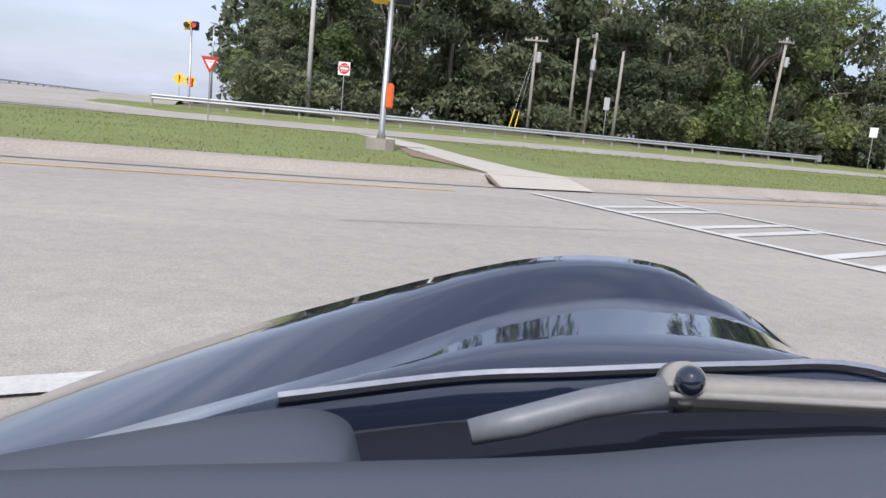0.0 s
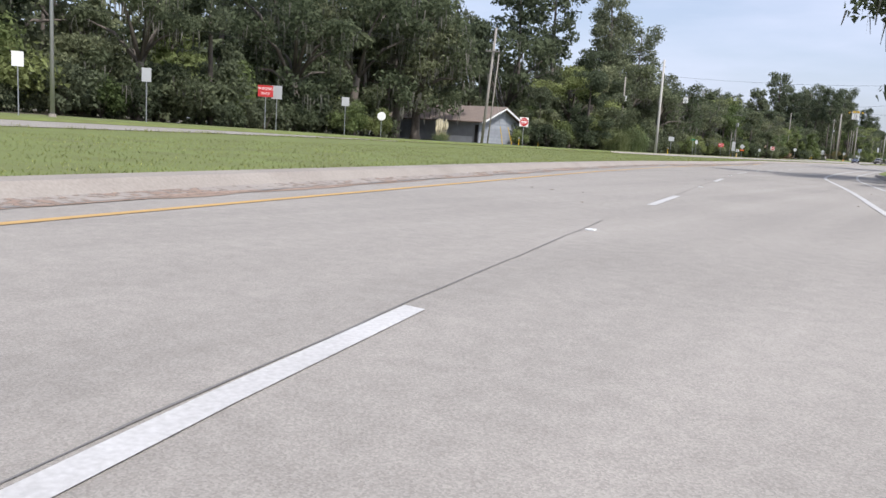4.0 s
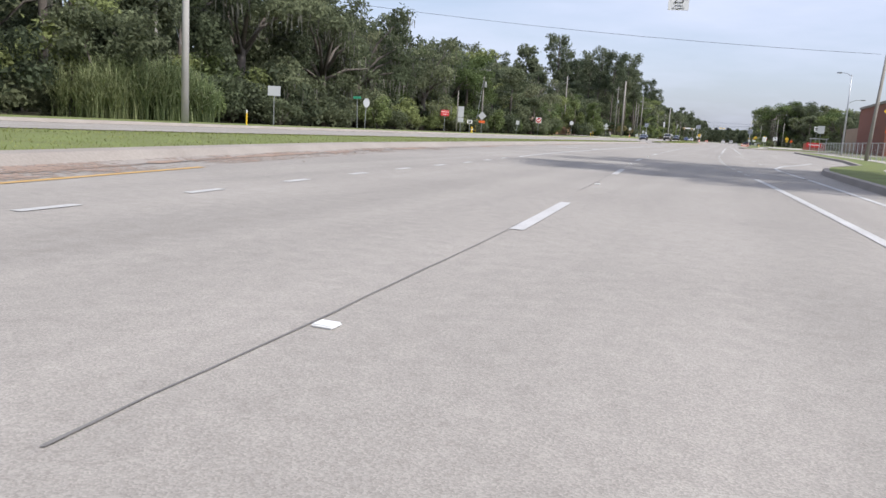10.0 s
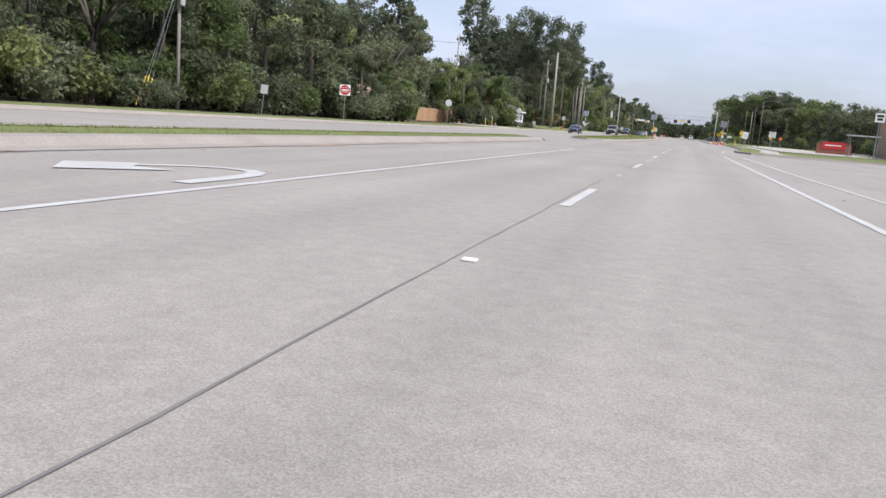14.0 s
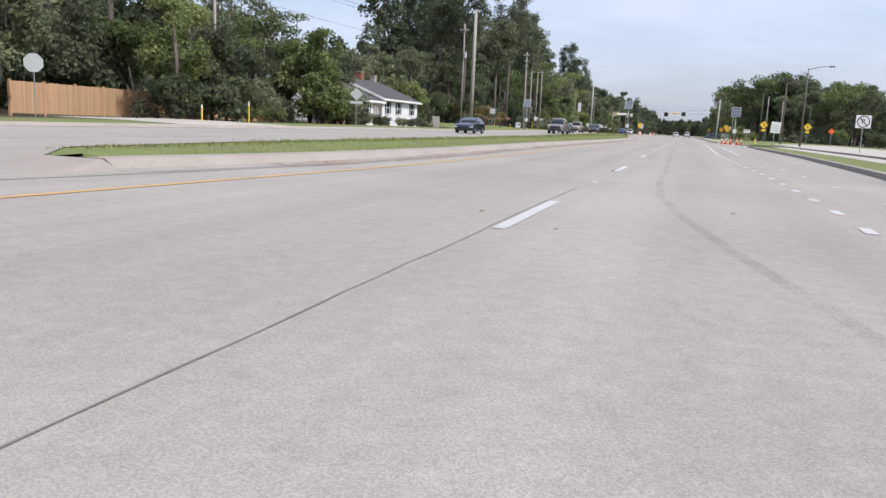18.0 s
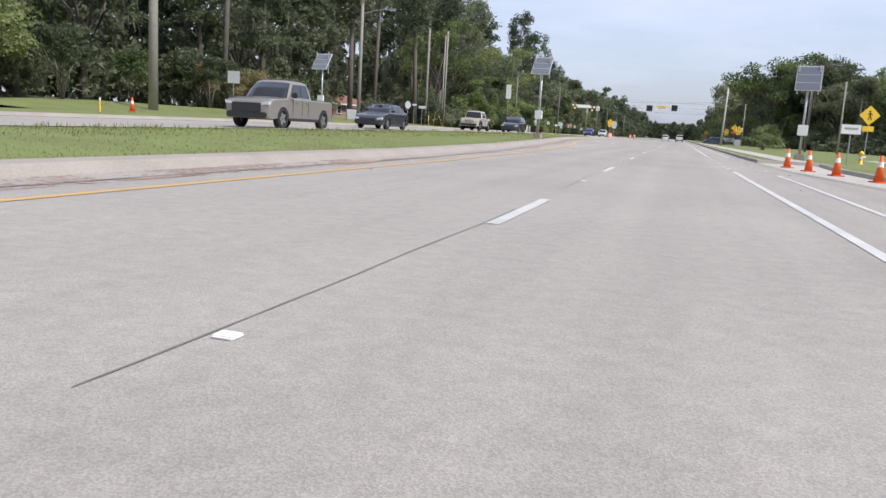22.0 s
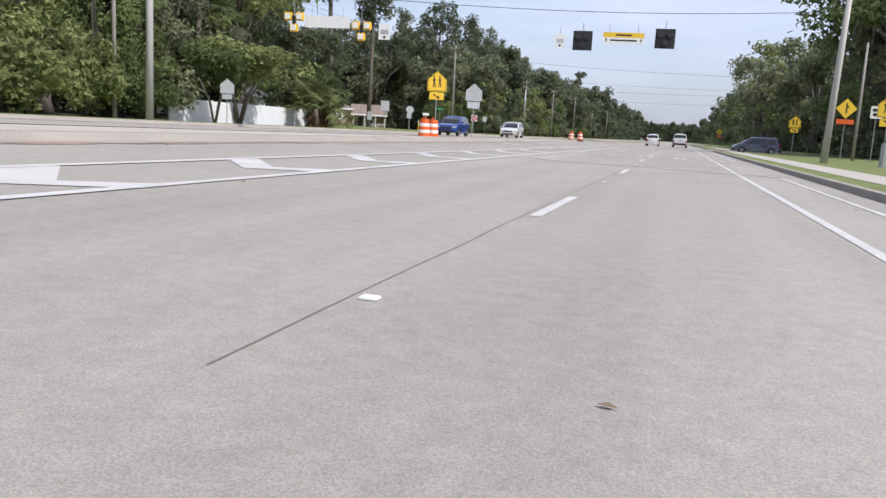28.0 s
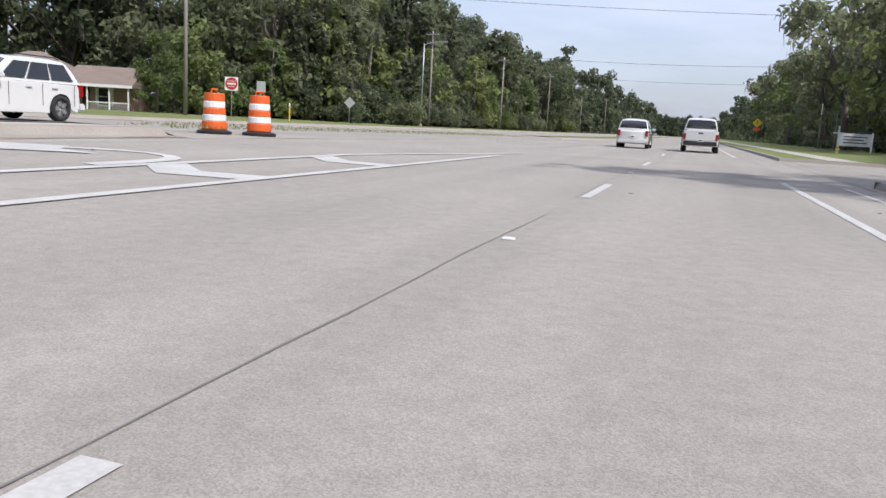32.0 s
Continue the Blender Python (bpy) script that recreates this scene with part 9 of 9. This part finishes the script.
    if kind in ("suv", "van"):
        for sx in (-1, 1):
            part("roof_rail", tube(([(sx * (wt - 0.1), b + 0.15, H + 0.02), (sx * (wt - 0.1), b + 0.3, H + 0.07), (sx * (wt - 0.1), c - 0.3, H + 0.07), (sx * (wt - 0.1), c - 0.12, H + 0.02)], 0.016), sides=6), M_TRIM, root)
        part("rear_wiper", tube(([(0.0, a - 0.03, belt + 0.16), (-0.35, a + 0.0, belt + 0.2)], 0.01), sides=5), M_TRIM, root)
    return root


def leadcar_spots():
    car("pickup", -7.05, 471.6, 0.0, M_CAR_WHITE, "white crew-cab pickup truck with dark bumper and tailgate badge", "pickup truck", lower=M_TRIM)
    car("suv", -10.85, 472.2, 0.0, M_CAR_WHITE, "white sport utility car with tinted rear window", "car", lower=None)
    car("van", 1.0, 445.2, 90.0, M_CAR_SLATE, "slate blue minivan waiting at the mouth of a driveway", "minivan")
    car("sedan", -26.4, 241.6, 180.0, M_CAR_NAVY, "dark blue saloon car driving on the far carriageway", "car")
    car("pickup", -23.0, 272.4, 180.0, M_CAR_SILVER, "warm silver pickup truck with black grille on the far carriageway", "pickup truck", lower=M_TRIM)
    car("sedan", -24.2, 287.0, 180.0, M_CAR_DARK, "dark grey saloon car on the far carriageway", "car")
    car("suv", -24.4, 327.0, 180.0, M_CAR_DARK, "dark grey sport utility car on the far carriageway", "car")
    car("trail", -27.0, 320.4, 180.0, M_CAR_SAND, "sand-coloured off-road pickup with slotted grille and black flares", "pickup truck", flare=M_TRIM, lower=M_TRIM)
    car("suv", -26.3, 418.8, 180.0, M_CAR_BLUE, "bright blue compact sport utility car on the far carriageway", "car")
    car("suv", -25.2, 439.0, 180.0, M_CAR_WHITE, "white sport utility car coming along the far carriageway", "car")
    car("pickup", -58.5, 40.8, 200.0, M_CAR_WHITE, "white pickup truck parked beside the old house", "pickup truck", lower=M_TRIM, z=level(-58.5, 40.8) + 0.0)
    car("sedan", -64.3, 471.0, 78.0, M_CAR_RED, "dark red car parked beside the brick house", "car", z=level(-64.3, 471.0) + 0.06)


leadcar_spots()

# ---- the car that carries the camera, at the start of the drive ----


def smooth_row(ctrl, n):
    """Catmull-Rom through control points."""
    p = [Vector(ctrl[0]) * 2 - Vector(ctrl[1])] + [Vector(q) for q in ctrl] + [Vector(ctrl[-1]) * 2 - Vector(ctrl[-2])]
    out = []
    for i in range(n + 1):
        u = i / n * (len(ctrl) - 1)
        k = min(int(u), len(ctrl) - 2)
        t = u - k
        a, b, c, d = p[k:k + 4]
        out.append(0.5 * (2 * b + (c - a) * t + (2 * a - 5 * b + 4 * c - d) * t * t + (3 * b - a - 3 * c + d) * t ** 3))
    return out


def loft(rows, n=48):
    bm = bmesh.new()
    vs = [[bm.verts.new(q) for q in smooth_row(r, n)] for r in rows]
    for p, q in zip(vs, vs[1:]):
        for i in range(n):
            bm.faces.new((p[i], p[i + 1], q[i + 1], q[i]))
    return bm


def shift(row, dx, dy, dz):
    return [(x + dx, y + dy, z + dz) for x, y, z in row]


def own_car():
    root = tagged(new("car"), "midnight blue car front with glossy bulging bonnet and parked wiper", "car")
    root.matrix_basis = pose(16.67, -53.37, 0.90, 0, 0, 78.7)
    # right ends dropped: road shows where windscreen glare would cover the bonnet
    crest = [(-0.55, 0.75, -0.404), (-0.405, 0.95, -0.358), (-0.142, 1.10, -0.279), (0.151, 1.22, -0.207), (0.365, 1.27, -0.207), (0.462, 1.25, -0.258), (0.545, 1.22, -0.315), (0.72, 1.14, -0.41), (1.10, 1.0, -0.48)]
    crease = [(-0.46, 0.60, -0.372), (-0.297, 0.72, -0.335), (-0.10, 0.91, -0.312), (0.102, 1.08, -0.266), (0.279, 1.16, -0.247), (0.44, 1.20, -0.262), (0.545, 1.10, -0.30), (0.72, 1.02, -0.39), (1.10, 0.92, -0.46)]
    swell = [tuple((Vector(p) + Vector(q)) / 2 + Vector((0, 0, 0.014))) for p, q in zip(crest, crease)]
    edge = [(-0.44, 0.52, -0.352), (-0.30, 0.60, -0.318), (-0.15, 0.735, -0.297), (0.024, 0.80, -0.28), (0.147, 0.82, -0.269), (0.35, 0.845, -0.25), (0.50, 0.86, -0.245), (0.72, 0.87, -0.30), (1.10, 0.84, -0.36)]
    hollow = [tuple((Vector(p) + Vector(q)) / 2 - Vector((0, 0, 0.006))) for p, q in zip(crease, edge)]
    nose = shift(crest, -0.02, 0.16, -0.16)
    part("bonnet", loft([shift(nose, 0, 0.02, -0.2), nose, shift(crest, -0.01, 0.06, -0.03), crest, swell, crease]), M_OWN, root, "glossy midnight blue bonnet bulge", True)
    part("bonnet_panel", loft([crease, hollow, edge, shift(edge, 0, -0.012, -0.012), shift(edge, 0, -0.012, -0.05)]), M_OWN, root, "glossy midnight blue bonnet panel", True)
    part("bumper", loft([shift(nose, 0, 0.03, -0.19), shift(nose, 0, 0.05, -0.30), shift(nose, 0, -0.10, -0.36)]), M_OWN, root, "", True)
    part("bonnet_seal", tube(([q + Vector((0, -0.006, 0.004)) for q in smooth_row(edge[2:8], 24)], 0.006), sides=6), M_CHROME, root, "pale edge along the bonnet")
    # cowl with its grille, the scuttle under the wiper
    part("cowl", loft([shift(edge, 0, -0.016, -0.045), shift(edge, 0.0, -0.10, -0.03), shift(edge, 0.0, -0.22, -0.012), shift(edge, 0.0, -0.30, -0.005)]), M_COWL, root, "black plastic cowl", True)
    # wiper: arm, hinge and round nut
    wiper = part("wiper", tube(([(0.205, 0.62, -0.212), (0.13, 0.61, -0.228), (0.075, 0.60, -0.245), (0.035, 0.595, -0.256)], [0.014, 0.013, 0.013, 0.011]), sides=10), M_ARM, root, "grey wiper arm", True)
    bm = boxes((0.185, 0.60, -0.222, 1.0, 0.64, -0.200), bevel=0.009)
    bmesh.ops.rotate(bm, verts=bm.verts, cent=(0.2, 0.62, -0.21), matrix=Matrix.Rotation(math.radians(-2.5), 3, "Y"))
    part("wiper_blade", bm, M_COVER, wiper, "pale grey wiper linkage cover", True)
    bm = bmesh.new()
    bmesh.ops.create_uvsphere(bm, u_segments=18, v_segments=10, radius=0.0125, matrix=Matrix.Translation((0.209, 0.604, -0.198)))
    part("wiper_nut", bm, M_OWN, wiper, "round dark wiper nut", True)
    bm = bmesh.new()
    bmesh.ops.create_cone(bm, cap_ends=True, segments=24, radius1=0.021, radius2=0.017, depth=0.02, matrix=Matrix.Translation((0.209, 0.62, -0.206)) @ Matrix.Rotation(math.radians(60), 4, "X"))
    part("wiper_hub", bm, M_COVER, wiper, "pale grey round wiper hub", True)
    part("wiper_blade", tube(([(0.22, 0.68, -0.245), (0.40, 0.70, -0.232), (1.0, 0.72, -0.20)], 0.009), sides=6), M_TRIM, wiper, "black rubber wiper blade")
    # dashboard edge and the pale rounded corner trim
    lip = [(-0.62, 0.40, -0.285), (-0.25, 0.42, -0.236), (-0.047, 0.42, -0.210), (0.082, 0.42, -0.193), (0.26, 0.42, -0.163), (0.7, 0.41, -0.115)]
    part("dashboard", loft([shift(lip, 0, 0.012, -0.03), lip, shift(lip, 0, -0.03, 0.0), shift(lip, 0, -0.14, -0.02), shift(lip, 0, -0.16, -0.12)]), M_DASH, root, "grey dashboard edge", True)
    rim = [(-0.60, 0.52, -0.37), (-0.318, 0.55, -0.290), (-0.237, 0.56, -0.270), (-0.154, 0.57, -0.25), (-0.095, 0.575, -0.241), (-0.062, 0.57, -0.247), (-0.047, 0.54, -0.262)]
    part("corner_trim", loft([shift(rim, 0, 0.015, -0.04), rim, shift(rim, 0, -0.05, -0.001), shift(rim, 0, -0.13, -0.012), shift(rim, 0, -0.14, -0.06)]), M_DASH, root, "pale grey rounded windscreen corner trim", True)
    for x, y in ((0.02, 0.80), (1.15, 0.42)):
        bm = bmesh.new()
        bmesh.ops.create_cone(bm, cap_ends=True, segments=24, radius1=0.27, radius2=0.27, depth=0.2, matrix=Matrix.Translation((x, y, -0.62)) @ Matrix.Rotation(math.radians(-28), 4, "Z") @ Matrix.Rotation(math.pi / 2, 4, "Y"))
        part("wheel", bm, M_TYRE, root)


own_car()
for key, ob in FIRST.items():
    if key not in USED:
        for o in (*ob.children_recursive, ob):
            bpy.data.objects.remove(o)
